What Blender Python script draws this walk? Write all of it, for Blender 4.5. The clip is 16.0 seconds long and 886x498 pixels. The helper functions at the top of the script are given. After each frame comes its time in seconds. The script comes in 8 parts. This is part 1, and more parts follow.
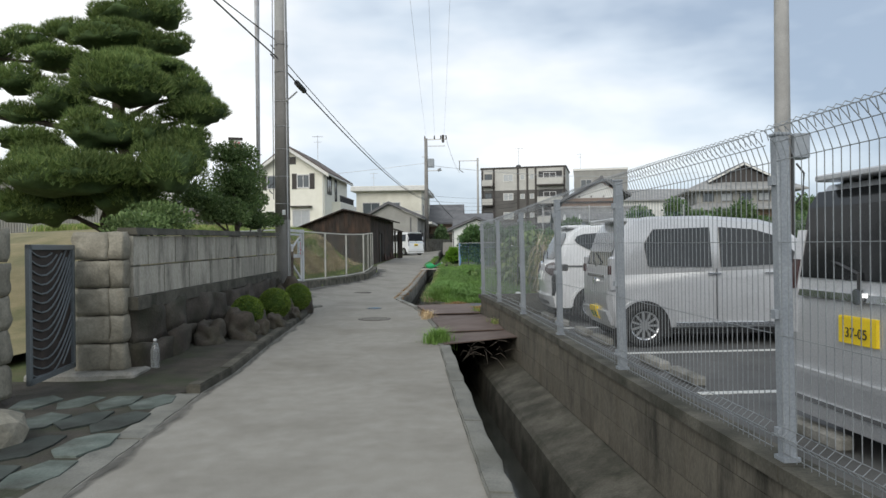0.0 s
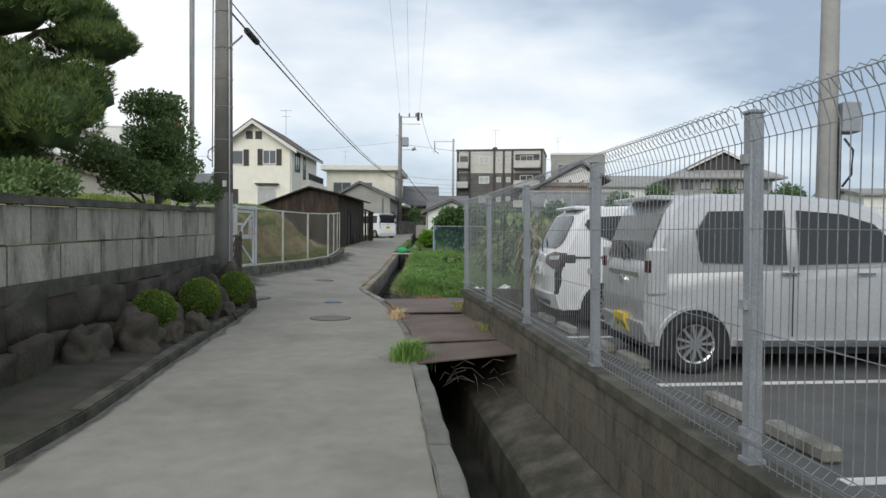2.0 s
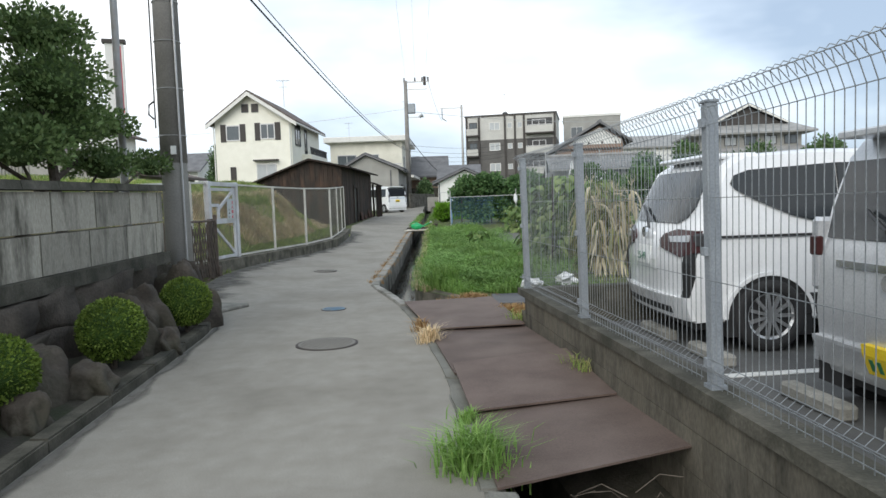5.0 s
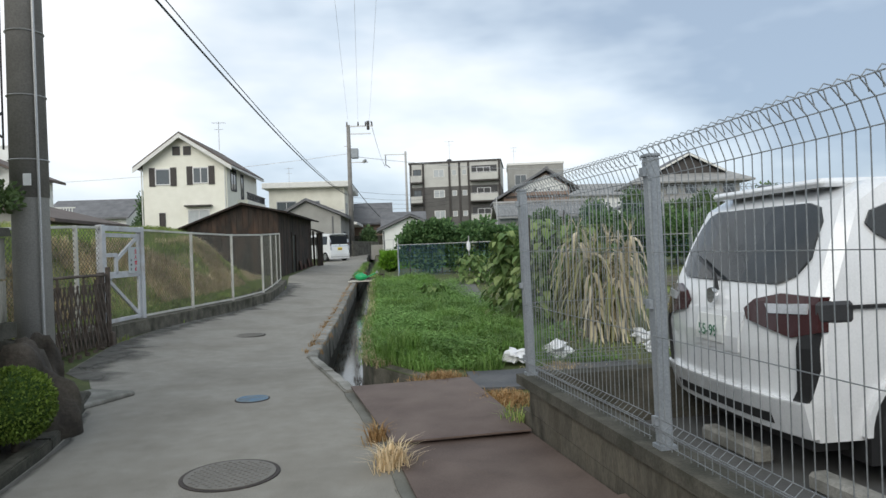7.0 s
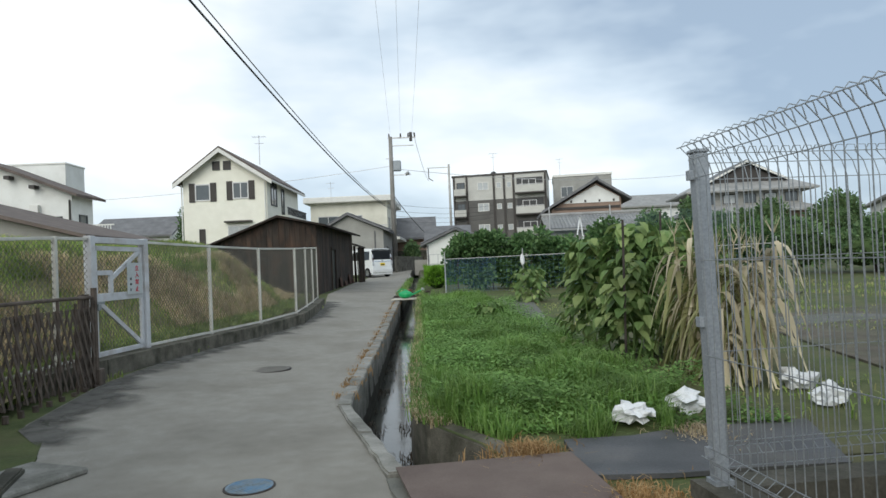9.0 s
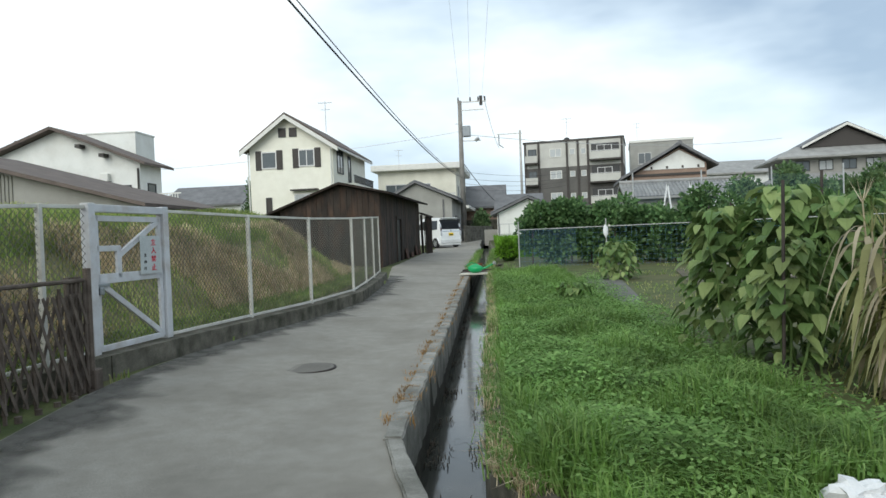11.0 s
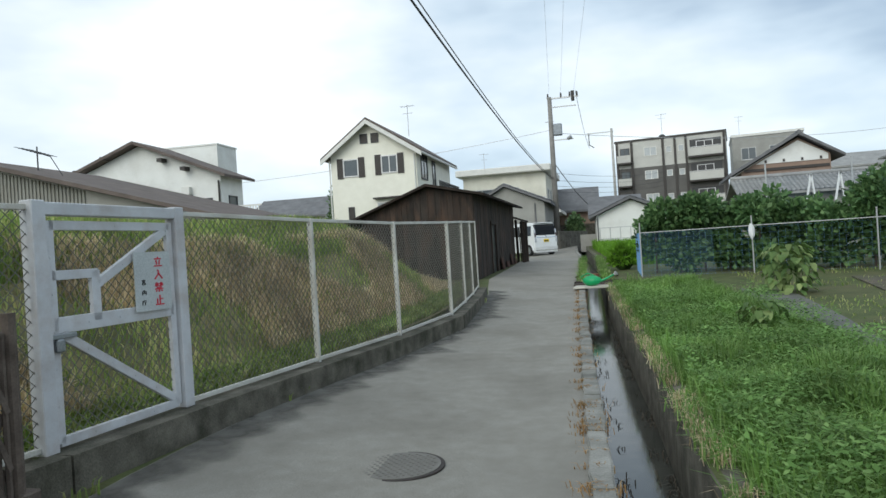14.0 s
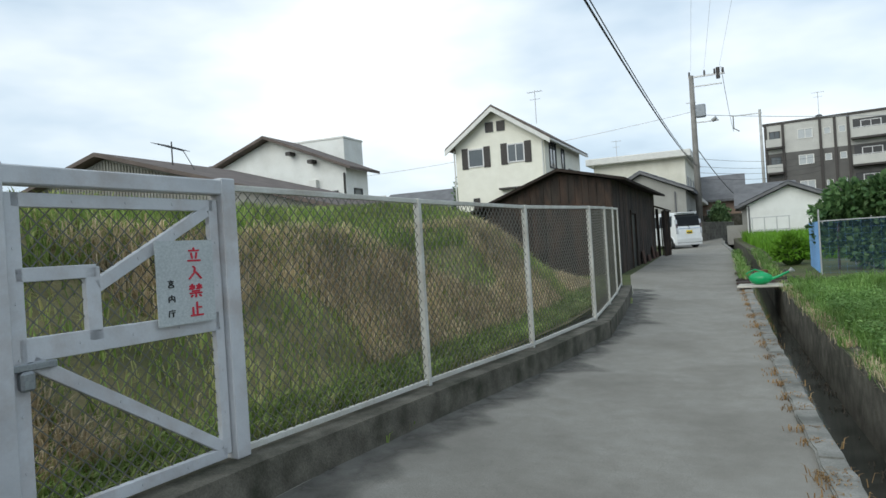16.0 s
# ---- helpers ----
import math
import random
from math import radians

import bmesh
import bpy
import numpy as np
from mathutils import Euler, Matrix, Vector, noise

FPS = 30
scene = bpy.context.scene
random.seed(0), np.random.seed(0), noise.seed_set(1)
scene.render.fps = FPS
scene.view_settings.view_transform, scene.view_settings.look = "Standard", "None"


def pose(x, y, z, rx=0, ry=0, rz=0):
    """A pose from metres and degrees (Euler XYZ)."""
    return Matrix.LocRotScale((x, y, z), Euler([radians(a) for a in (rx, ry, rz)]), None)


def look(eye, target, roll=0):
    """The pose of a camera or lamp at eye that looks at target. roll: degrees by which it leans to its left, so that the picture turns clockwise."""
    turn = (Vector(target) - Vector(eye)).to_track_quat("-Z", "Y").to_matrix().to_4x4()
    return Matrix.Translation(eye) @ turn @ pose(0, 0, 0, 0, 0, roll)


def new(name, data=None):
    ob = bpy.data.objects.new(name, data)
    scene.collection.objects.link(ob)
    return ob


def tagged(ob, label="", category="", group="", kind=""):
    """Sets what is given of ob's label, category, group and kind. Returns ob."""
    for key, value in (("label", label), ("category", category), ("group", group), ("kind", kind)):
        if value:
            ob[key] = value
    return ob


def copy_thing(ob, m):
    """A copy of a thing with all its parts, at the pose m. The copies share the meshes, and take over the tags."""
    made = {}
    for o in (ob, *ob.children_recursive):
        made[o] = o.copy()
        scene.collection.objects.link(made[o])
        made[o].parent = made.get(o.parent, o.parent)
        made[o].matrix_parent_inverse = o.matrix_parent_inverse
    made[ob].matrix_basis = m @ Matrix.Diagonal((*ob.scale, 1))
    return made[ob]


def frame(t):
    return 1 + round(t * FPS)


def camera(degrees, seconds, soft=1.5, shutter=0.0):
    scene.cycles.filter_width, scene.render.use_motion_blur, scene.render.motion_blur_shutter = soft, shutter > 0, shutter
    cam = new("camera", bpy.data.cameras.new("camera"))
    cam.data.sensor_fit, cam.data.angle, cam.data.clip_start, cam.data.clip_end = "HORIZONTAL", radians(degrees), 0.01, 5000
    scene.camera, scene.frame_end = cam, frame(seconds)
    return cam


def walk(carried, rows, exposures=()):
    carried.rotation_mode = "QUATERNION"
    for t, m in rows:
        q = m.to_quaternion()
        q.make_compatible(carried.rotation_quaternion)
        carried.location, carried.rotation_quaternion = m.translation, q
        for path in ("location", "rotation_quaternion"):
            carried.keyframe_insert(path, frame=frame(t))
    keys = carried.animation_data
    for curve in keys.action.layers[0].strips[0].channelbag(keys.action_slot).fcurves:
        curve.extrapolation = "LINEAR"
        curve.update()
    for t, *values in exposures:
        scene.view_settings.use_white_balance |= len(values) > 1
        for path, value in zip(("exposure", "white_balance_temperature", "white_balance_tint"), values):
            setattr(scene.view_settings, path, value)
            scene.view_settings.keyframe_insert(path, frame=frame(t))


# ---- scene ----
cam = camera(65.7, 16.0)
PATH = [
    (0, (1.351, 0.9, 1.307), (1.229, 2.896, 1.302), -0.6),
    (0.5, (1.384, 1.534, 1.303), (1.406, 3.534, 1.315), -0.7),
    (1, (1.308, 2.147, 1.305), (1.219, 4.145, 1.32), -0.4),
    (1.5, (1.282, 2.757, 1.297), (1.405, 4.753, 1.291), -0.4),
    (2, (1.164, 3.405, 1.306), (1.122, 5.404, 1.252), 0.6),
    (2.5, (1.12, 3.99, 1.309), (1.186, 5.988, 1.236), -0.3),
    (3, (1.051, 4.646, 1.303), (1.031, 6.644, 1.212), -0.9),
    (3.2, (0.985, 4.911, 1.322), (0.952, 6.908, 1.217), -0.8),
    (5.3, (0.663, 7.229, 1.334), (0.59, 9.223, 1.197), -2.0),
    (5.5, (0.644, 7.442, 1.337), (0.65, 9.44, 1.25), -1.7),
    (6, (0.598, 8.042, 1.328), (0.652, 10.04, 1.283), -2.0),
    (6.5, (0.439, 8.568, 1.345), (0.528, 10.565, 1.308), -1.3),
    (7, (0.446, 9.156, 1.348), (0.547, 11.154, 1.344), -2.0),
    (7.5, (0.318, 9.705, 1.35), (0.432, 11.702, 1.365), -1.8),
    (8, (0.373, 10.255, 1.346), (0.498, 12.251, 1.381), -2.7),
    (8.5, (0.226, 10.762, 1.374), (0.285, 12.761, 1.414), -2.6),
    (9, (0.259, 11.346, 1.329), (0.238, 13.346, 1.374), -2.5),
    (9.2, (0.305, 11.538, 1.344), (0.23, 13.536, 1.39), -2.6),
    (11.5, (-0.077, 13.824, 1.411), (-0.319, 15.808, 1.362), -1.8),
    (12, (-0.265, 14.329, 1.425), (-0.53, 16.311, 1.386), -1.2),
    (12.5, (-0.335, 14.864, 1.427), (-0.647, 16.839, 1.428), -2.4),
    (13, (-0.515, 15.328, 1.428), (-0.865, 17.297, 1.444), -2.9),
    (13.5, (-0.621, 15.894, 1.399), (-1.026, 17.852, 1.423), -3.7),
    (14, (-0.85, 16.287, 1.428), (-1.311, 18.233, 1.426), -3.6),
    (14.5, (-0.915, 16.741, 1.433), (-1.518, 18.648, 1.446), -4.3),
    (15, (-1.125, 17.141, 1.433), (-1.815, 19.018, 1.44), -3.8),
    (15.5, (-1.264, 17.602, 1.392), (-2.0, 19.461, 1.399), -3.6),
    (16, (-1.44, 17.974, 1.408), (-2.248, 19.804, 1.409), -3.6),
]
walk(cam, [(t, look(eye, target, roll)) for t, eye, target, roll in PATH], [(0.0, 0.08, 6600, 10), (2.0, 0.02, 6600, 10), (3.2, 0.08, 6600, 10), (5.4, 0.36, 6450, 9), (6.1, 0.14, 6450, 8), (7.0, 0.1, 6500, 9), (9.0, 0.09, 6450, 7), (11.5, 0.25, 6400, 5), (12.5, 0.18, 6350, 5), (13.5, 0.07, 6300, 5), (16.0, 0.05, 6250, 5.5)])

# ---- light: overcast daylight ----
world = bpy.data.worlds.new("overcast")
scene.world = world
world.use_nodes = True
wn, wl = world.node_tree.nodes, world.node_tree.links
wn.clear()
sky = wn.new("ShaderNodeTexSky")
sky.sky_type = "NISHITA"
sky.sun_disc = False
sky.sun_elevation, sky.sun_rotation = radians(35), radians(200)
sky_mul = wn.new("ShaderNodeMixRGB")
sky_mul.blend_type = "MULTIPLY"
sky_mul.inputs[0].default_value = 1.0
sky_mul.inputs[2].default_value = (0.12, 0.12, 0.12, 1)
wl.new(sky.outputs[0], sky_mul.inputs[1])
wcoord = wn.new("ShaderNodeTexCoord")
wmap = wn.new("ShaderNodeMapping")
wmap.inputs["Scale"].default_value = (1.0, 1.0, 2.6)
wmap.inputs["Location"].default_value = (0.35, 0.1, 0.0)
wl.new(wcoord.outputs["Generated"], wmap.inputs[0])
wnoise = wn.new("ShaderNodeTexNoise")
wnoise.inputs["Scale"].default_value, wnoise.inputs["Detail"].default_value = 1.7, 5.0
wnoise.inputs["Roughness"].default_value = 0.5
wl.new(wmap.outputs[0], wnoise.inputs[0])
wramp = wn.new("ShaderNodeValToRGB")
wramp.color_ramp.elements[0].position, wramp.color_ramp.elements[0].color = 0.36, (0.40, 0.50, 0.64, 1)
wramp.color_ramp.elements[1].position, wramp.color_ramp.elements[1].color = 0.63, (1.18, 1.19, 1.19, 1)
mid_cloud = wramp.color_ramp.elements.new(0.47)
mid_cloud.color = (0.72, 0.82, 0.93, 1)
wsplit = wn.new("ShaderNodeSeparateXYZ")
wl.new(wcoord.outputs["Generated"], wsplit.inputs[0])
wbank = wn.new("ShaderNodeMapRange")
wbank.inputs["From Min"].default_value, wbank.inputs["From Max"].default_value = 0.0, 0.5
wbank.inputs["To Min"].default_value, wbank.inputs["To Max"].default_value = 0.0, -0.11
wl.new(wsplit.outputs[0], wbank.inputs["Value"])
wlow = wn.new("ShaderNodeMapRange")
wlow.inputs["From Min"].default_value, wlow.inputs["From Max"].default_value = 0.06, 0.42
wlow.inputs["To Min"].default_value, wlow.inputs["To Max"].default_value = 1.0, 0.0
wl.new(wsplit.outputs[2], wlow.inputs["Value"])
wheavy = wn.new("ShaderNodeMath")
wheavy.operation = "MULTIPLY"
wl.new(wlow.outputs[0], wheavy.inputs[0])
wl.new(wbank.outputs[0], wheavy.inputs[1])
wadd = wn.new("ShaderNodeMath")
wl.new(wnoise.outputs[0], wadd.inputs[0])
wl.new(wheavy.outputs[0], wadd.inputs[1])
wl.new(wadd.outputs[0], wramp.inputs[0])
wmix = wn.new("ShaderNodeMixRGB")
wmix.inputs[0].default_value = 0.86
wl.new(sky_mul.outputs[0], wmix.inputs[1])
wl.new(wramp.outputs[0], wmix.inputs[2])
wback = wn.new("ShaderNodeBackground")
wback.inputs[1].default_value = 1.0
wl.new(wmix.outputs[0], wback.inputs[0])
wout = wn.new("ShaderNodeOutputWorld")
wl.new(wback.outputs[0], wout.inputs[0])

sun = new("sun", bpy.data.lights.new("sun", "SUN"))
sun.data.energy, sun.data.angle, sun.data.color = 1.5, radians(45), (1.0, 0.965, 0.89)
sun.matrix_world = look((-14, -22, 26), (0, 18, 0))
scene.view_settings.exposure = 0.0

# ---- materials ----


def material(name, c1, c2, rough=0.8, scale=6.0, fine=60.0, bump=0.15, metal=0.0, stain=None, stain_scale=0.8, stain_amount=0.5, island=0.0, rand=0.0, stretch=(1, 1, 1), spec=0.4, grain=0.35):
    m = bpy.data.materials.new(name)
    m.use_nodes = True
    n, l = m.node_tree.nodes, m.node_tree.links
    b = n["Principled BSDF"]
    co = n.new("ShaderNodeTexCoord")
    mp = n.new("ShaderNodeMapping")
    mp.inputs["Scale"].default_value = stretch
    l.new(co.outputs["Object"], mp.inputs[0])
    a = n.new("ShaderNodeTexNoise")
    a.inputs["Scale"].default_value, a.inputs["Detail"].default_value = scale, 6.0
    l.new(mp.outputs[0], a.inputs[0])
    r = n.new("ShaderNodeValToRGB")
    r.color_ramp.elements[0].position, r.color_ramp.elements[1].position = 0.3, 0.7
    r.color_ramp.elements[0].color, r.color_ramp.elements[1].color = (*c1, 1), (*c2, 1)
    l.new(a.outputs[0], r.inputs[0])
    col = r.outputs[0]
    f = n.new("ShaderNodeTexNoise")
    f.inputs["Scale"].default_value, f.inputs["Detail"].default_value = fine, 3.0
    l.new(mp.outputs[0], f.inputs[0])
    g = n.new("ShaderNodeMixRGB")
    g.blend_type = "OVERLAY"
    g.inputs[0].default_value = grain
    l.new(col, g.inputs[1])
    l.new(f.outputs[0], g.inputs[2])
    col = g.outputs[0]
    if stain:
        s = n.new("ShaderNodeTexNoise")
        s.inputs["Scale"].default_value, s.inputs["Detail"].default_value, s.inputs["Roughness"].default_value = stain_scale, 8.0, 0.65
        l.new(mp.outputs[0], s.inputs[0])
        sr = n.new("ShaderNodeValToRGB")
        sr.color_ramp.elements[0].position, sr.color_ramp.elements[1].position = 0.45, 0.68
        sr.color_ramp.elements[1].color = (stain_amount,) * 3 + (1,)
        l.new(s.outputs[0], sr.inputs[0])
        x = n.new("ShaderNodeMixRGB")
        l.new(sr.outputs[0], x.inputs[0])
        l.new(col, x.inputs[1])
        x.inputs[2].default_value = (*stain, 1)
        col = x.outputs[0]
    if island or rand:
        if island:
            src = n.new("ShaderNodeNewGeometry").outputs["Random Per Island"]
        else:
            src = n.new("ShaderNodeObjectInfo").outputs["Random"]
        k = island or rand
        mr = n.new("ShaderNodeMapRange")
        mr.inputs["To Min"].default_value, mr.inputs["To Max"].default_value = 1 - k, 1 + k
        l.new(src, mr.inputs["Value"])
        v = n.new("ShaderNodeHueSaturation")
        l.new(col, v.inputs["Color"])
        l.new(mr.outputs[0], v.inputs["Value"])
        col = v.outputs[0]
    l.new(col, b.inputs["Base Color"])
    b.inputs["Roughness"].default_value, b.inputs["Metallic"].default_value = rough, metal
    b.inputs["Specular IOR Level"].default_value = spec
    if bump:
        bp = n.new("ShaderNodeBump")
        bp.inputs["Strength"].default_value, bp.inputs["Distance"].default_value = bump, 0.01
        l.new(f.outputs[0], bp.inputs["Height"])
        l.new(bp.outputs[0], b.inputs["Normal"])
    return m


def blend_leaf(name, ca, cb, cc, rough=0.6, trans=0.25):
    """Leaves and blades: colour chosen per island out of three."""
    m = bpy.data.materials.new(name)
    m.use_nodes = True
    n, l = m.node_tree.nodes, m.node_tree.links
    b = n["Principled BSDF"]
    geo = n.new("ShaderNodeNewGeometry")
    r = n.new("ShaderNodeValToRGB")
    r.color_ramp.elements[0].color, r.color_ramp.elements[1].color = (*ca, 1), (*cc, 1)
    e = r.color_ramp.elements.new(0.5)
    e.color = (*cb, 1)
    l.new(geo.outputs["Random Per Island"], r.inputs[0])
    co = n.new("ShaderNodeTexCoord")
    a = n.new("ShaderNodeTexNoise")
    a.inputs["Scale"].default_value, a.inputs["Detail"].default_value = 1.3, 4.0
    l.new(co.outputs["Object"], a.inputs[0])
    mr = n.new("ShaderNodeMapRange")
    mr.inputs["From Min"].default_value, mr.inputs["From Max"].default_value = 0.3, 0.7
    mr.inputs["To Min"].default_value, mr.inputs["To Max"].default_value = 0.6, 1.35
    l.new(a.outputs[0], mr.inputs["Value"])
    v = n.new("ShaderNodeHueSaturation")
    l.new(r.outputs[0], v.inputs["Color"])
    l.new(mr.outputs[0], v.inputs["Value"])
    l.new(v.outputs[0], b.inputs["Base Color"])
    b.inputs["Roughness"].default_value = rough
    b.inputs["Specular IOR Level"].default_value = 0.25
    t = n.new("ShaderNodeBsdfTranslucent")
    l.new(v.outputs[0], t.inputs[0])
    mx = n.new("ShaderNodeMixShader")
    mx.inputs[0].default_value = trans
    l.new(b.outputs[0], mx.inputs[1])
    l.new(t.outputs[0], mx.inputs[2])
    l.new(mx.outputs[0], n["Material Output"].inputs[0])
    return m


def plain(name, c, rough=0.5, metal=0.0, spec=0.5, coat=0.0):
    m = material(name, tuple(0.93 * v for v in c), tuple(min(1, 1.06 * v) for v in c), rough, 3.0, 90.0, 0.03, metal, spec=spec)
    m.node_tree.nodes["Principled BSDF"].inputs["Coat Weight"].default_value = coat
    return m


M_ROAD = material("road_concrete", (0.248, 0.233, 0.202), (0.296, 0.280, 0.245), 0.92, 6.0, 170.0, 0.3, stain=(0.172, 0.158, 0.132), stain_scale=0.8, stain_amount=0.65, grain=0.65)
M_CONC = material("concrete", (0.22, 0.215, 0.19), (0.34, 0.33, 0.30), 0.9, 5.0, 70.0, 0.3, stain=(0.07, 0.07, 0.055), stain_scale=2.2, stain_amount=0.75)
# mossy concrete, its base colour darkened further for the ditch interior
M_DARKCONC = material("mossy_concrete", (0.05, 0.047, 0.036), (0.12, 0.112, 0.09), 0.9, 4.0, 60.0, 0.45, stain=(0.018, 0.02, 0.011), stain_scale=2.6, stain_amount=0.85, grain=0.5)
M_KERB = material("kerb_concrete", (0.13, 0.13, 0.115), (0.25, 0.245, 0.215), 0.9, 5.0, 80.0, 0.3, stain=(0.06, 0.06, 0.045), stain_scale=2.5, stain_amount=0.7)
M_DAMP = material("damp_concrete", (0.10, 0.096, 0.084), (0.17, 0.163, 0.145), 0.9, 3.0, 120.0, 0.25, stain=(0.06, 0.058, 0.05), stain_scale=2.0, stain_amount=0.6)
M_ASPHALT = material("lot_asphalt", (0.085, 0.085, 0.083), (0.13, 0.13, 0.126), 0.92, 2.0, 160.0, 0.35, stain=(0.07, 0.07, 0.07), stain_amount=0.4)
M_SOIL = material("soil", (0.07, 0.06, 0.045), (0.14, 0.12, 0.09), 0.95, 3.0, 40.0, 0.6, stain=(0.06, 0.09, 0.03), stain_scale=0.5, stain_amount=0.6)
M_TURF = material("turf_ground", (0.05, 0.07, 0.02), (0.10, 0.12, 0.04), 0.95, 3.0, 40.0, 0.6, stain=(0.12, 0.10, 0.055), stain_scale=0.9, stain_amount=0.7)
M_MOUND = material("mound_ground", (0.20, 0.18, 0.09), (0.30, 0.25, 0.14), 0.95, 2.0, 50.0, 0.6, stain=(0.055, 0.08, 0.025), stain_scale=0.6, stain_amount=0.7)
M_TARP = material("weed_sheet", (0.045, 0.048, 0.052), (0.10, 0.10, 0.105), 0.6, 2.0, 60.0, 0.3, stain=(0.15, 0.13, 0.10), stain_amount=0.4)
M_STONE = material("rough_granite", (0.20, 0.185, 0.145), (0.36, 0.335, 0.27), 0.9, 4.0, 45.0, 0.6, stain=(0.085, 0.08, 0.06), stain_scale=2.2, stain_amount=0.7)
M_BLOCKDARK = material("dark_block", (0.13, 0.12, 0.10), (0.20, 0.19, 0.16), 0.92, 3.0, 70.0, 0.4, stain=(0.05, 0.047, 0.038), stain_scale=2.0, stain_amount=0.7, rand=0.2)
M_BLOCK = material("weathered_block", (0.33, 0.31, 0.26), (0.47, 0.445, 0.38), 0.92, 3.0, 70.0, 0.4, stain=(0.07, 0.066, 0.05), stain_scale=3.0, stain_amount=0.95, rand=0.22, stretch=(1, 1.3, 0.35), grain=0.5)
M_BLOCK2 = material("retaining_block", (0.085, 0.075, 0.056), (0.185, 0.168, 0.135), 0.92, 3.0, 70.0, 0.5, stain=(0.02, 0.019, 0.013), stain_scale=3.0, stain_amount=0.95, rand=0.16, stretch=(1, 1, 0.4), grain=0.5)
M_FLAG = material("green_flagstone", (0.045, 0.058, 0.05), (0.11, 0.13, 0.115), 0.8, 4.0, 60.0, 0.3, stain=(0.03, 0.03, 0.024), stain_scale=3.0, stain_amount=0.8, rand=0.6)
M_ROCK = material("dark_rock", (0.034, 0.028, 0.022), (0.10, 0.084, 0.068), 0.9, 3.0, 40.0, 0.8, stain=(0.03, 0.036, 0.018), stain_scale=2.0, stain_amount=0.6, grain=0.5)
M_PLATE = material("rusty_plate", (0.10, 0.07, 0.058), (0.16, 0.118, 0.10), 0.75, 2.5, 90.0, 0.15, metal=0.15, stain=(0.21, 0.165, 0.14), stain_scale=0.9, stain_amount=0.5, rand=0.1)
M_GALV = material("galvanised", (0.25, 0.268, 0.28), (0.35, 0.37, 0.38), 0.45, 8.0, 90.0, 0.05, metal=0.55)
M_POSTGREY = material("grey_post", (0.26, 0.285, 0.31), (0.32, 0.345, 0.37), 0.5, 5.0, 90.0, 0.05, metal=0.2)
M_WHITESTEEL = material("weathered_white_steel", (0.52, 0.53, 0.55), (0.66, 0.67, 0.69), 0.55, 3.0, 90.0, 0.08, stain=(0.34, 0.26, 0.21), stain_scale=4.5, stain_amount=0.4, grain=0.1)
M_CREAMSTEEL = material("cream_steel", (0.56, 0.55, 0.50), (0.68, 0.67, 0.62), 0.6, 3.0, 90.0, 0.05, stain=(0.33, 0.26, 0.19), stain_scale=3.5, stain_amount=0.35)
M_WIRE = plain("old_wire", (0.16, 0.16, 0.14), 0.6, 0.4)
M_RUST = material("rust", (0.16, 0.07, 0.035), (0.24, 0.12, 0.07), 0.9, 8.0, 80.0, 0.3)
M_DARKIRON = material("dark_iron", (0.035, 0.03, 0.028), (0.075, 0.06, 0.052), 0.7, 8.0, 80.0, 0.2, metal=0.3)
M_LATTICE = material("rusty_lattice", (0.075, 0.058, 0.047), (0.16, 0.128, 0.105), 0.8, 8.0, 80.0, 0.25, metal=0.15)
M_GATEGREY = plain("gate_grey", (0.16, 0.18, 0.19), 0.5, 0.4)
M_POLE = material("utility_pole_concrete", (0.36, 0.355, 0.34), (0.46, 0.45, 0.43), 0.9, 2.0, 80.0, 0.2, stain=(0.25, 0.24, 0.225), stain_amount=0.5)
M_POLEWRAP = material("pole_wrap", (0.19, 0.18, 0.165), (0.27, 0.258, 0.24), 0.8, 2.0, 60.0, 0.2)
M_CABLE = plain("cable_black", (0.02, 0.02, 0.021), 0.6)
M_SHEDWOOD = material("charred_board", (0.018, 0.015, 0.013), (0.045, 0.036, 0.030), 0.9, 2.0, 50.0, 0.5, stain=(0.095, 0.055, 0.038), stain_scale=1.1, stain_amount=0.7, rand=0.2, stretch=(3, 3, 0.8))
M_SHEDRUST = material("shed_rust", (0.05, 0.025, 0.017), (0.11, 0.05, 0.033), 0.9, 3.0, 60.0, 0.3, stain=(0.025, 0.018, 0.015), stain_scale=3.0, stain_amount=0.7)
M_SHEDROOF = material("dark_sheet_roof", (0.022, 0.019, 0.017), (0.045, 0.037, 0.033), 0.95, 2.0, 50.0, 0.2, stain=(0.07, 0.045, 0.036), stain_amount=0.4, spec=0.1)
M_STUCCO = material("cream_stucco", (0.80, 0.78, 0.68), (0.87, 0.85, 0.75), 0.9, 1.5, 60.0, 0.15, stain=(0.72, 0.69, 0.59), stain_amount=0.3)
M_WHITEWALL = material("white_stucco", (0.74, 0.74, 0.71), (0.82, 0.82, 0.79), 0.9, 1.0, 60.0, 0.12, stain=(0.5, 0.48, 0.43), stain_amount=0.35)
M_CREAM2 = material("cream_wall", (0.64, 0.62, 0.53), (0.74, 0.72, 0.63), 0.9, 1.0, 60.0, 0.1, stain=(0.45, 0.43, 0.37), stain_amount=0.3)
M_GREYWALL = material("grey_wall", (0.28, 0.275, 0.255), (0.36, 0.355, 0.33), 0.9, 1.0, 60.0, 0.1, stain=(0.27, 0.26, 0.24), stain_amount=0.4)
M_APT_LIGHT = material("apartment_light_tile", (0.48, 0.47, 0.44), (0.56, 0.55, 0.51), 0.85, 1.0, 40.0, 0.1)
M_APT_DARK = material("apartment_dark_tile", (0.105, 0.10, 0.095), (0.145, 0.138, 0.13), 0.85, 1.0, 40.0, 0.1)
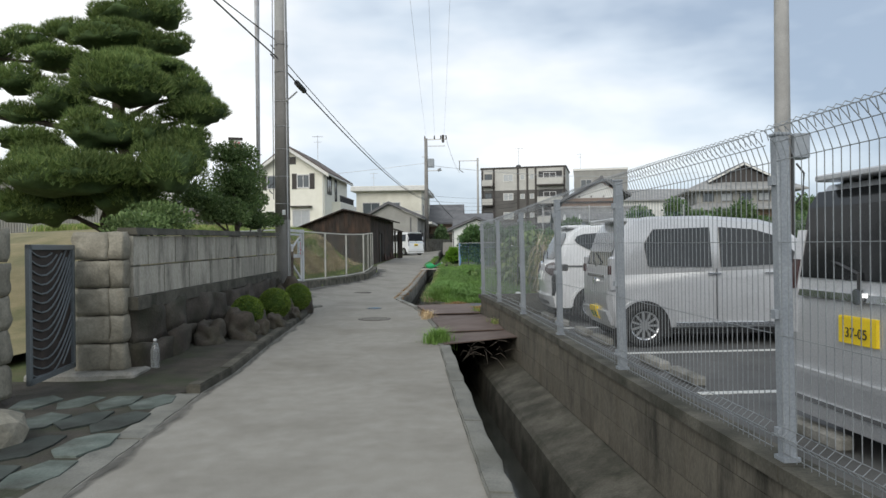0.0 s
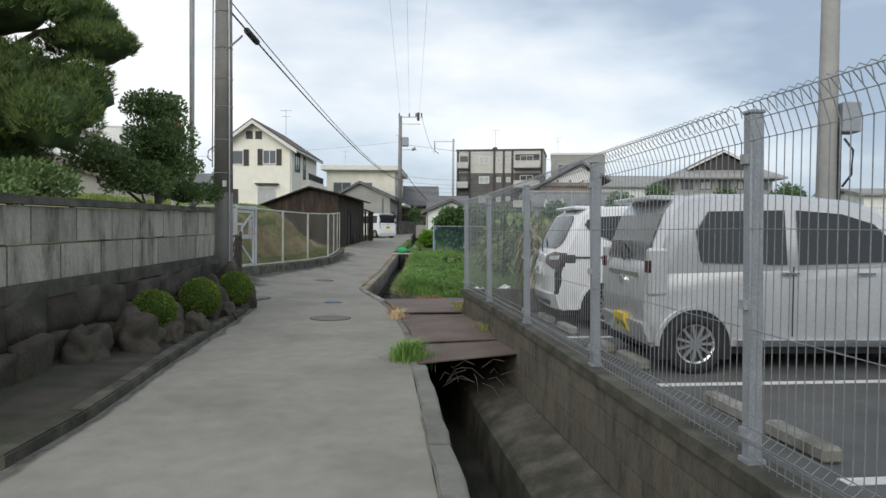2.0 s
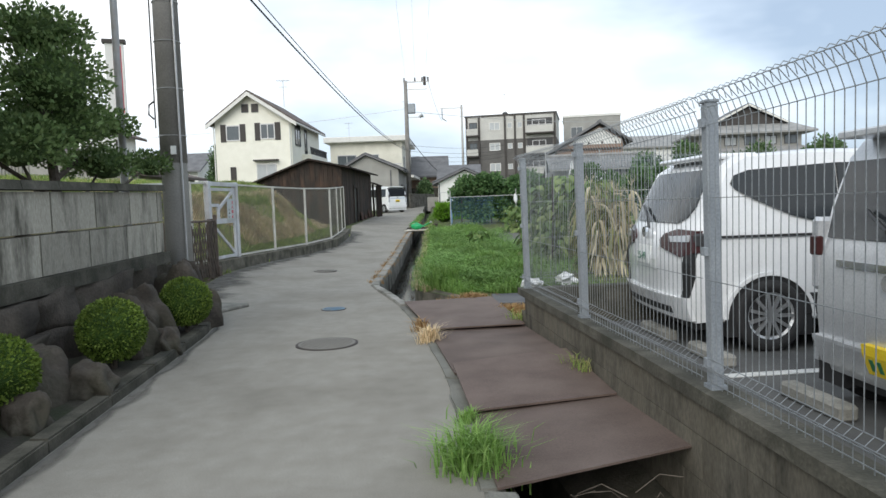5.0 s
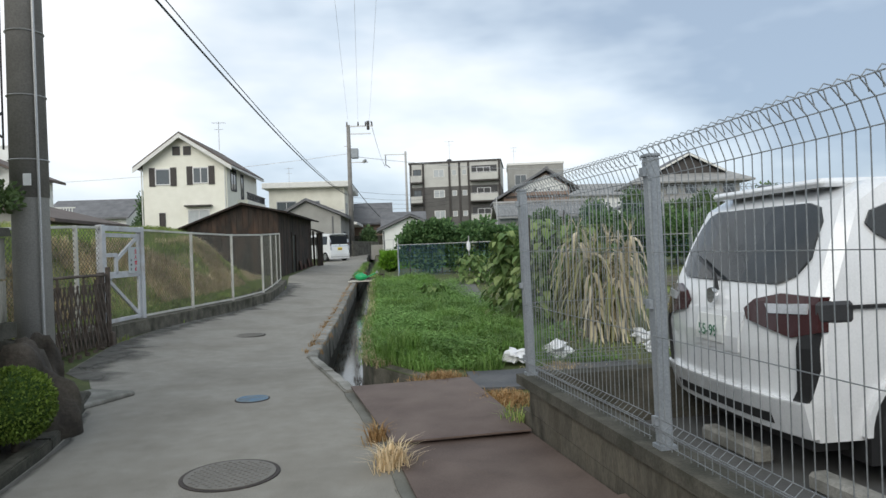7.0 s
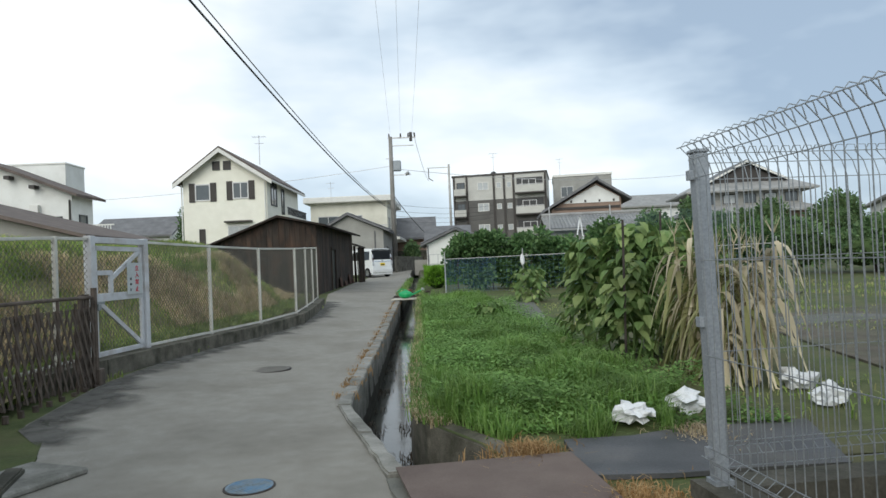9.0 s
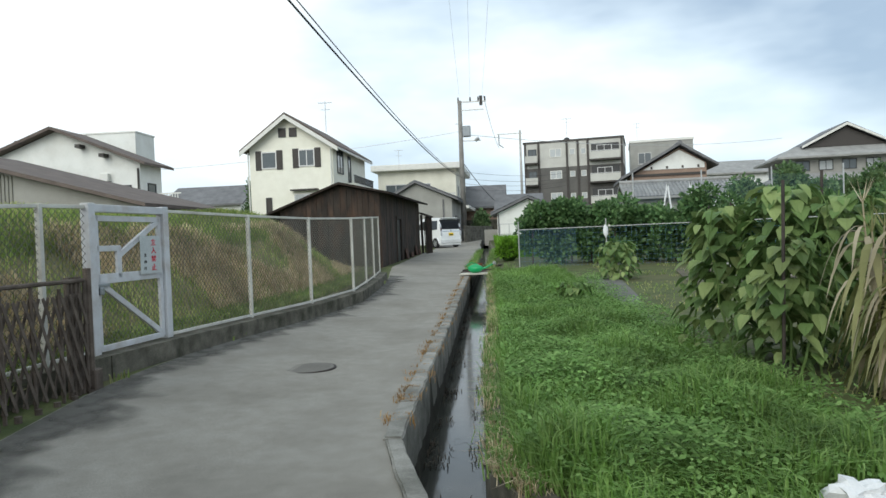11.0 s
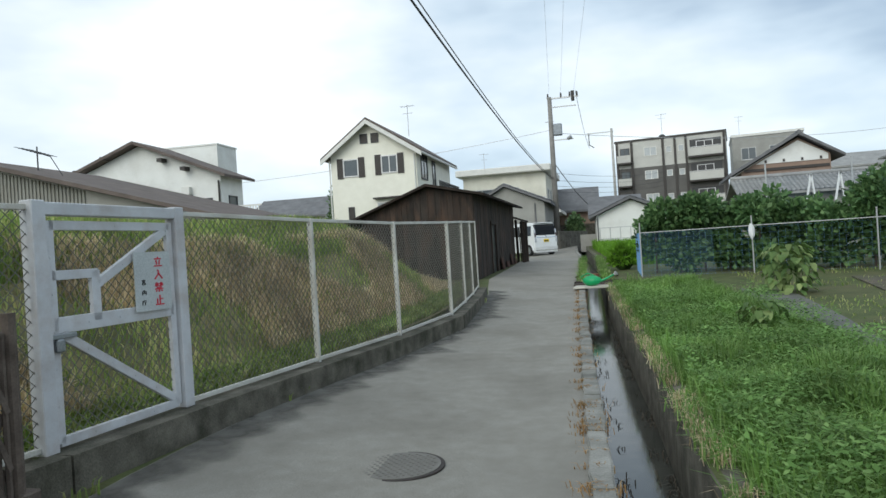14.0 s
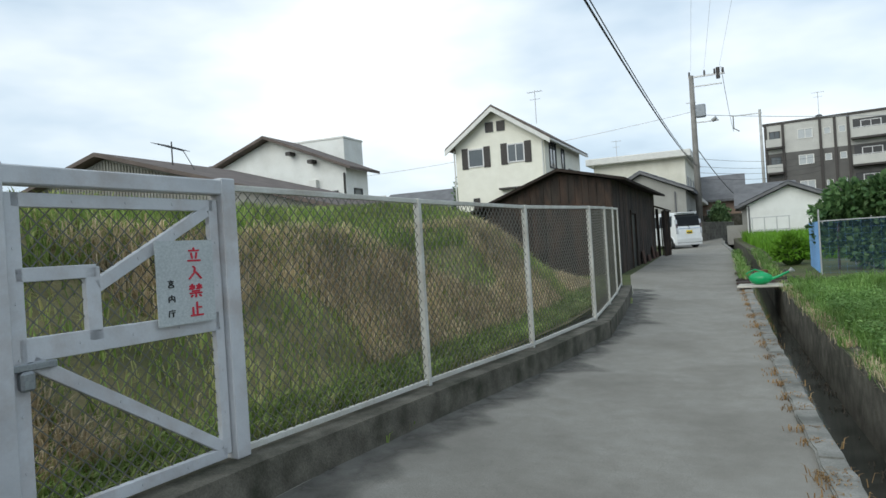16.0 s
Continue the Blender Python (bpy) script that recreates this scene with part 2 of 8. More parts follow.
M_BROWN = plain("brown_trim", (0.045, 0.038, 0.034), 0.6)
M_TRIMWHITE = plain("white_trim", (0.70, 0.69, 0.65), 0.6)
M_BRICKTONE = material("brown_wall", (0.24, 0.17, 0.13), (0.32, 0.23, 0.18), 0.9, 1.0, 40.0, 0.1)
M_TILE = material("roof_tile_grey", (0.12, 0.12, 0.125), (0.19, 0.19, 0.195), 0.7, 1.5, 50.0, 0.2, stain=(0.08, 0.08, 0.08), stain_amount=0.4, island=0.12)
M_TILE2 = material("roof_tile_pale", (0.25, 0.25, 0.24), (0.35, 0.345, 0.335), 0.7, 1.5, 50.0, 0.2, stain=(0.17, 0.165, 0.16), stain_amount=0.4, island=0.1)
M_SLATE = material("brown_slate", (0.095, 0.075, 0.065), (0.15, 0.12, 0.105), 0.8, 1.5, 50.0, 0.15)
M_CORRUG = material("corrugated_grey", (0.25, 0.25, 0.23), (0.34, 0.34, 0.31), 0.8, 1.0, 30.0, 0.1, stain=(0.2, 0.17, 0.13), stain_amount=0.5)
M_GLASS = plain("window_glass", (0.09, 0.105, 0.115), 0.08, 0.0, 0.7)
M_GLASSPALE = plain("curtained_glass", (0.42, 0.44, 0.45), 0.25, 0.0, 0.6)
M_FRAMEDARK = plain("dark_frame", (0.035, 0.035, 0.037), 0.5)
M_ALU = plain("aluminium", (0.5, 0.5, 0.5), 0.4, 0.5)
M_SILVER = plain("silver_paint", (0.52, 0.53, 0.545), 0.28, 0.35, 0.5, 0.6)
M_PEARL = plain("white_paint", (0.76, 0.77, 0.78), 0.22, 0.0, 0.5, 0.7)
M_CARGLASS = plain("car_glass", (0.03, 0.034, 0.037), 0.05, 0.0, 0.4)
M_DARKGLASS = plain("privacy_glass", (0.012, 0.013, 0.014), 0.08, 0.0, 0.2)
M_TYRE = plain("tyre_rubber", (0.022, 0.022, 0.023), 0.85)
M_RIM = plain("alloy", (0.55, 0.56, 0.57), 0.3, 0.8)
M_BLACK = plain("black_plastic", (0.02, 0.02, 0.021), 0.5)
M_CHROME = plain("chrome", (0.75, 0.76, 0.77), 0.1, 1.0)
M_REDLAMP = plain("tail_lamp_red", (0.30, 0.02, 0.02), 0.15)
M_LAMPDARK = plain("lamp_smoked_red", (0.05, 0.018, 0.018), 0.15)
M_CLEARLAMP = plain("lamp_clear", (0.55, 0.56, 0.58), 0.12, 0.3)
M_YELLOW = plain("plate_yellow", (0.78, 0.56, 0.02), 0.5)
M_PLATEWHITE = plain("plate_white", (0.75, 0.76, 0.74), 0.5)
M_GREENINK = plain("plate_green", (0.02, 0.16, 0.07), 0.6)
M_INK = plain("ink_black", (0.02, 0.02, 0.02), 0.6)
M_REDINK = plain("sign_red", (0.62, 0.03, 0.06), 0.6)
M_SIGN = plain("sign_grey", (0.50, 0.53, 0.53), 0.5)
M_LINE = material("white_line", (0.5, 0.5, 0.48), (0.68, 0.68, 0.66), 0.9, 12.0, 90.0, 0.1)
M_BARK = material("bark", (0.05, 0.04, 0.03), (0.12, 0.10, 0.08), 0.95, 9.0, 50.0, 0.8)
M_NEEDLE = blend_leaf("pine_needles", (0.075, 0.125, 0.038), (0.13, 0.195, 0.058), (0.25, 0.31, 0.10), 0.6, 0.15)
# core greens painted dark for the shade inside the foliage
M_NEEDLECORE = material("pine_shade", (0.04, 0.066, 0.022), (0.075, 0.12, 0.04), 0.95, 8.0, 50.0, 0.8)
M_TOPCORE = material("topiary_shade_core", (0.02, 0.045, 0.008), (0.05, 0.10, 0.015), 0.9, 12.0, 60.0, 0.6)
M_GRASS2 = blend_leaf("weed_leaves", (0.12, 0.225, 0.06), (0.18, 0.32, 0.09), (0.27, 0.41, 0.14), 0.9, 0.3)
M_TOPIARY = blend_leaf("topiary_leaves", (0.07, 0.12, 0.018), (0.13, 0.20, 0.03), (0.22, 0.30, 0.06), 0.6, 0.15)
M_SHRUB = blend_leaf("shrub_leaves", (0.06, 0.115, 0.045), (0.10, 0.17, 0.07), (0.17, 0.25, 0.11), 0.55, 0.15)
M_GRASS = blend_leaf("grass_blades", (0.115, 0.22, 0.045), (0.175, 0.31, 0.072), (0.28, 0.41, 0.13), 0.6, 0.3)
M_RICE = blend_leaf("rice_blades", (0.12, 0.26, 0.02), (0.15, 0.32, 0.03), (0.19, 0.37, 0.04), 0.6, 0.3)
M_DRYGRASS = blend_leaf("dry_grass", (0.42, 0.325, 0.19), (0.62, 0.50, 0.325), (0.80, 0.68, 0.485), 0.8, 0.3)
M_RUSTGRASS = blend_leaf("withered_grass", (0.26, 0.15, 0.06), (0.38, 0.23, 0.10), (0.46, 0.33, 0.17), 0.8, 0.2)
M_MIXGRASS = blend_leaf("mound_grass", (0.18, 0.29, 0.06), (0.31, 0.39, 0.115), (0.52, 0.47, 0.23), 0.7, 0.25)
M_VEG = blend_leaf("vegetable_leaves", (0.055, 0.115, 0.045), (0.095, 0.18, 0.065), (0.16, 0.26, 0.10), 0.5, 0.25)
M_BIGLEAF = blend_leaf("broad_leaves", (0.095, 0.165, 0.05), (0.16, 0.25, 0.08), (0.29, 0.36, 0.14), 0.55, 0.3)
M_CORN = blend_leaf("dry_corn", (0.40, 0.34, 0.22), (0.55, 0.48, 0.33), (0.68, 0.61, 0.46), 0.8, 0.25)
M_WATER = material("ditch_water", (0.02, 0.022, 0.018), (0.06, 0.062, 0.052), 0.10, 2.5, 7.0, 0.10, stain=(0.10, 0.098, 0.085), stain_scale=3.0, stain_amount=0.6, spec=0.5)
M_KERBDARK = material("stained_kerb", (0.075, 0.069, 0.053), (0.185, 0.170, 0.137), 0.9, 5.0, 80.0, 0.45, stain=(0.03, 0.032, 0.018), stain_scale=2.6, stain_amount=0.9, grain=0.5)
M_BED = material("dark_bed_soil", (0.028, 0.025, 0.02), (0.065, 0.058, 0.046), 0.95, 4.0, 50.0, 0.7, stain=(0.03, 0.045, 0.015), stain_scale=1.5, stain_amount=0.7)
M_MULCH = material("grey_mulch", (0.09, 0.088, 0.085), (0.165, 0.16, 0.152), 0.8, 3.0, 50.0, 0.5, stain=(0.09, 0.11, 0.05), stain_scale=2.0, stain_amount=0.7)
dn, dl = M_DAMP.node_tree.nodes, M_DAMP.node_tree.links
d_fade = dn.new("ShaderNodeAttribute")
d_fade.attribute_name = "fade"
d_noise = dn.new("ShaderNodeTexNoise")
d_noise.inputs["Scale"].default_value, d_noise.inputs["Detail"].default_value = 5.0, 6.0
d_co = dn.new("ShaderNodeTexCoord")
dl.new(d_co.outputs["Object"], d_noise.inputs[0])
d_mul = dn.new("ShaderNodeMath")
d_mul.operation = "MULTIPLY"
dl.new(d_fade.outputs["Fac"], d_mul.inputs[0])
dl.new(d_noise.outputs[0], d_mul.inputs[1])
d_map = dn.new("ShaderNodeMapRange")
d_map.inputs["From Min"].default_value, d_map.inputs["From Max"].default_value = 0.08, 0.5
dl.new(d_mul.outputs[0], d_map.inputs["Value"])
dl.new(d_map.outputs[0], dn["Principled BSDF"].inputs["Alpha"])
M_PODO = blend_leaf("yew_leaves", (0.09, 0.15, 0.05), (0.15, 0.23, 0.08), (0.24, 0.32, 0.13), 0.55, 0.2)
M_BANKGREEN = blend_leaf("bank_green_blades", (0.16, 0.26, 0.06), (0.26, 0.36, 0.10), (0.40, 0.44, 0.17), 0.7, 0.25)
M_CORNGREEN = blend_leaf("fading_corn_leaf", (0.16, 0.20, 0.07), (0.26, 0.27, 0.11), (0.38, 0.36, 0.18), 0.7, 0.25)
M_BLUENET = plain("blue_net", (0.16, 0.32, 0.58), 0.7)
M_BOTTLE = plain("clear_plastic", (0.75, 0.78, 0.78), 0.08)
M_BOTTLE.node_tree.nodes["Principled BSDF"].inputs["Transmission Weight"].default_value = 0.85
M_BAG = plain("white_bag", (0.72, 0.73, 0.74), 0.5)
M_GREENPLASTIC = plain("green_plastic", (0.01, 0.33, 0.11), 0.35)
M_STEEL2 = plain("manhole_iron", (0.19, 0.18, 0.16), 0.75, 0.2)
M_BLUECOVER = material("blue_grey_lid", (0.15, 0.19, 0.22), (0.24, 0.29, 0.32), 0.7, 14.0, 60.0, 0.2, stain=(0.08, 0.24, 0.42), stain_scale=9.0, stain_amount=0.8)
M_SHEER = plain("sheer_blue_net", (0.19, 0.35, 0.58), 0.8)
M_SHEER.node_tree.nodes["Principled BSDF"].inputs["Alpha"].default_value = 0.045
M_BLUESHEET = plain("blue_sheet", (0.10, 0.22, 0.42), 0.6)
M_PLANK = material("bleached_board", (0.42, 0.39, 0.33), (0.58, 0.55, 0.48), 0.8, 4.0, 60.0, 0.2, stretch=(1, 6, 1))

# ---- mesh helpers ----


def lerp_table(table):
    xs, ys = zip(*table)

    def f(v):
        if v <= xs[0]:
            k = (ys[1] - ys[0]) / (xs[1] - xs[0])
            return ys[0] + k * (v - xs[0])
        if v >= xs[-1]:
            k = (ys[-1] - ys[-2]) / (xs[-1] - xs[-2])
            return ys[-1] + k * (v - xs[-1])
        return float(np.interp(v, xs, ys))
    return f


def mesh_of(name, bm, mat, smooth=False):
    me = bpy.data.meshes.new(name)
    bmesh.ops.recalc_face_normals(bm, faces=bm.faces)
    bm.to_mesh(me)
    bm.free()
    me.materials.append(mat)
    if smooth:
        for p in me.polygons:
            p.use_smooth = True
    return me


def part(name, bm, mat, parent, label="", smooth=False):
    """A bmesh as one mesh object under a thing or a part; its coordinates are those of the top-level thing."""
    ob = new(name, mesh_of(name, bm, mat, smooth))
    ob.parent = parent
    if label:
        ob["label"] = label
    return ob


def thing(name, at, label, category, group="", turn=0.0):
    ob = new(name)
    ob.empty_display_size = 0.2
    ob.matrix_basis = pose(*at, 0, 0, turn)
    return tagged(ob, label, category, group)


def single(name, bm, mat, label="", category="", group="", kind="", smooth=False, at=None):
    ob = new(name, mesh_of(name, bm, mat, smooth))
    if at is not None:
        ob.matrix_basis = at
    return tagged(ob, label, category, group, kind)


def raw_mesh(name, verts, faces, mat, smooth=False):
    me = bpy.data.meshes.new(name)
    me.from_pydata(verts, [], faces)
    me.materials.append(mat)
    if smooth:
        for p in me.polygons:
            p.use_smooth = True
    return me


def box(bm, x0, x1, y0, y1, z0, z1, m=None, bevel=0.0):
    sub = bmesh.new()
    vs = [sub.verts.new((x, y, z)) for z in (z0, z1) for y in (y0, y1) for x in (x0, x1)]
    for f in ((0, 2, 3, 1), (4, 5, 7, 6), (0, 1, 5, 4), (2, 6, 7, 3), (0, 4, 6, 2), (1, 3, 7, 5)):
        sub.faces.new([vs[i] for i in f])
    if bevel:
        bmesh.ops.bevel(sub, geom=sub.edges[:], offset=bevel, segments=1, affect="EDGES")
    if m is not None:
        sub.transform(m)
    tmp = bpy.data.meshes.new("tmp")
    sub.to_mesh(tmp)
    sub.free()
    bm.from_mesh(tmp)
    bpy.data.meshes.remove(tmp)
    return bm


def boxed(x0, x1, y0, y1, z0, z1, m=None, bevel=0.0):
    return box(bmesh.new(), x0, x1, y0, y1, z0, z1, m, bevel)


def tube(bm, pts, r, sides=8, r1=None, cap=True):
    """A pipe along points, tapering from r to r1."""
    pts = [Vector(p) for p in pts]
    r1 = r if r1 is None else r1
    rings = []
    for i, p in enumerate(pts):
        a, b = pts[max(0, i - 1)], pts[min(len(pts) - 1, i + 1)]
        q = (b - a).to_track_quat("Z", "Y")
        rr = r + (r1 - r) * i / max(1, len(pts) - 1)
        rings.append([bm.verts.new(p + q @ Vector((rr * math.cos(2 * math.pi * k / sides), rr * math.sin(2 * math.pi * k / sides), 0))) for k in range(sides)])
    for u, v in zip(rings, rings[1:]):
        for k in range(sides):
            bm.faces.new((u[k], u[(k + 1) % sides], v[(k + 1) % sides], v[k]))
    if cap and sides > 2:
        bm.faces.new(rings[0][::-1])
        bm.faces.new(rings[-1])
    return bm


def prism(bm, poly, axis, a, b):
    """A polygon of (u, v) pushed from a to b along axis x, y or z."""
    def at(u, v, w):
        return {"x": (w, u, v), "y": (u, w, v), "z": (u, v, w)}[axis]
    lo = [bm.verts.new(at(u, v, a)) for u, v in poly]
    hi = [bm.verts.new(at(u, v, b)) for u, v in poly]
    n = len(poly)
    bm.faces.new(lo)
    bm.faces.new(hi[::-1])
    for i in range(n):
        bm.faces.new((lo[i], hi[i], hi[(i + 1) % n], lo[(i + 1) % n]))
    return bm


def strip(name, mat, ys, rails, kind="structure", label="", category="", gz=0.0):
    """A long sheet through rails: functions of y that give (x, z)."""
    vs, fs = [], []
    k = len(rails)
    for y in ys:
        for r in rails:
            x, z = r(y)
            vs.append((x, y, z))
    for i in range(len(ys) - 1):
        for j in range(k - 1):
            a = i * k + j
            fs.append((a, a + 1, a + k + 1, a + k))
    ob = new(name, raw_mesh(name, vs, fs, mat))
    return tagged(ob, label, category, "", kind)


def blades(name, mat, n, place, height, width, seed, lean=0.5, kind="stuff", label="", category="grass"):
    """Many grass blades: place(rng) gives (x, y, z) or None."""
    rng = random.Random(seed)
    vs, fs = [], []
    for _ in range(n):
        p = place(rng)
        if p is None:
            continue
        x, y, z = p
        h = height * rng.uniform(0.55, 1.25)
        a = rng.uniform(0, 2 * math.pi)
        dx, dy = math.cos(a), math.sin(a)
        bx, by = -dy * width * 0.5, dx * width * 0.5
        b = rng.uniform(0.1, 1.0) * lean * h
        i = len(vs)
        vs += [(x - bx, y - by, z - 0.02), (x + bx, y + by, z - 0.02),
               (x - bx * 0.8 + dx * b * 0.35, y - by * 0.8 + dy * b * 0.35, z + h * 0.6), (x + bx * 0.8 + dx * b * 0.35, y + by * 0.8 + dy * b * 0.35, z + h * 0.6),
               (x + dx * b, y + dy * b, z + h * (1 - 0.25 * lean))]
        fs += [(i, i + 1, i + 3, i + 2), (i + 2, i + 3, i + 4)]
    ob = new(name, raw_mesh(name, vs, fs, mat))
    return tagged(ob, label, category, "", kind)


def leaf_cloud(rng, vs, fs, centre, radii, n, size, up=0.3, shell=0.75, lower=-0.35):
    """Small folded leaves on and just within an ellipsoid."""
    cx, cy, cz = centre
    for _ in range(n):
        while True:
            d = Vector((rng.gauss(0, 1), rng.gauss(0, 1), rng.gauss(0, 1)))
            d.normalize()
            if d.z > lower:
                break
        k = rng.uniform(shell, 1.05)
        p = Vector((cx + d.x * radii[0] * k, cy + d.y * radii[1] * k, cz + d.z * radii[2] * k))
        t = Vector((d.x + rng.gauss(0, 0.6), d.y + rng.gauss(0, 0.6), d.z + up + rng.gauss(0, 0.6))).normalized()
        s = t.cross(Vector((rng.gauss(0, 1), rng.gauss(0, 1), rng.gauss(0, 1)))).normalized()
        L = size * rng.uniform(0.6, 1.3)
        w = L * 0.32
        i = len(vs)
        vs += [tuple(p), tuple(p + t * L * 0.5 + s * w), tuple(p + t * L), tuple(p + t * L * 0.5 - s * w)]
        fs += [(i, i + 1, i + 2), (i, i + 2, i + 3)]


def blob(bm, centre, radii, rng, rough=0.15, sub=2):
    b = bmesh.new()
    bmesh.ops.create_icosphere(b, subdivisions=sub, radius=1.0)
    o = Vector((rng.uniform(0, 50), rng.uniform(0, 50), rng.uniform(0, 50)))
    for v in b.verts:
        k = 1 + rough * noise.noise(v.co * 1.7 + o) * 2
        v.co = Vector((centre[0] + v.co.x * radii[0] * k, centre[1] + v.co.y * radii[1] * k, centre[2] + v.co.z * radii[2] * k))
    tmp = bpy.data.meshes.new("tmp")
    b.to_mesh(tmp)
    b.free()
    bm.from_mesh(tmp)
    bpy.data.meshes.remove(tmp)
    return bm


def letters(text, size, m, mat, parent, name="lettering"):
    cu = bpy.data.curves.new(name, "FONT")
    cu.body, cu.size, cu.align_x, cu.align_y, cu.extrude = text, size, "CENTER", "CENTER", 0.001
    tmp = bpy.data.objects.new(name, cu)
    scene.collection.objects.link(tmp)
    bpy.context.view_layer.update()
    me = bpy.data.meshes.new_from_object(tmp.evaluated_get(bpy.context.evaluated_depsgraph_get()))
    bpy.data.objects.remove(tmp)
    me.materials.clear()
    me.materials.append(mat)
    ob = new(name, me)
    ob.matrix_basis = m
    if parent:
        ob.parent = parent
    return ob

# ---- plan: the lines along the lane ----
RL = lerp_table([(-30, 2.0), (0, -0.45), (4.4, -0.91), (5.2, -1.0), (7.0, -1.25), (8.0, -1.31), (8.9, -1.44), (10.1, -1.62), (12.4, -1.90), (13.9, -2.09), (14.4, -2.18), (15.8, -2.6), (16.6, -2.95), (17.3, -3.6), (19.0, -3.80), (20.0, -3.85), (20.8, -3.85), (21.6, -3.81), (22.7, -3.73), (24.6, -3.55), (27.0, -3.28), (28.9, -3.27), (32, -3.56), (33.4, -3.80), (36, -4.2), (43, -4.3), (50, -4.7), (57, -5.0), (66, -5.0), (80, -5.6), (120, -7)])
RR = lerp_table([(-30, 4.8), (4.5, 1.35), (5.5, 1.23), (7.1, 1.04), (8.2, 0.93), (9.3, 0.80), (11.6, 0.57), (13.3, 0.33), (14.9, -0.01), (15.7, -0.2), (17.95, -0.89), (20.1, -0.99), (22.5, -1.10), (24.2, -1.18), (27, -1.30), (32.3, -1.5), (46, -1.85), (57, -2.6), (66, -2.8), (80, -3.2), (120, -4)])
D2R = lerp_table([(15.72, 0.58), (16.3, 0.42), (17.2, -0.10), (18.7, -0.23), (20.8, -0.34), (22.5, -0.38), (24, -0.42), (27, -0.58), (30.4, -0.74), (33, -0.86), (46, -1.15), (57, -1.9), (66, -2.2), (80, -2.6)])


FZ = lerp_table([(-12, 0.25), (4, 0.33), (8, 0.37), (11, 0.405), (14.2, 0.39), (18, 0.39)])  # wall top
FT = lerp_table([(-12, 1.78), (4, 1.79), (6, 1.80), (8, 1.785), (10, 1.75), (12, 1.725), (14.2, 1.74), (18, 1.74)])  # post tops


def FW(y):
    """The line of the parking-lot fence."""
    return 2.405 - 0.1375 * (y - 6.25)


def smooth01(a, b, v):
    t = min(1, max(0, (v - a) / (b - a)))
    return t * t * (3 - 2 * t)


def rise(y):
    return 0.024 * (y - 24) * smooth01(22, 28, y) if y < 90 else 0.024 * 66


def gz(x, y):
    """Height of the ground."""
    return rise(y) + 0.07 * min(3.0, max(0.0, -x - 2.0)) * smooth01(15.5, 20, y) * (1 - smooth01(43, 50, y))


YS = [-60, -30, -15, -5] + [0.5 * i for i in range(0, 141)] + [75, 80, 85, 90]

strip("road", M_ROAD, YS, [lambda y, k=k: (RL(y) + (RR(y) - RL(y)) * k, gz(RL(y) + (RR(y) - RL(y)) * k, y)) for k in (0, 0.25, 0.5, 0.75, 1)], label="pale worn concrete lane surface with dark patches", category="road")

# ground sheets either side of the lane, to the horizon
GY = [-400, -60, -30] + [2.0 * i for i in range(-7, 46)] + [100, 140, 250, 900]
vs, fs = [], []


def sheet(x_rows):
    base, k = len(vs), len(x_rows[0][1])
    for y, pts in x_rows:
        vs.extend((x, y, z) for x, z in pts)
    for i in range(len(x_rows) - 1):
        for j in range(k - 1):
            a = base + i * k + j
            fs.append((a, a + 1, a + k + 1, a + k))


sheet([(y, [(-900, gz(-9, y)), (-60, gz(-9, y)), (-20, gz(-9, y)), (-9, gz(-9, y)), (RL(min(y, 90)) - 0.6, gz(-4, y) - 0.01), (RL(min(y, 90)) + 0.02, gz(RL(min(y, 90)), y) - 0.006)]) for y in GY])
YF = [y for y in sorted(set([15.72, 16.3, 17.5] + [0.5 * i for i in range(33, 180)]))]
sheet([(y, [(D2R(y), gz(0, y) + 0.03), (D2R(y) + 1.5, gz(0, y) + 0.025 + 0.055 * smooth01(16.4, 17.5, y)), (D2R(y) + 8, gz(0, y) + 0.05), (60, gz(0, y)), (900, gz(0, y))]) for y in YF])
sheet([(y, [(-900, gz(0, 90)), (-8, gz(0, 90)), (0, gz(0, 90)), (900, gz(0, 90))]) for y in (89.5, 140, 300, 900)])
sheet([(y, [(-900, -1.3), (900, -1.3)]) for y in (-900, 900)])
b0 = len(vs)
vs.extend([(FW(14.25) - 0.1, 14.28, 0.014), (26, 14.28 + 0.14 * 24.7, 0.02), (26, 19.0, 0.02), (0.6, 15.95, 0.025), (0.7, 15.7, 0.02), (FW(15.7) - 0.1, 15.2, 0.014)])
fs.append(tuple(range(b0, b0 + 6)))
sheet([(y, [(26, 0.12), (60, 0.1), (900, 0.1)]) for y in (-400, -30, 14.2, 15.72)])
sheet([(y, [(-900, 0), (0, 0), (900, 0)]) for y in (-900, -400)])
tagged(new("ground", raw_mesh("ground", vs, fs, M_TURF)), "weedy earth of gardens and allotments round the lane", "ground", "", "structure")

# parking lot
LOTZ = 0.0
strip("parking_lot", M_ASPHALT, [-60, -30, 0, 5, 10, 14.05, 18], [lambda y: (FW(y) + 0.05, LOTZ), lambda y: (12, LOTZ), lambda y: (26, LOTZ)], label="dark asphalt of the parking lot", category="parking lot")

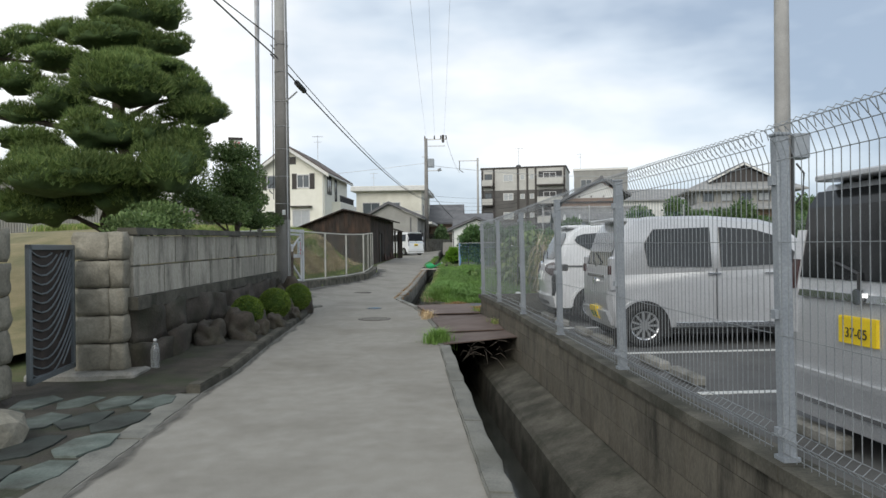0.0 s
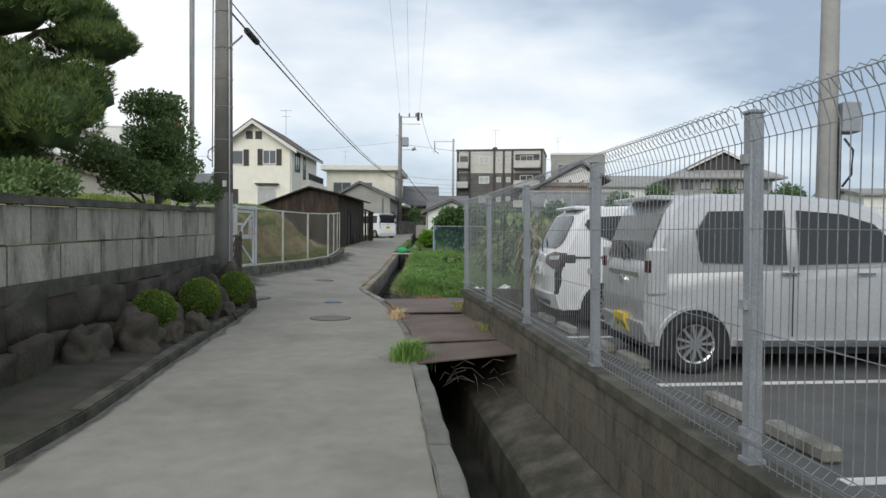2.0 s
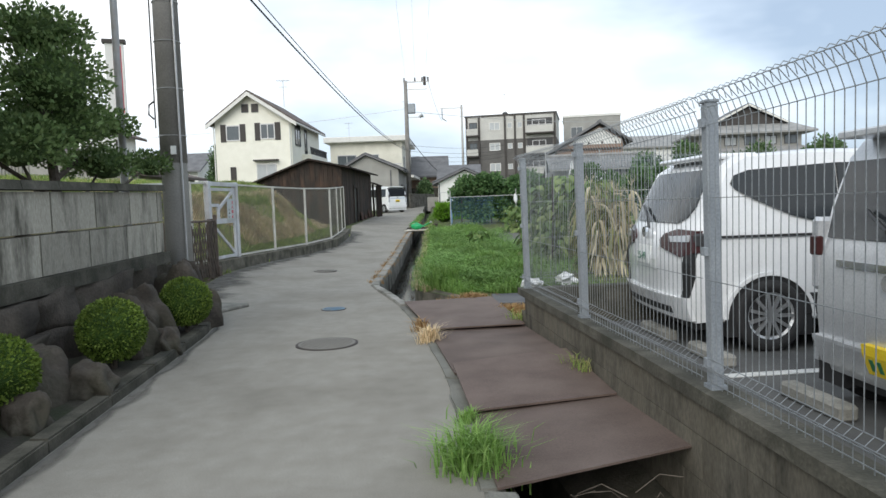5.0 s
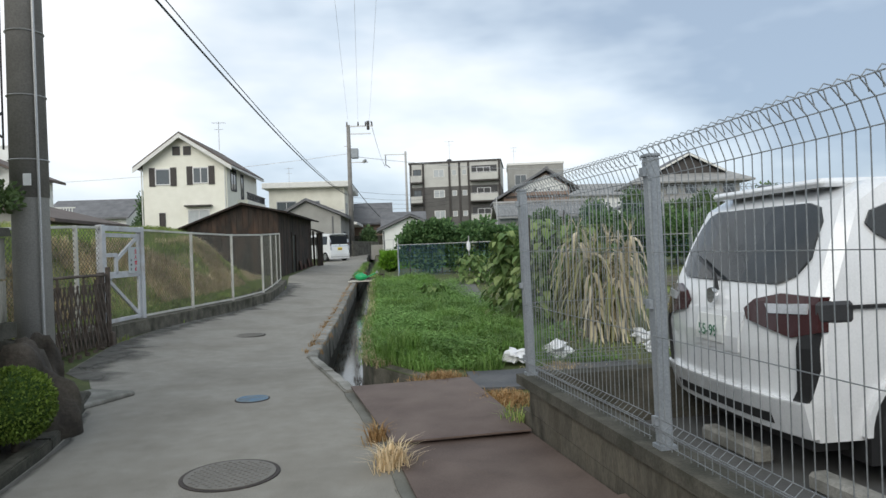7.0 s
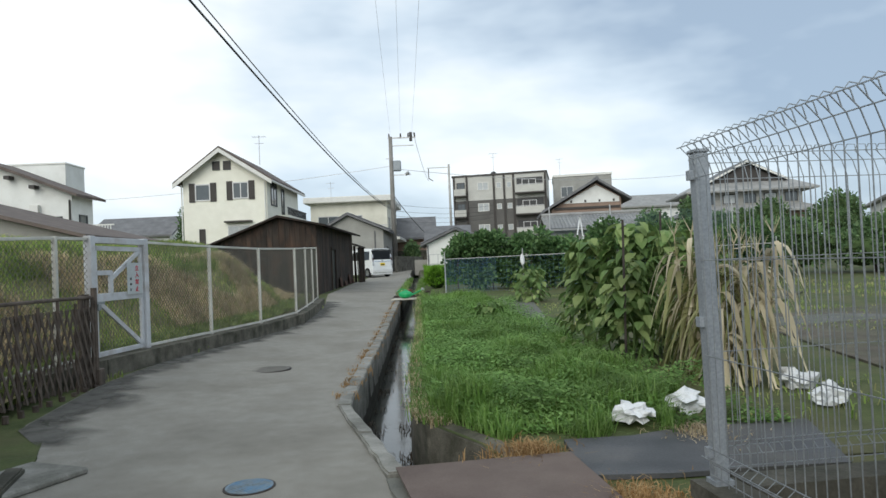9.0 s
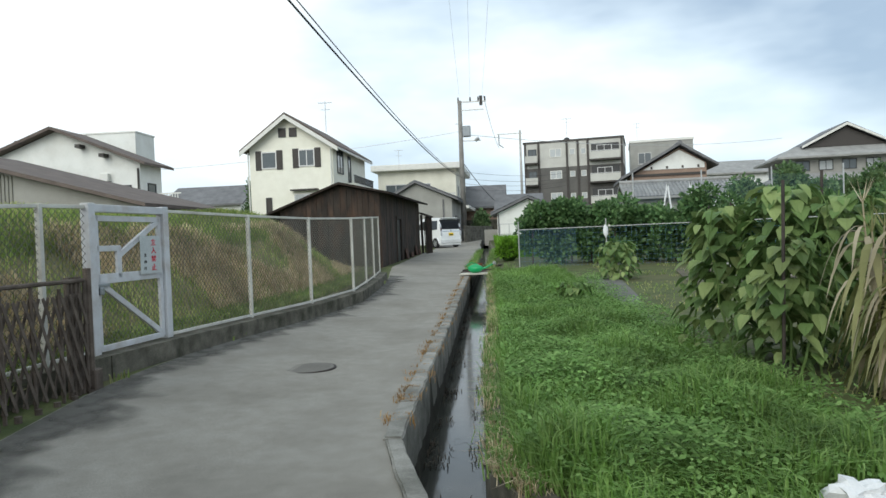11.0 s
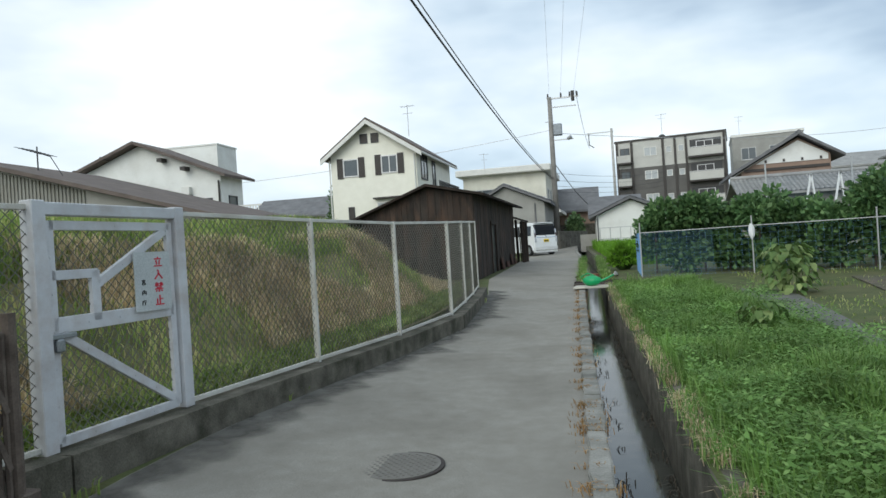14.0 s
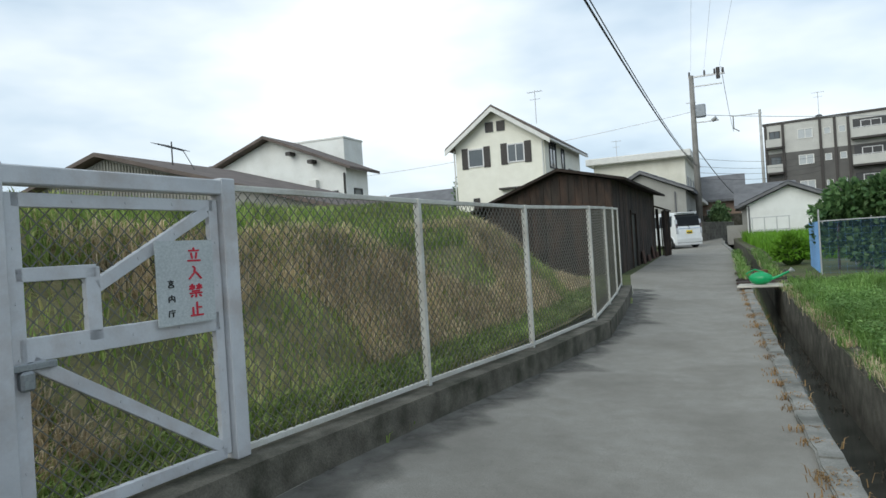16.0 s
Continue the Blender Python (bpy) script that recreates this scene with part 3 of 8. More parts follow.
# first ditch, between the lane and the lot
Y1 = [-60, -30] + [0.5 * i for i in range(-10, 32)] + [15.72]
# sides and bed are darkened through the base colour, beyond the moss
strip("ditch_wall_lane_side", M_DARKCONC, Y1, [lambda y: (RR(y) + 0.15, -0.01), lambda y: (RR(y) + 0.16, -0.95)], label="mossy concrete ditch side with a darkened base colour", category="ditch")
strip("ditch_bed", M_DARKCONC, Y1, [lambda y: (RR(y) + 0.14, -0.93), lambda y: (FW(y) - 0.45, -0.93)], label="wet ditch bed with a darkened base colour", category="ditch")
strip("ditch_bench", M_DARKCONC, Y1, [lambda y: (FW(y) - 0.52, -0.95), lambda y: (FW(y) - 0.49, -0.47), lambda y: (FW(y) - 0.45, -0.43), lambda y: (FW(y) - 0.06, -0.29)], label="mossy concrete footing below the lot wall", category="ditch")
strip("ditch_water", M_WATER, [y for y in Y1 if y <= 15.6], [lambda y: (RR(y) + 0.15, -0.86), lambda y: (FW(y) - 0.48, -0.86)], kind="structure", label="shallow dark water", category="water")

# second ditch, along the field
Y2 = [15.72, 16.3, 17.0, 17.5, 17.95] + [0.5 * i for i in range(37, 130)]
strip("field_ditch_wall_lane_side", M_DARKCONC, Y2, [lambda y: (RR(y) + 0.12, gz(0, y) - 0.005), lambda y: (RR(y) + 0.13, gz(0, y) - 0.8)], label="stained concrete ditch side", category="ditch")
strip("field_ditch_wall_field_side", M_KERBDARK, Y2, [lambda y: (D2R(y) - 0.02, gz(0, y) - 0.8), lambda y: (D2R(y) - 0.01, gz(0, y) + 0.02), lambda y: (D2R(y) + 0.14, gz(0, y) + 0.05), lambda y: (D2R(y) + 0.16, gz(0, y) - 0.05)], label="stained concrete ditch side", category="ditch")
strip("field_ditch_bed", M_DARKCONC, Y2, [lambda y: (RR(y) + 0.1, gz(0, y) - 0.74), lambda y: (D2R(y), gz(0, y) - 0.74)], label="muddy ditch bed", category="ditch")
strip("field_ditch_water", M_WATER, Y2, [lambda y: (RR(y) + 0.1, gz(0, y) - 0.62), lambda y: (D2R(y), gz(0, y) - 0.62)], label="shallow water reflecting the sky", category="water")
bm = bmesh.new()
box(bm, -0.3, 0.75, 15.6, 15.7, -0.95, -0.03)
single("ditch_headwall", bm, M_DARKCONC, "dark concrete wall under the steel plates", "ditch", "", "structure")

# concrete kerbs, in cast lengths
def kerb_run(name, f0, f1, ys, z, mat, label, h=0.04):
    ob = thing(name, (0, 0, 0), label, "kerb")
    ob["kind"] = "structure"
    for a, b in zip(ys, ys[1:]):
        b -= 0.012
        bm = bmesh.new()
        lo = [bm.verts.new((f(y), y, gz(f0(y), y) - 0.4)) for y, f in ((a, f0), (a, f1), (b, f1), (b, f0))]
        hi = [bm.verts.new((f(y), y, gz(f0(y), y) + z + h)) for y, f in ((a, f0), (a, f1), (b, f1), (b, f0))]
        bm.faces.new(hi)
        for i in range(4):
            bm.faces.new((lo[i], lo[(i + 1) % 4], hi[(i + 1) % 4], hi[i]))
        top = [e for e in bm.edges if all(v in hi for v in e.verts)]
        bmesh.ops.bevel(bm, geom=top, offset=0.012, segments=2, affect="EDGES")
        if mat in (M_CONC, M_KERB):
            for k in range(1, 8):
                yk = a + (b - a) * k / 8
                bmesh.ops.bisect_plane(bm, geom=bm.verts[:] + bm.edges[:] + bm.faces[:], plane_co=(0, yk, 0), plane_no=(0, 1, 0))
            for v in bm.verts:
                v.co.x += 0.022 * noise.noise(Vector((v.co.x * 4, v.co.y * 5, 2)))
                v.co.z += 0.012 * noise.noise(Vector((v.co.x * 6, v.co.y * 4, 7)))
        part("kerb_stone", bm, mat, ob)
    return ob


kerb_run("ditch_kerb", lambda y: RR(y), lambda y: RR(y) + 0.15, [-14, -8, -4, -2, 0, 1.5, 3, 4.5, 6, 7.5, 9.95], 0.0, M_KERB, "worn grey concrete kerb along the open ditch", 0.02)
kerb_run("plate_kerb", lambda y: RR(y) - 0.02, lambda y: RR(y) + 0.10, [9.98, 12, 14, 15.68], 0.0, M_KERB, "worn concrete kerb beside steel plates", 0.012)
kerb_run("field_ditch_kerb", lambda y: RR(y), lambda y: RR(y) + 0.13, [15.72, 16.8, 17.94], 0.0, M_CONC, "pale concrete kerb at the ditch bend", 0.03)
kerb_run("field_ditch_kerb", lambda y: RR(y) - 0.02, lambda y: RR(y) + 0.13, [17.97] + [19 + 1.2 * i for i in range(36)], 0.0, M_CONC, "crumbling pale concrete kerb with dry weeds", 0.03)

# steel plates over the ditch
plates = [(9.95, 11.1, 0.35), (11.02, 12.18, 0.30), (12.05, 13.85, 0.22), (13.75, 15.72, 0.12)]
for i, (a, b, sk) in enumerate(plates):
    bm = bmesh.new()
    z = 0.018 + 0.03 * (i % 2)
    xa0, xa1, xb0, xb1 = RR(a) + 0.06, FW(a) - 0.12, RR(b) + 0.06, FW(b) - 0.12
    lo = [bm.verts.new(p) for p in ((xa0, a, z), (xa1, a + sk, z + (0.05, 0.0, 0.06, 0.01)[i]), (xb1, b + sk, z + (0.01, 0.05, 0.0, 0.02)[i]), (xb0, b, z + (0.0, 0.02, 0.0, 0.0)[i]))]
    hi = [bm.verts.new(v.co + Vector((0, 0, 0.012))) for v in lo]
    bm.faces.new(lo[::-1])
    bm.faces.new(hi)
    for k in range(4):
        bm.faces.new((lo[k], lo[(k + 1) % 4], hi[(k + 1) % 4], hi[k]))
    single("steel_plate", bm, M_PLATE, "rusty brown steel plate laid over the ditch", "plate", "steel plates over the ditch")

# ---- lot retaining wall ----
lot_wall = thing("lot_wall", (0, 0, 0), "stained concrete block retaining wall of the parking lot", "wall")
lot_wall["kind"] = "structure"
for a in np.arange(-12, 14, 0.4):
    b = min(a + 0.394, 14.15)
    for z0, z1 in ((-0.28, -0.065), (-0.06, 0.155), (0.16, FZ(a) - 0.075)):
        off = 0.0 if z0 != -0.06 else 0.2
        bm = bmesh.new()
        y0, y1 = a + off, min(b + off, 14.17)
        if y1 <= y0 + 0.02:
            bm.free()
            continue
        lo = [bm.verts.new((FW(y) + s, y, z0)) for y, s in ((y0, -0.07), (y0, 0.07), (y1, 0.07), (y1, -0.07))]
        hi = [bm.verts.new((v.co.x, v.co.y, z1)) for v in lo]
        bm.faces.new(lo[::-1]); bm.faces.new(hi)
        for k in range(4):
            bm.faces.new((lo[k], lo[(k + 1) % 4], hi[(k + 1) % 4], hi[k]))
        part("block", bm, M_BLOCK2, lot_wall)
bm = bmesh.new()
for a, b in ((-12, -4), (-4, 1), (1, 4), (4, 7.5), (7.5, 11), (11, 14.25)):
    lo = [bm.verts.new((FW(y) + s, y, FZ(y) - 0.07)) for y, s in ((a, -0.09), (a, 0.09), (b - 0.01, 0.09), (b - 0.01, -0.09))]
    hi = [bm.verts.new((v.co.x, v.co.y, FZ(v.co.y))) for v in lo]
    bm.faces.new(lo[::-1]); bm.faces.new(hi)
    for k in range(4):
        bm.faces.new((lo[k], lo[(k + 1) % 4], hi[(k + 1) % 4], hi[k]))
part("coping", bm, M_DARKCONC, lot_wall, "dark stained concrete coping")
bm = bmesh.new()
box(bm, 0, 22, -0.09, 0.09, -0.3, 0.39, pose(FW(14.2) + 0.1, 14.2, 0, 0, 0, 8))
part("return_wall", bm, M_DARKCONC, lot_wall)

# ---- welded mesh fence of the lot ----


def mesh_panel(parent, a, b, za, zb, ha, hb, h=1.43, pitch=0.05):
    """One panel between two foot points: bent vertical wires with curled tops, and horizontal wires."""
    a, b = Vector((*a, 0)), Vector((*b, 0))
    d = b - a
    L = d.length
    d.normalize()
    side = Vector((-d.y, d.x, 0))
    # folded profile: height and offset
    prof = [(0.03, 0.0), (0.10, 0.0), (0.13, 0.035), (0.16, 0.0), (h - 0.13, 0.0), (h - 0.055, 0.028), (h - 0.005, 0.075), (h + 0.02, 0.055), (h + 0.012, 0.012), (h - 0.03, 0.0)]
    vs, fs = [], []

    def wire(pts, r):
        for i, p in enumerate(pts):
            q = pts[min(i + 1, len(pts) - 1)] - pts[max(i - 1, 0)]
            u = q.cross(d if abs(q.normalized().dot(d)) < 0.9 else Vector((0, 0, 1))).normalized()
            w = q.cross(u).normalized()
            for k in range(4):
                an = math.pi / 2 * k + math.pi / 4
                vs.append(tuple(p + u * math.cos(an) * r + w * math.sin(an) * r))
            if i:
                n = len(vs) - 8
                for k in range(4):
                    fs.append((n + k, n + (k + 1) % 4, n + 4 + (k + 1) % 4, n + 4 + k))

    def up(s, z):
        k = s / L
        return Vector((0, 0, za + (zb - za) * k + z * (ha + (hb - ha) * k) / h))

    n = int(L / pitch)
    for i in range(n):
        s = (i + 0.5) * L / n
        wire([a + d * s + side * o + up(s, z) for z, o in prof], 0.0021)
    for z, o in ((0.05, 0.004), (0.10, 0.004), (0.13, 0.038), (0.16, 0.004), (0.55, 0.004), (0.95, 0.004), (h - 0.13, 0.004), (h - 0.055, 0.03), (h - 0.004, 0.078)):
        wire([a + side * o + up(0, z), b + side * o + up(L, z)], 0.0024)
    ob = new("mesh_panel", raw_mesh("mesh_panel", vs, fs, M_GALV))
    ob.parent = parent
    return ob


lot_fence = thing("mesh_fence", (0, 0, 0), "grey galvanised welded mesh fence with curled top on a low wall", "fence")
post_ys = [-7.8, -5.8, -3.8, -1.9, 0.1, 2.1, 4.08, 6.27, 8.2, 10.2, 12.23, 14.17]
LEANF = 1.0  # degrees that the posts tip towards the lane


def lot_post(x, y, turn):
    yy = min(y, 14.17)
    top = FT(yy) - FZ(yy)
    bm = boxed(-0.03, 0.03, -0.03, 0.03, 0.0, top, None, 0.006)
    box(bm, -0.034, 0.034, -0.034, 0.034, top, top + 0.015, None, 0.004)
    box(bm, -0.04, 0.04, -0.04, 0.04, 0.0, 0.02)
    for z in (0.13, 0.66, 1.26):
        box(bm, -0.05, -0.03, -0.018, 0.018, z - 0.02, z + 0.02)
    bm.transform(pose(x, y, FZ(yy), 0, -LEANF, turn))
    part("post", bm, M_POSTGREY, lot_fence)


for y in post_ys:
    lot_post(FW(y), y, 8)
for a, b in zip(post_ys, post_ys[1:]):
    mesh_panel(lot_fence, (FW(a) - 0.045, a + 0.03), (FW(b) - 0.045, b - 0.03), FZ(a), FZ(b), FT(a) - FZ(a) + 0.02, FT(b) - FZ(b) + 0.02)
ux, uy = math.cos(radians(8)), math.sin(radians(8))
for i in range(1, 9):
    lot_post(FW(14.17) + ux * 2 * i, 14.17 + uy * 2 * i, 8)
for i in range(0, 8):
    x0, y0 = FW(14.17) + ux * 2 * i, 14.17 + uy * 2 * i
    mesh_panel(lot_fence, (x0 + 0.03, y0 + 0.045), (x0 + 2 * ux - 0.03, y0 + 2 * uy + 0.045), FZ(14.2), FZ(14.2), 1.37, 1.37)

# ---- garden wall, gate and gatepost of the old house ----
WL = lerp_table([(7.9, -2.36), (16.3, -3.2)])
WALLTOP = lerp_table([(7.9, 1.55), (16.3, 1.67)])
garden_wall = thing("garden_wall", (0, 0, 0), "weathered concrete block garden wall with dark streaks and coping", "wall")
garden_wall["kind"] = "structure"
rng = random.Random(4)
base_z = lerp_table([(7.9, 0.82), (16.3, 0.83)])
rows = 2
for r in range(rows):
    y = 7.95 - (0.0 if r == 0 else 0.45)
    while y < 15.40:
        L = 0.9 if r == 0 else 0.86
        y0, y1 = max(y, 7.95), min(y + L - 0.024, 15.40)
        y += L
        if y1 - y0 < 0.05:
            continue
        bm = bmesh.new()
        for yy in (y0, y1):
            hb, ht = base_z(yy), WALLTOP(yy) - 0.07
            z0, z1 = hb + (ht - hb) * r / rows, hb + (ht - hb) * (r + 1) / rows - 0.02
            for s in (-0.14, 0.0):
                bm.verts.new((WL(yy) + s, yy, z0))
                bm.verts.new((WL(yy) + s, yy, z1))
        v = list(bm.verts)
        for f in ((2, 6, 7, 3), (0, 1, 5, 4), (1, 3, 7, 5), (0, 4, 6, 2), (0, 2, 3, 1), (4, 5, 7, 6)):
            bm.faces.new([v[i] for i in f])
        part("block", bm, M_BLOCK, garden_wall)
bm = bmesh.new()
for y in np.arange(7.95, 15.3, 0.6):
    y1 = min(y + 0.592, 15.43)
    p = [(WL(y) - 0.19, y), (WL(y) + 0.05, y), (WL(y1) + 0.05, y1), (WL(y1) - 0.19, y1)]
    lo = [bm.verts.new((a, b, WALLTOP(b) - 0.075)) for a, b in p]
    hi = [bm.verts.new((a + (0.02 if i in (0, 3) else -0.02), b, WALLTOP(b))) for i, (a, b) in enumerate(p)]
    bm.faces.new(lo[::-1]); bm.faces.new(hi)
    for k in range(4):
        bm.faces.new((lo[k], lo[(k + 1) % 4], hi[(k + 1) % 4], hi[k]))
part("coping", bm, M_DARKCONC, garden_wall, "dark stained concrete coping")
bm = bmesh.new()
for y0, y1 in ((7.9, 15.42),):
    for i in range(17):
        ya, yb = y0 + (y1 - y0) * i / 17, y0 + (y1 - y0) * (i + 1) / 17
        p = [(WL(ya) - 0.16, ya), (WL(ya) + 0.07, ya), (WL(yb) + 0.07, yb), (WL(yb) - 0.16, yb)]
        lo = [bm.verts.new((a, b, base_z(b) - 0.14)) for a, b in p]
        hi = [bm.verts.new((a, b, base_z(b) - 0.005)) for i2, (a, b) in enumerate(p)]
        bm.faces.new(lo[::-1]); bm.faces.new(hi)
        for k in range(4):
            bm.faces.new((lo[k], lo[(k + 1) % 4], hi[(k + 1) % 4], hi[k]))
part("plinth", bm, M_DARKCONC, garden_wall, "dark wet concrete plinth")
# boulder footing under the wall
y = 7.95
while y < 15.3:
    L = rng.uniform(0.55, 1.2)
    y1 = min(y + L, 15.42)
    split = rng.uniform(0.28, 0.42)
    for z0, z1 in ((-0.05, split), (split, 0.71)):
        bm = boxed(WL((y + y1) / 2) - 0.18, WL((y + y1) / 2) + 0.06 + rng.uniform(-0.03, 0.06) + (0.06 if z0 < 0 else 0), y, y1, z0, z1)
        bmesh.ops.subdivide_edges(bm, edges=bm.edges[:], cuts=4, use_grid_fill=True)
        for v in bm.verts:
            v.co += noise.noise_vector(v.co * 2.3) * 0.09 + noise.noise_vector(v.co * 6) * 0.035
        part("footing_stone", bm, M_ROCK, garden_wall, "", True)
    y = y1

# stone gatepost built of rough blocks
gatepost = thing("gatepost", (-2.66, 7.97, 0), "gatepost of stacked rough-faced pale granite blocks", "gatepost", turn=6)
for i in range(5):
    bm = bmesh.new()
    for k, (x0, x1) in enumerate(((-0.24, 0.10), (0.11, 0.24))):
        sub = boxed(x0, x1, -0.22, 0.22, 0.06 + i * 0.29, 0.06 + (i + 1) * 0.29 - 0.012)
        bmesh.ops.subdivide_edges(sub, edges=sub.edges[:], cuts=5, use_grid_fill=True)
        for v in sub.verts:
            n_ = noise.noise_vector(v.co * 9 + Vector((i * 3, k * 7, 0)))
            out = Vector((v.co.x, v.co.y, 0)).normalized()
            edge = 1 - abs((v.co.z - (0.06 + (i + 0.5) * 0.29)) / 0.145) ** 3
            v.co += out * (0.02 * edge) + n_ * 0.022
        tmp = bpy.data.meshes.new("tmp"); sub.to_mesh(tmp); sub.free(); bm.from_mesh(tmp); bpy.data.meshes.remove(tmp)
    part("stone_block", bm, M_STONE, gatepost, "", True)
gp2 = copy_thing(gatepost, pose(-2.95, 6.3, 0, 0, 0, 6))

bm = boxed(-0.75, 0.35, -0.35, 0.40, -0.05, 0.07, pose(-2.6, 7.95, 0, 0, 0, 6), 0.03)
single("step_stone", bm, M_CONC, "pale concrete footing block below the gatepost", "stone")
bm = bmesh.new()
blob(bm, (-1.98, 5.35, 0.09), (0.2, 0.25, 0.15), rng, 0.15, 2)
single("step_stone", bm, M_STONE, "pale rough granite stone beside the gate", "stone")

# swirled iron gate
iron_gate = thing("iron_gate", (-2.86, 7.68, 0.12), "closed grey metal gate with fan-shaped curved bars", "gate", turn=101)
bm = bmesh.new()
for x0, x1, z0, z1 in ((-1.0, 0.0, 0.0, 0.05), (-1.0, 0.0, 1.20, 1.25), (-1.0, -0.95, 0.0, 1.25), (-0.05, 0.0, 0.0, 1.25)):
    box(bm, x0, x1, -0.02, 0.02, z0, z1, None, 0.004)
part("gate_frame", bm, M_GATEGREY, iron_gate)
for i in range(17):
    pts = []
    for s in np.linspace(0, 1, 9):
        x = -0.95 + 0.9 * s
        z = 0.06 + i * 0.085 - 0.22 + 0.42 * s ** 2.2 * (1 if i > 5 else 0.7) - 0.12 * math.sin(math.pi * s)
        if 0.03 < z < 1.22:
            pts.append((x, 0, z))
    if len(pts) > 2:
        part("bar", tube(bmesh.new(), pts, 0.009, 5), M_GATEGREY, iron_gate)
bm = boxed(-0.95, -0.05, 0.01, 0.016, 0.03, 1.2)
part("backing_panel", bm, M_DARKIRON, iron_gate, "dark panel behind the bars")

# threshold: crazy paving of green and grey flags
flags = thing("paving", (0, 0, 0), "uneven green-grey stone flags before the gate", "paving")
flags["kind"] = "structure"
for i in range(9):
    for j in range(4):
        y = 1.6 + i * 0.62 + rng.uniform(-0.05, 0.05)
        x = RL(y) - 0.30 - j * 0.34 + rng.uniform(-0.04, 0.04)
        n = rng.randint(5, 7)
        bm = bmesh.new()
        poly = [(x + 0.19 * math.cos(6.283 * k / n + j) * rng.uniform(0.75, 1.05), y + 0.33 * math.sin(6.283 * k / n + j) * rng.uniform(0.75, 1.05)) for k in range(n)]
        prism(bm, poly, "z", -0.03, 0.008 + rng.uniform(0, 0.012))
        part("flagstone", bm, M_FLAG, flags)

# raised dark kerb of the planting strip
kerb_run("planting_kerb", lambda y: RL(y) - 0.13, lambda y: RL(y), [7.0 + 0.9 * i for i in range(10)] + [16.0], 0.0, M_DARKCONC, "dark mossy concrete kerb of the planting strip", 0.08)
kerb_run("gutter_edge", lambda y: RL(y) - 0.22, lambda y: RL(y) + 0.02, [-14, -6, -2, 0, 2, 4, 5.5, 6.98], 0.0, M_KERB, "flush concrete edging strip", 0.006)
strip("threshold", M_BED, [-2, 0, 2, 4, 6, 7.5], [lambda y: (RL(y) - 2.4, 0.004), lambda y: (RL(y) - 0.2, 0.004)], label="dark damp mortar between stone flags", category="paving")
strip("planting_bed", M_BED, [7.0, 7.5, 8.0, 8.5, 9, 9.6, 10, 12, 14, 15.9], [lambda y: (WL(max(y, 7.9)) - 0.1, 0.006 + 0.12 * smooth01(7.6, 9.6, y)), lambda y: ((WL(max(y, 7.9)) + RL(y)) / 2, 0.006 + 0.08 * smooth01(7.4, 9.2, y)), lambda y: (RL(y) - 0.12, 0.006 + 0.04 * smooth01(7.0, 8.5, y))], label="dark earth of the planting strip", category="soil")

# ---- royal-grounds fence: white gate and chain-link panels ----
FPOSTS = [(-4.6, 17.3), (-4.27, 19.15), (-4.17, 19.72), (-4.06, 20.95), (-3.84, 22.95), (-3.56, 24.95), (-3.30, 26.95), (-3.41, 28.6), (-3.53, 30.0), (-3.70, 31.5)]


def fence_z(x, y):
    return gz(x, y) + 0.20


tall_fence = thing("chain_link_fence", (0, 0, 0), "cream painted chain-link fence panels on a concrete kerb", "fence")


def chainlink(name, parent, a, b, za, zb, h, pitch=0.075, mat=None, r=0.0034):
    """Diagonal wires both ways, slightly kinked, between two uprights."""
    vs, fs = [], []
    a, b = Vector((a[0], a[1], 0)), Vector((b[0], b[1], 0))
    L = (b - a).length
    d = (b - a).normalized()
    side = Vector((-d.y, d.x, 0))
    for sgn in (1, -1):
        c = -h
        while c < L + h:
            s0, s1 = max(0.0, c), min(L, c + h)
            if sgn < 0:
                s0, s1 = max(0.0, c), min(L, c + h)
            if s1 - s0 > 0.01:
                t0, t1 = (s0 - c), (s1 - c)
                if sgn < 0:
                    t0, t1 = h - t0, h - t1
                p = a + d * s0 + Vector((0, 0, za + (zb - za) * s0 / L + t0)) + side * 0.002 * sgn
                q = a + d * s1 + Vector((0, 0, za + (zb - za) * s1 / L + t1)) + side * 0.002 * sgn
                w = (q - p).normalized()
                u = side
                v = w.cross(u).normalized()
                i = len(vs)
                for pt in (p, q):
                    for k in range(3):
                        an = 2.094 * k
                        vs.append(tuple(pt + u * math.cos(an) * r + v * math.sin(an) * r))
                for k in range(3):
                    fs.append((i + k, i + (k + 1) % 3, i + 3 + (k + 1) % 3, i + 3 + k))
            c += pitch
    ob = new(name, raw_mesh(name, vs, fs, mat or M_WIRE))
    ob.parent = parent
    return ob


def rail(bm, a, b, w, t):
    """A flat bar from a to b, w deep (up), t thick."""
    a, b = Vector(a), Vector(b)
    d = (b - a)
    L = d.length
    q = d.to_track_quat("X", "Z").to_matrix().to_4x4()
    return box(bm, 0, L, -t / 2, t / 2, -w / 2, w / 2, Matrix.Translation(a) @ q, 0.003)


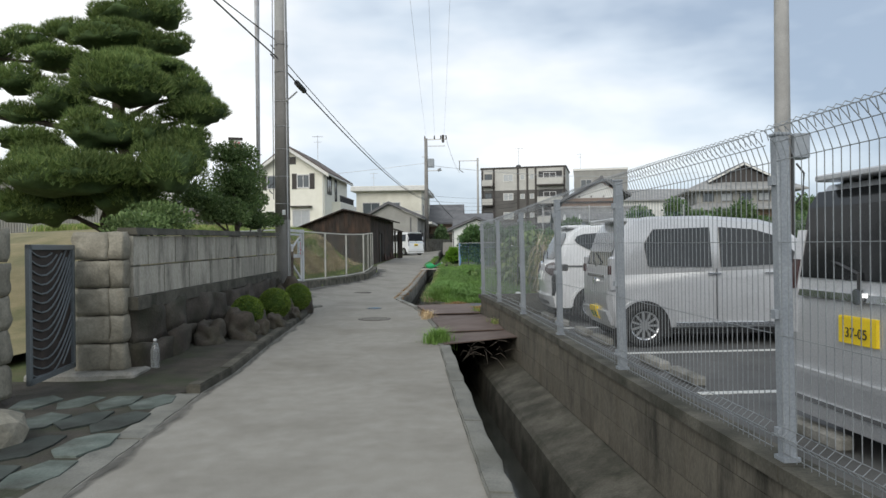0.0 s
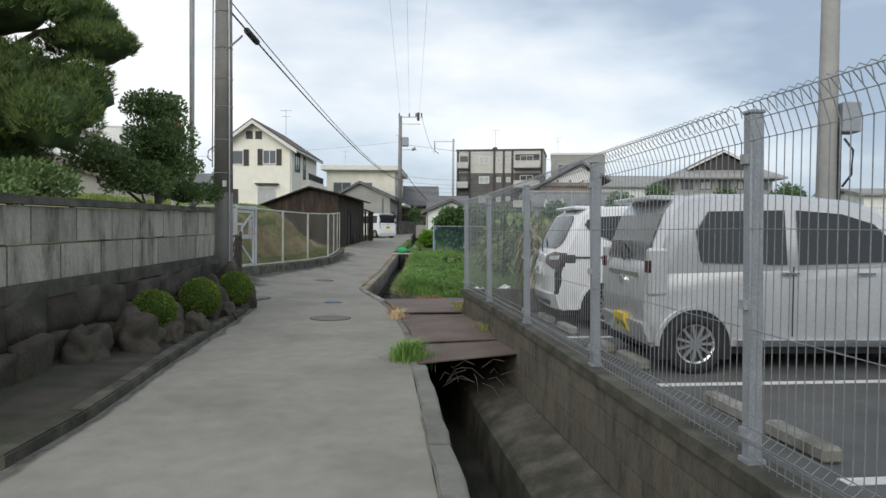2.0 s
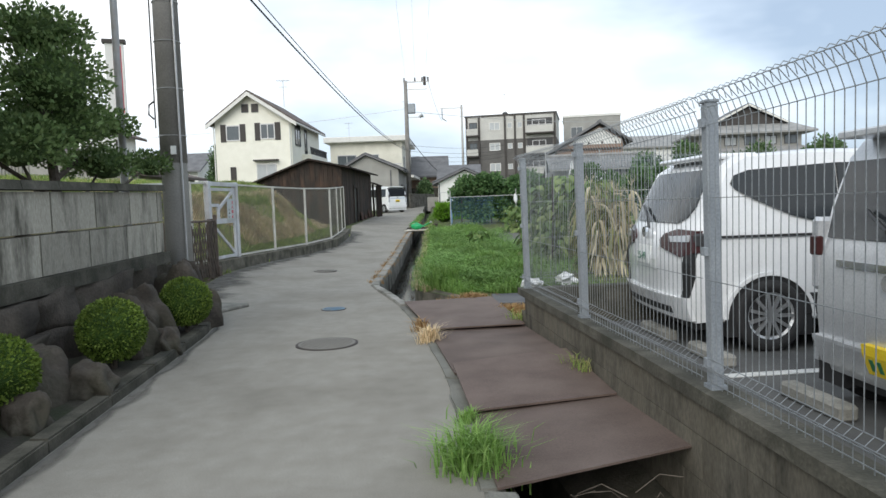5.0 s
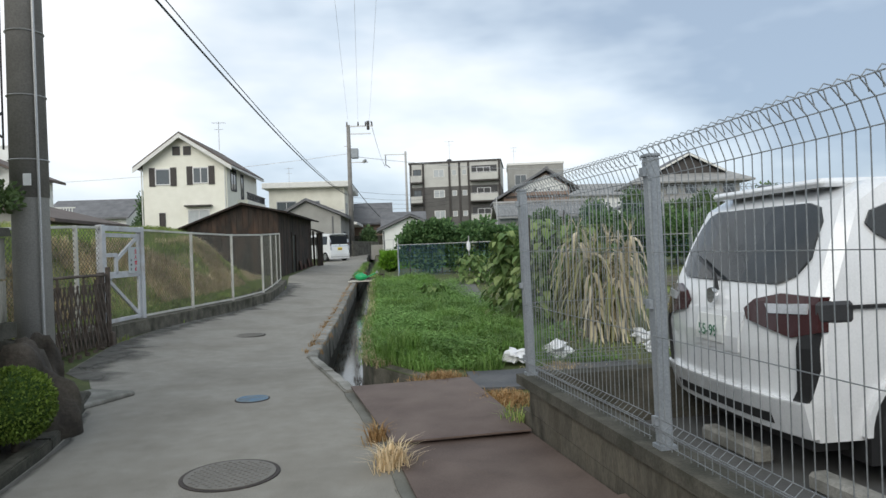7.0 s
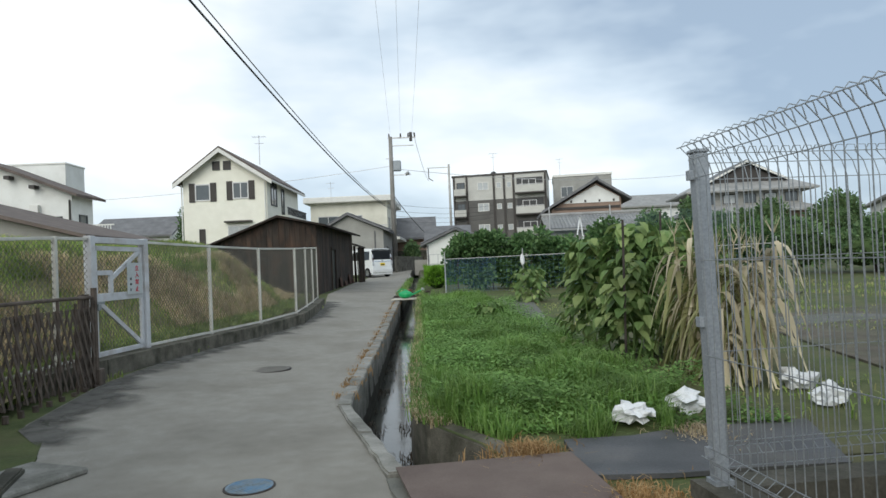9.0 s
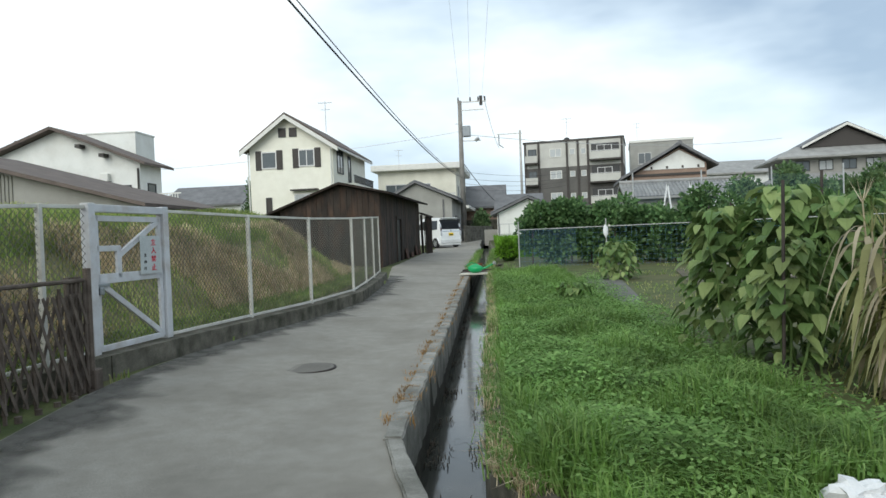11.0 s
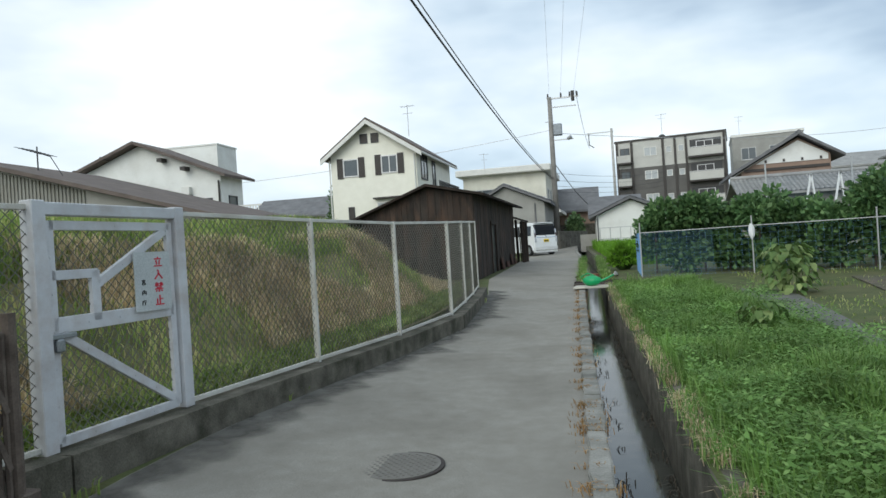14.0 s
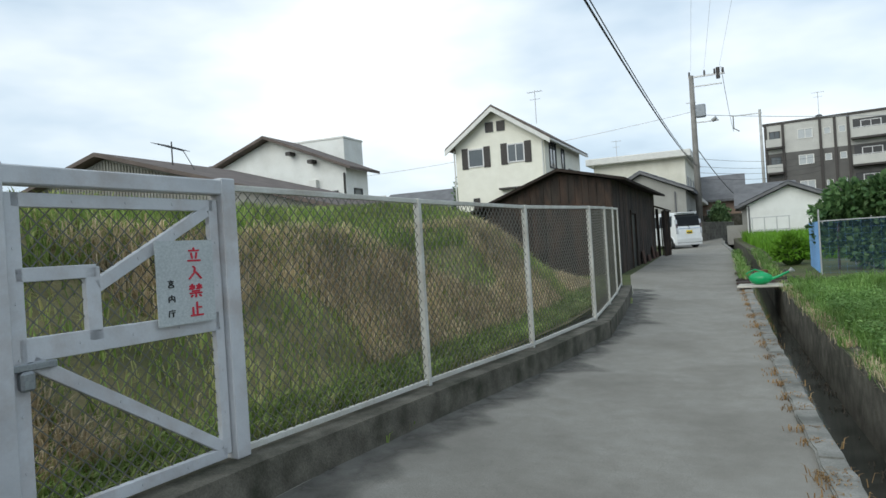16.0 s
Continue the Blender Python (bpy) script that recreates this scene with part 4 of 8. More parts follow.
PH = 1.50
for i, (x, y) in enumerate(FPOSTS):
    if i in (2, 3):
        continue
    z = fence_z(x, y)
    bm = boxed(-0.025, 0.025, -0.025, 0.025, 0, PH + 0.02, pose(x, y, z - 0.02, 0, 0, 0), 0.004)
    part("post", bm, M_CREAMSTEEL, tall_fence)
for i in range(len(FPOSTS) - 1):
    if i == 2:
        continue
    a, b = FPOSTS[i], FPOSTS[i + 1]
    za, zb = fence_z(*a), fence_z(*b)
    bm = bmesh.new()
    rail(bm, (*a, za + PH - 0.02), (*b, zb + PH - 0.02), 0.035, 0.03)
    part("top_rail", bm, M_CREAMSTEEL, tall_fence)
    bm = bmesh.new()
    rail(bm, (*a, za + 0.03), (*b, zb + 0.03), 0.035, 0.03)
    part("bottom_rail", bm, M_CREAMSTEEL, tall_fence)
    chainlink("chain_link", tall_fence, a, b, za + 0.04, zb + 0.04, PH - 0.07)

# concrete kerb below it
fence_kerb = thing("fence_kerb", (0, 0, 0), "dark stained concrete kerb under the chain-link fence", "kerb")
fence_kerb["kind"] = "structure"
for a, b in zip(FPOSTS, FPOSTS[1:]):
    bm = bmesh.new()
    d = (Vector(b) - Vector(a)).normalized()
    s = Vector((d.y, -d.x))
    lo, hi = [], []
    for p, o in ((a, -0.08), (a, 0.20), (b, 0.20), (b, -0.08)):
        x, y = p[0] + s.x * o, p[1] + s.y * o
        lo.append(bm.verts.new((x, y, gz(x, y) - 0.1)))
        hi.append(bm.verts.new((x, y, fence_z(*p) - 0.004)))
    bm.faces.new(lo[::-1]); bm.faces.new(hi)
    for k in range(4):
        bm.faces.new((lo[k], lo[(k + 1) % 4], hi[(k + 1) % 4], hi[k]))
    part("kerb_length", bm, M_KERBDARK, fence_kerb)

# the white gate
ga, gb = Vector(FPOSTS[2]), Vector(FPOSTS[3])
gl = (gb - ga).length
gate_turn = math.degrees(math.atan2(gb.y - ga.y, gb.x - ga.x))
gzz = fence_z(*FPOSTS[2]) + 0.01
white_gate = thing("steel_gate", (ga.x, ga.y, gzz), "closed white painted steel gate with braces and chain-link", "gate", turn=gate_turn)
GH = 1.49
for x in (0, gl):
    part("gate_post", boxed(x - 0.05, x + 0.05, -0.05, 0.05, -0.02, GH + 0.02, None, 0.006), M_WHITESTEEL, white_gate)
part("lintel", boxed(-0.05, gl + 0.05, -0.045, 0.045, GH - 0.07, GH + 0.01, None, 0.006), M_WHITESTEEL, white_gate)


def gate_bar(a, b, w=0.06, t=0.035):
    bm = bmesh.new()
    rail(bm, (a[0], 0, a[1]), (b[0], 0, b[1]), w, t)
    n = int((Vector(b) - Vector(a)).length / 0.22)
    for i in range(1, n):
        s = i / n
        x, z = a[0] + (b[0] - a[0]) * s, a[1] + (b[1] - a[1]) * s
        tube(bm, [(x, -t / 2 - 0.004, z), (x, -t / 2 + 0.002, z)], 0.007, 6)
    part("bar", bm, M_WHITESTEEL, white_gate)


g0, g1 = 0.09, gl - 0.09
gate_bar((g0, 0.02), (g0, GH - 0.10), 0.07)
gate_bar((g1, 0.02), (g1, GH - 0.10), 0.06)
gate_bar((g0, 0.03), (g1, 0.03))
gate_bar((g0, GH - 0.13), (g1, GH - 0.13))
gate_bar((g0, 0.74), (g1, 0.74), 0.10)
gate_bar((g0 + 0.05, 0.69), (g1 - 0.03, 0.07))
gate_bar((g0 + 0.36, 0.98), (g1 - 0.04, GH - 0.16))
gate_bar((g0, 1.05), (g0 + 0.36, 1.05), 0.06)
gate_bar((g0 + 0.34, 0.74), (g0 + 0.34, 1.07), 0.07)
bm = boxed(g0 - 0.09, g0 + 0.14, -0.045, -0.02, 0.66, 0.69, None, 0.004)
box(bm, g0 - 0.02, g0 + 0.04, -0.06, -0.02, 0.58, 0.66, None, 0.01)
part("latch", bm, M_GALV, white_gate, "grey latch bolt with padlock")
chainlink("chain_link", white_gate, (g0, 0.012), (g1, 0.012), 0.03, 0.03, GH - 0.15)

# warning sign on the gate
sign = thing("warning_sign", (0, 0, 0), "grey warning plate with red vertical lettering on the gate", "sign")
sign.matrix_basis = pose(ga.x, ga.y, gzz, 0, 0, gate_turn) @ pose(g1 - 0.235, -0.045, 0.96, 0, 0, 0) @ Matrix.Diagonal((1.08, 1, 0.86, 1))
part("board", boxed(-0.16, 0.17, -0.003, 0.003, -0.24, 0.25), M_SIGN, sign)

# strokes of the four large and three small characters, as flat bars
def stroke_block(strokes, cx, cz, w, h, mat, name, th):
    bm = bmesh.new()
    for x0, z0, x1, z1 in strokes:
        a, b = Vector((cx + (x0 - 0.5) * w, -0.0045, cz + (z0 - 0.5) * h)), Vector((cx + (x1 - 0.5) * w, -0.0045, cz + (z1 - 0.5) * h))
        rail(bm, a, b, th, 0.002)
    part(name, bm, mat, sign)


TATSU = [(.5, 1, .5, .82), (.12, .78, .88, .78), (.3, .66, .38, .2), (.7, .66, .62, .2), (.04, .08, .96, .08)]
IRU = [(.35, .95, .52, .86), (.52, .86, .46, .5), (.46, .5, .08, .05), (.5, .62, .95, .05)]
KIN = [(.06, .84, .46, .84), (.26, 1, .26, .56), (.26, .82, .06, .6), (.26, .82, .44, .64), (.54, .84, .94, .84), (.74, 1, .74, .56), (.74, .82, .56, .6), (.74, .82, .94, .64), (.22, .48, .78, .48), (.05, .34, .95, .34), (.5, .34, .5, .02), (.28, .22, .14, .06), (.72, .22, .88, .06)]
TOME = [(.52, 1, .52, .08), (.52, .6, .86, .6), (.24, .66, .24, .08), (.04, .06, .96, .06)]
for i, ch in enumerate((TATSU, IRU, KIN, TOME)):
    stroke_block(ch, 0.055, 0.165 - i * 0.108, 0.085, 0.085, M_REDINK, "red_character", 0.010)
for i, ch in enumerate(([(.1, .85, .9, .85), (.5, 1, .5, .85), (.3, .7, .7, .7), (.3, .7, .3, .5), (.7, .7, .7, .5), (.3, .5, .7, .5), (.2, .35, .8, .35), (.2, .35, .2, .05), (.8, .35, .8, .05), (.2, .05, .8, .05)], [(.15, .75, .15, .0), (.15, .75, .85, .75), (.85, .75, .85, 0), (.5, 1, .5, .6), (.5, .6, .3, .25), (.5, .6, .7, .25)], [(.5, 1, .5, .88), (.12, .85, .9, .85), (.14, .85, .05, .05), (.3, .6, .85, .6), (.58, .6, .58, .05), (.58, .05, .45, .1)])):
    stroke_block(ch, -0.085, 0.0 - i * 0.085, 0.045, 0.045, M_INK, "small_character", 0.005)

# expanding lattice gate between the pole and the white gate
lattice = thing("folding_lattice_gate", (-3.86, 17.1, gz(-3.85, 18) - 0.02), "dark brown rusty folding lattice gate, partly open", "gate", turn=90)
LH = 1.08
LL = 2.05
for i in range(7):
    x = LL * i / 6
    part("upright", tube(bmesh.new(), [(x, 0, 0.03), (x, 0, LH - (0.06 if i % 2 else 0.0))], 0.016, 6), M_LATTICE, lattice)
for sgn, off in ((1, 0.018), (-1, -0.018)):
    for i in range(-2, 19):
        x0, x1 = LL * i / 18, LL * (i + 3) / 18
        za, zb = (0.1, LH - 0.12) if sgn > 0 else (LH - 0.12, 0.1)
        c0, c1 = max(0, x0), min(LL, x1)
        if c1 <= c0:
            continue
        f = lambda x: za + (zb - za) * (x - x0) / (x1 - x0)
        bm = bmesh.new()
        rail(bm, (c0, off, f(c0)), (c1, off, f(c1)), 0.034, 0.009)
        part("slat", bm, M_LATTICE, lattice)
bm = bmesh.new()
tube(bm, [(LL + 0.05, 0, 0), (LL + 0.05, 0, LH + 0.1)], 0.035, 8)
box(bm, LL + 0.02, LL + 0.14, -0.06, 0.06, -0.02, 0.25, None, 0.01)
part("end_post", bm, M_LATTICE, lattice)
for x in (LL - 0.2, LL - 0.15, LL - 0.09, LL - 0.035):
    part("folded_upright", tube(bmesh.new(), [(x, 0.03, 0.03), (x, 0.03, LH + 0.03)], 0.022, 7), M_LATTICE, lattice)
for i in range(10):
    x = LL * i / 9
    part("roller", tube(bmesh.new(), [(x, -0.02, -0.0), (x, -0.02, 0.07)], 0.03, 7), M_LATTICE, lattice)
part("top_cap", tube(bmesh.new(), [(0, 0, LH - 0.005), (LL * 0.5, 0, LH), (LL, 0, LH - 0.005)], 0.02, 7), M_LATTICE, lattice)

# ---- utility poles and wires ----
def utility_pole(name, x, y, z, h, r0, r1, label, wrap=None):
    ob = thing(name, (x, y, z), label, "utility pole")
    part("shaft", tube(bmesh.new(), [(0, 0, -0.2), (0, 0, h * 0.5), (0, 0, h)], r0, 18, r1), M_POLE, ob, "", True)
    if wrap:
        f = lambda t: r0 + (r1 - r0) * t / h + 0.006
        part("sleeve", tube(bmesh.new(), [(0, 0, wrap[0]), (0, 0, wrap[1])], f(wrap[0]), 18, f(wrap[1])), M_POLEWRAP, ob, "dark ribbed protective sleeve", True)
    return ob


UP = utility_pole("utility_pole", -3.1, 15.82, 0, 11.0, 0.172, 0.105, "grey concrete utility pole with a dark sleeve beside the garden wall", (1.95, 6.1))
for z in (2.3, 2.9, 3.5, 4.0, 4.55, 5.2, 5.8):
    bm = bmesh.new()
    for a, b in zip(range(24), range(1, 25)):
        t0, t1 = 2 * math.pi * a / 24, 2 * math.pi * b / 24
        rr = 0.172 - 0.0061 * z + 0.012
        tube(bm, [(rr * math.cos(t0), rr * math.sin(t0), z), (rr * math.cos(t1), rr * math.sin(t1), z)], 0.006, 4, cap=False)
    part("band", bm, M_ALU, UP)
part("conduit", tube(bmesh.new(), [(0.15, -0.12, 0.3), (0.14, -0.11, 4.0), (0.1, -0.1, 8.0)], 0.014, 6), M_ALU, UP)
part("conduit", tube(bmesh.new(), [(-0.17, -0.1, 2.4), (-0.15, -0.1, 8.0)], 0.009, 6), M_CABLE, UP)
part("bracket", tube(bmesh.new(), [(0.1, -0.1, 4.52), (0.34, -0.22, 4.66), (0.42, -0.25, 4.72)], 0.018, 6), M_ALU, UP, "short grey steel bracket arm")
part("tag", boxed(0.05, 0.12, -0.205, -0.195, 2.05, 2.16), M_PLATEWHITE, UP)
bm = bmesh.new()
tube(bm, [(-0.19, -0.06, 2.75), (-0.25, -0.08, 2.70), (-0.26, -0.08, 2.58), (-0.2, -0.06, 2.52)], 0.012, 6)
part("cable_hook", bm, M_CABLE, UP)

WPX, WPY = -3.36, 15.0
wp = thing("steel_mast", (WPX, WPY, 0.0), "tall thin pale grey steel mast behind the garden", "mast")
part("shaft", tube(bmesh.new(), [(0, 0, -0.5), (0, 0, 7), (0.05, 0, 13.5)], 0.06, 10, 0.05), M_WHITESTEEL, wp, "", True)

FPX, FPY = -4.05, 64.8
FP = utility_pole("utility_pole", FPX, FPY, rise(64.8) - 0.1, 10.5, 0.21, 0.14, "weathered utility pole with crossarms and transformer beside the lane", (1.0, 10.6))
bm = boxed(-0.2, 2.0, -0.05, 0.05, 10.45, 10.55)
part("crossarm", bm, M_ALU, FP)
for x in (-0.1, 0.8, 1.4, 1.9):
    part("insulator", tube(bmesh.new(), [(x, 0, 10.5), (x, 0, 10.85)], 0.07, 6, 0.05), M_BROWN, FP)
part("crossarm", boxed(-0.1, 1.8, -0.04, 0.04, 9.85, 9.92), M_ALU, FP)
part("cutout", tube(bmesh.new(), [(1.6, 0, 10.2), (1.6, 0, 10.9)], 0.12, 6), M_BROWN, FP)
part("junction_box", boxed(0.15, 0.75, -0.25, 0.25, 7.9, 8.7, None, 0.05), M_POSTGREY, FP)
part("crossarm", boxed(0.1, 1.5, -0.04, 0.04, 7.55, 7.62), M_ALU, FP)
part("lamp_head", tube(bmesh.new(), [(1.1, 0, 7.6), (1.35, -0.1, 7.75)], 0.13, 8), M_ALU, FP)
part("step_bolts", tube(bmesh.new(), [(-0.4, 0, 8.9), (0.2, 0, 8.9)], 0.03, 5), M_ALU, FP)

P2 = utility_pole("utility_pole", 0.5, 92, 1.8, 11.3, 0.16, 0.12, "slim pale utility pole before the apartment block")
part("crossarm", boxed(-2.6, 0.2, -0.05, 0.05, 10.9, 11.0), M_ALU, P2)
part("insulator", tube(bmesh.new(), [(-2.4, 0, 9.7), (-2.4, 0, 10.9)], 0.05, 6), M_BROWN, P2)
part("insulator", tube(bmesh.new(), [(-1.9, 0, 9.4), (-2.4, 0, 9.75)], 0.05, 6), M_BROWN, P2)


def wire(name, a, b, sag, r, label, mat=M_CABLE, n=24):
    a, b = Vector(a), Vector(b)
    pts = [a.lerp(b, i / n) - Vector((0, 0, sag * 4 * (i / n) * (1 - i / n))) for i in range(n + 1)]
    ob = single(name, tube(bmesh.new(), pts, r, 5), mat, label, "cable", "overhead cables")
    return ob


CAB_A, CAB_B, CAB_SAG = Vector((-3.34, 15.85, 5.62)), Vector((FPX, FPY - 0.15, rise(64.8) + 4.75)), 0.62
for zw, zb in ((3.9, 5.4), (4.3, 5.9), (4.7, 6.3), (5.2, 6.9)):
    wire("overhead_cable", (FPX + 0.1, FPY + 0.1, rise(64.8) + zw), (6.0, 97.5, 1.6 + zb), 0.35, 0.012, "thin black overhead cable past the far pole")
wire("overhead_cable", CAB_A, CAB_B, CAB_SAG, 0.02, "black overhead cable bundle between the poles")
wire("overhead_cable", (-3.34, 15.85, 5.83), (FPX, FPY - 0.15, rise(64.8) + 4.85), 0.66, 0.012, "thin black overhead cable between the poles")
wire("overhead_cable", (-3.2, 15.7, 5.9), (-6.0, -18, 8.0), 0.6, 0.012, "thin black cable strung overhead along the lane")
wire("overhead_cable", (-3.15, 15.7, 5.5), (-3.0, -18, 7.2), 0.5, 0.016, "black cable strung overhead along the lane")
for k in (0.0, 0.8, 1.7):
    wire("overhead_wire", (FPX + k, FPY, rise(64.8) + 10.85), (1.2 + 0.9 * k, -12, 13.0), 1.0, 0.006, "thin pale power line overhead", M_ALU)
wire("overhead_wire", (FPX + 1.8, FPY, 11.8), (-1.9, 92, 11.2), 0.5, 0.02, "drooping power line between poles", M_ALU)
wire("overhead_wire", (-45, 66, 7.8), (FPX, FPY, 9.2), 0.8, 0.018, "thin pale overhead wire between poles", M_ALU)
wire("overhead_wire", (FPX, FPY, 9.0), (30, 95, 11), 0.8, 0.02, "thin pale overhead wire between poles", M_ALU)
wire("overhead_cable", (FPX, FPY, 7.0), (-0.5, 96, 3.8), 0.7, 0.03, "dark overhead cable crossing behind the pole")
# cable joint on the nearer cable
bm = bmesh.new()
tube(bm, [CAB_A.lerp(CAB_B, k) - Vector((0, 0, CAB_SAG * 4 * k * (1 - k))) for k in (0.045, 0.048, 0.058, 0.061)], 0.07, 8)
single("cable_joint", bm, M_CABLE, "black cable joint hanging on the overhead line", "cable joint", at=pose(0, 0, 0.0))

# ---- buildings ----


def window(parent, m, w, h, glass=None, frame=None, sill=True, bars=1, depth=0.06, shutters=None):
    """A window on a wall: local x along the wall, -y outward, origin at its lower left."""
    win = new("window")
    win.parent = parent
    win.matrix_basis = m
    t = min(0.07, 0.10 * w)
    bm = bmesh.new()
    box(bm, 0, w, -depth, 0.02, 0, t)
    box(bm, 0, w, -depth, 0.02, h - t, h)
    box(bm, 0, t, -depth, 0.02, t, h - t)
    box(bm, w - t, w, -depth, 0.02, t, h - t)
    for i in range(bars):
        x = w * (i + 1) / (bars + 1)
        box(bm, x - t * 0.4, x + t * 0.4, -depth * 0.8, 0.02, t, h - t)
    part("window_frame", bm, frame or M_FRAMEDARK, win)
    part("pane", boxed(t, w - t, -0.02, -0.01, t, h - t), glass or M_GLASS, win)
    if sill:
        part("window_sill", boxed(-0.05, w + 0.05, -depth - 0.06, 0.0, -0.06, -0.005), frame or M_FRAMEDARK, win)
    if shutters:
        for x0 in (-shutters, w):
            bm = boxed(x0, x0 + shutters, -0.05, -0.005, -0.08, h + 0.08)
            for k in range(7):
                z = (k + 0.5) * h / 7
                box(bm, x0 + 0.04, x0 + shutters - 0.04, -0.065, -0.05, z - 0.03, z + 0.03)
            part("shutter", bm, M_BROWN, win)
    return win


def front(x, z):
    return pose(x, 0, z)


def right_side(w, y, z):
    return pose(w, y, z, 0, 0, 90)


def left_side(y, z):
    return pose(0, y, z, 0, 0, -90)


def gable_roof(bm, w, d, eave, peak, px=None, ov=0.5, og=0.5, th=0.18, along="y", ez=None):
    """Two sloping slabs; the ridge runs along y (gable in front) or x."""
    px = (w if along == "y" else d) / 2 if px is None else px
    span = w if along == "y" else d
    length = d if along == "y" else w
    e0, e1 = (eave, eave) if ez is None else ez
    k0, k1 = (peak - e0) / px, (peak - e1) / (span - px)
    prof = [(-ov, e0 - k0 * ov), (px, peak), (span + ov, e1 - k1 * ov), (span + ov, e1 - k1 * ov + th), (px, peak + th * 1.1), (-ov, e0 - k0 * ov + th)]
    if along == "y":
        prism(bm, prof, "y", -og, length + og)
    else:
        prism(bm, prof, "x", -og, length + og)
    return bm


def gable_wall(bm, w, d, eave, peak, px=None, along="y", ez=None):
    span = w if along == "y" else d
    px = span / 2 if px is None else px
    e0, e1 = (eave, eave) if ez is None else ez
    prof = [(0, -1.0), (span, -1.0), (span, e1), (px, peak), (0, e0)]
    if along == "y":
        prism(bm, prof, "y", 0, d)
    else:
        prism(bm, prof, "x", 0, w)
    return bm


def tile_rows(parent, w, d, eave, peak, along, ov, og, mat, pitch=0.28, side=(0, 1), px=None):
    """Ridged tile courses on the slopes of a gable roof, one mesh."""
    vs, fs = [], []
    span = w if along == "y" else d
    length = d if along == "y" else w
    px = span / 2 if px is None else px
    for s in side:
        base, run = (-ov, px + ov) if s == 0 else (span + ov, -(span - px + ov))
        k = (peak - eave) / (px if s == 0 else span - px)
        z0 = eave - k * ov
        n = int((length + 2 * og) / pitch)
        for i in range(n):
            a = -og + i * pitch
            pr = [(0, 0.2), (0.12 * pitch / 0.28, 0.25), (0.24 * pitch / 0.28, 0.2)]
            for j in range(6):
                f0, f1 = j / 6, (j + 1) / 6
                b = len(vs)
                for f, up in ((f0, 0.03), (f1, 0.0)):
                    for u, hh in pr:
                        q = base + run * f
                        z = z0 + (peak - z0) * f + hh - 0.03 + up
                        vs.append((q, a + u, z) if along == "y" else (a + u, q, z))
                fs += [(b, b + 1, b + 4, b + 3), (b + 1, b + 2, b + 5, b + 4)]
    ob = new("roof_tiles", raw_mesh("roof_tiles", vs, fs, mat))
    ob.parent = parent
    ob["kind"] = "stuff"
    return ob


def antenna(parent, x, y, z, h=1.8):
    bm = bmesh.new()
    tube(bm, [(x, y, z), (x, y, z + h)], 0.025, 5)
    tube(bm, [(x - 0.5, y, z + h - 0.1), (x + 0.5, y, z + h - 0.1)], 0.015, 4)
    for i in range(6):
        xx = x - 0.45 + i * 0.18
        tube(bm, [(xx, y - 0.3, z + h - 0.1), (xx, y + 0.3, z + h - 0.1)], 0.01, 4)
    tube(bm, [(x - 0.35, y, z + h - 0.6), (x + 0.35, y, z + h - 0.6)], 0.015, 4)
    part("antenna", bm, M_ALU, parent, "thin metal television aerial")


# cream two-storey house
H = thing("house", (-18.0, 58.4, 1.12), "cream stucco two-storey house with dark shutters and brown roof", "house")
W, D, E, PK = 5.8, 9.6, 6.75, 8.75
part("wall", gable_wall(bmesh.new(), W, D, E, PK, 2.73), M_STUCCO, H)
part("roof", gable_roof(bmesh.new(), W, D, E + 0.08, PK + 0.1, 2.73, 0.5, 0.55, 0.12), M_SLATE, H, "brown slate roof")
bm = bmesh.new()
k0, k1 = (PK - E) / 2.73, (PK - E) / (W - 2.73)
prism(bm, [(-0.5, E - k0 * 0.5 - 0.22), (2.73, PK - 0.2), (W + 0.5, E - k1 * 0.5 - 0.22), (W + 0.5, E - k1 * 0.5 + 0.07), (2.73, PK + 0.09), (-0.5, E - k0 * 0.5 + 0.07)], "y", -0.6, -0.52)
part("bargeboard", bm, M_TRIMWHITE, H, "white painted bargeboard")
bm = bmesh.new()
box(bm, W + 0.42, W + 0.55, -0.5, D + 0.5, E - 0.38, E - 0.26)
part("gutter", bm, M_TRIMWHITE, H)
window(H, front(0.85, 5.3), 1.05, 1.15, M_GLASS, M_ALU, False, 0, shutters=0.42)
window(H, front(3.45, 5.35), 1.10, 1.15, M_GLASS, M_ALU, False, 1, shutters=0.42)
window(H, front(2.1, 7.38), 0.52, 0.62, M_BROWN, M_FRAMEDARK, False, 0)
window(H, front(2.85, 7.38), 0.52, 0.62, M_BROWN, M_FRAMEDARK, False, 0)
window(H, front(3.05, 2.0), 1.5, 1.5, M_GLASSPALE, M_ALU, True, 1)
window(H, front(1.05, 2.1), 0.42, 1.25, M_BROWN, M_FRAMEDARK, False, 0)
part("awning", boxed(2.9, 4.75, -0.45, 0, 3.72, 3.82), M_BROWN, H)
window(H, right_side(W, 1.0, 4.9), 1.6, 1.7, M_GLASS, M_FRAMEDARK, False, 1)
window(H, right_side(W, 4.0, 4.4), 0.8, 2.0, M_GLASS, M_FRAMEDARK, False, 0)
window(H, right_side(W, 6.0, 2.2), 0.7, 0.9, M_GLASS, M_FRAMEDARK, False, 0)
bm = bmesh.new()
box(bm, W, W + 0.75, 3.0, 9.4, 3.3, 4.35)
part("balcony", bm, M_STUCCO, H)
bm = bmesh.new()
for i in range(22):
    tube(bm, [(W + 0.7, 3.1 + i * 0.29, 4.35), (W + 0.7, 3.1 + i * 0.29, 4.85)], 0.03, 4)
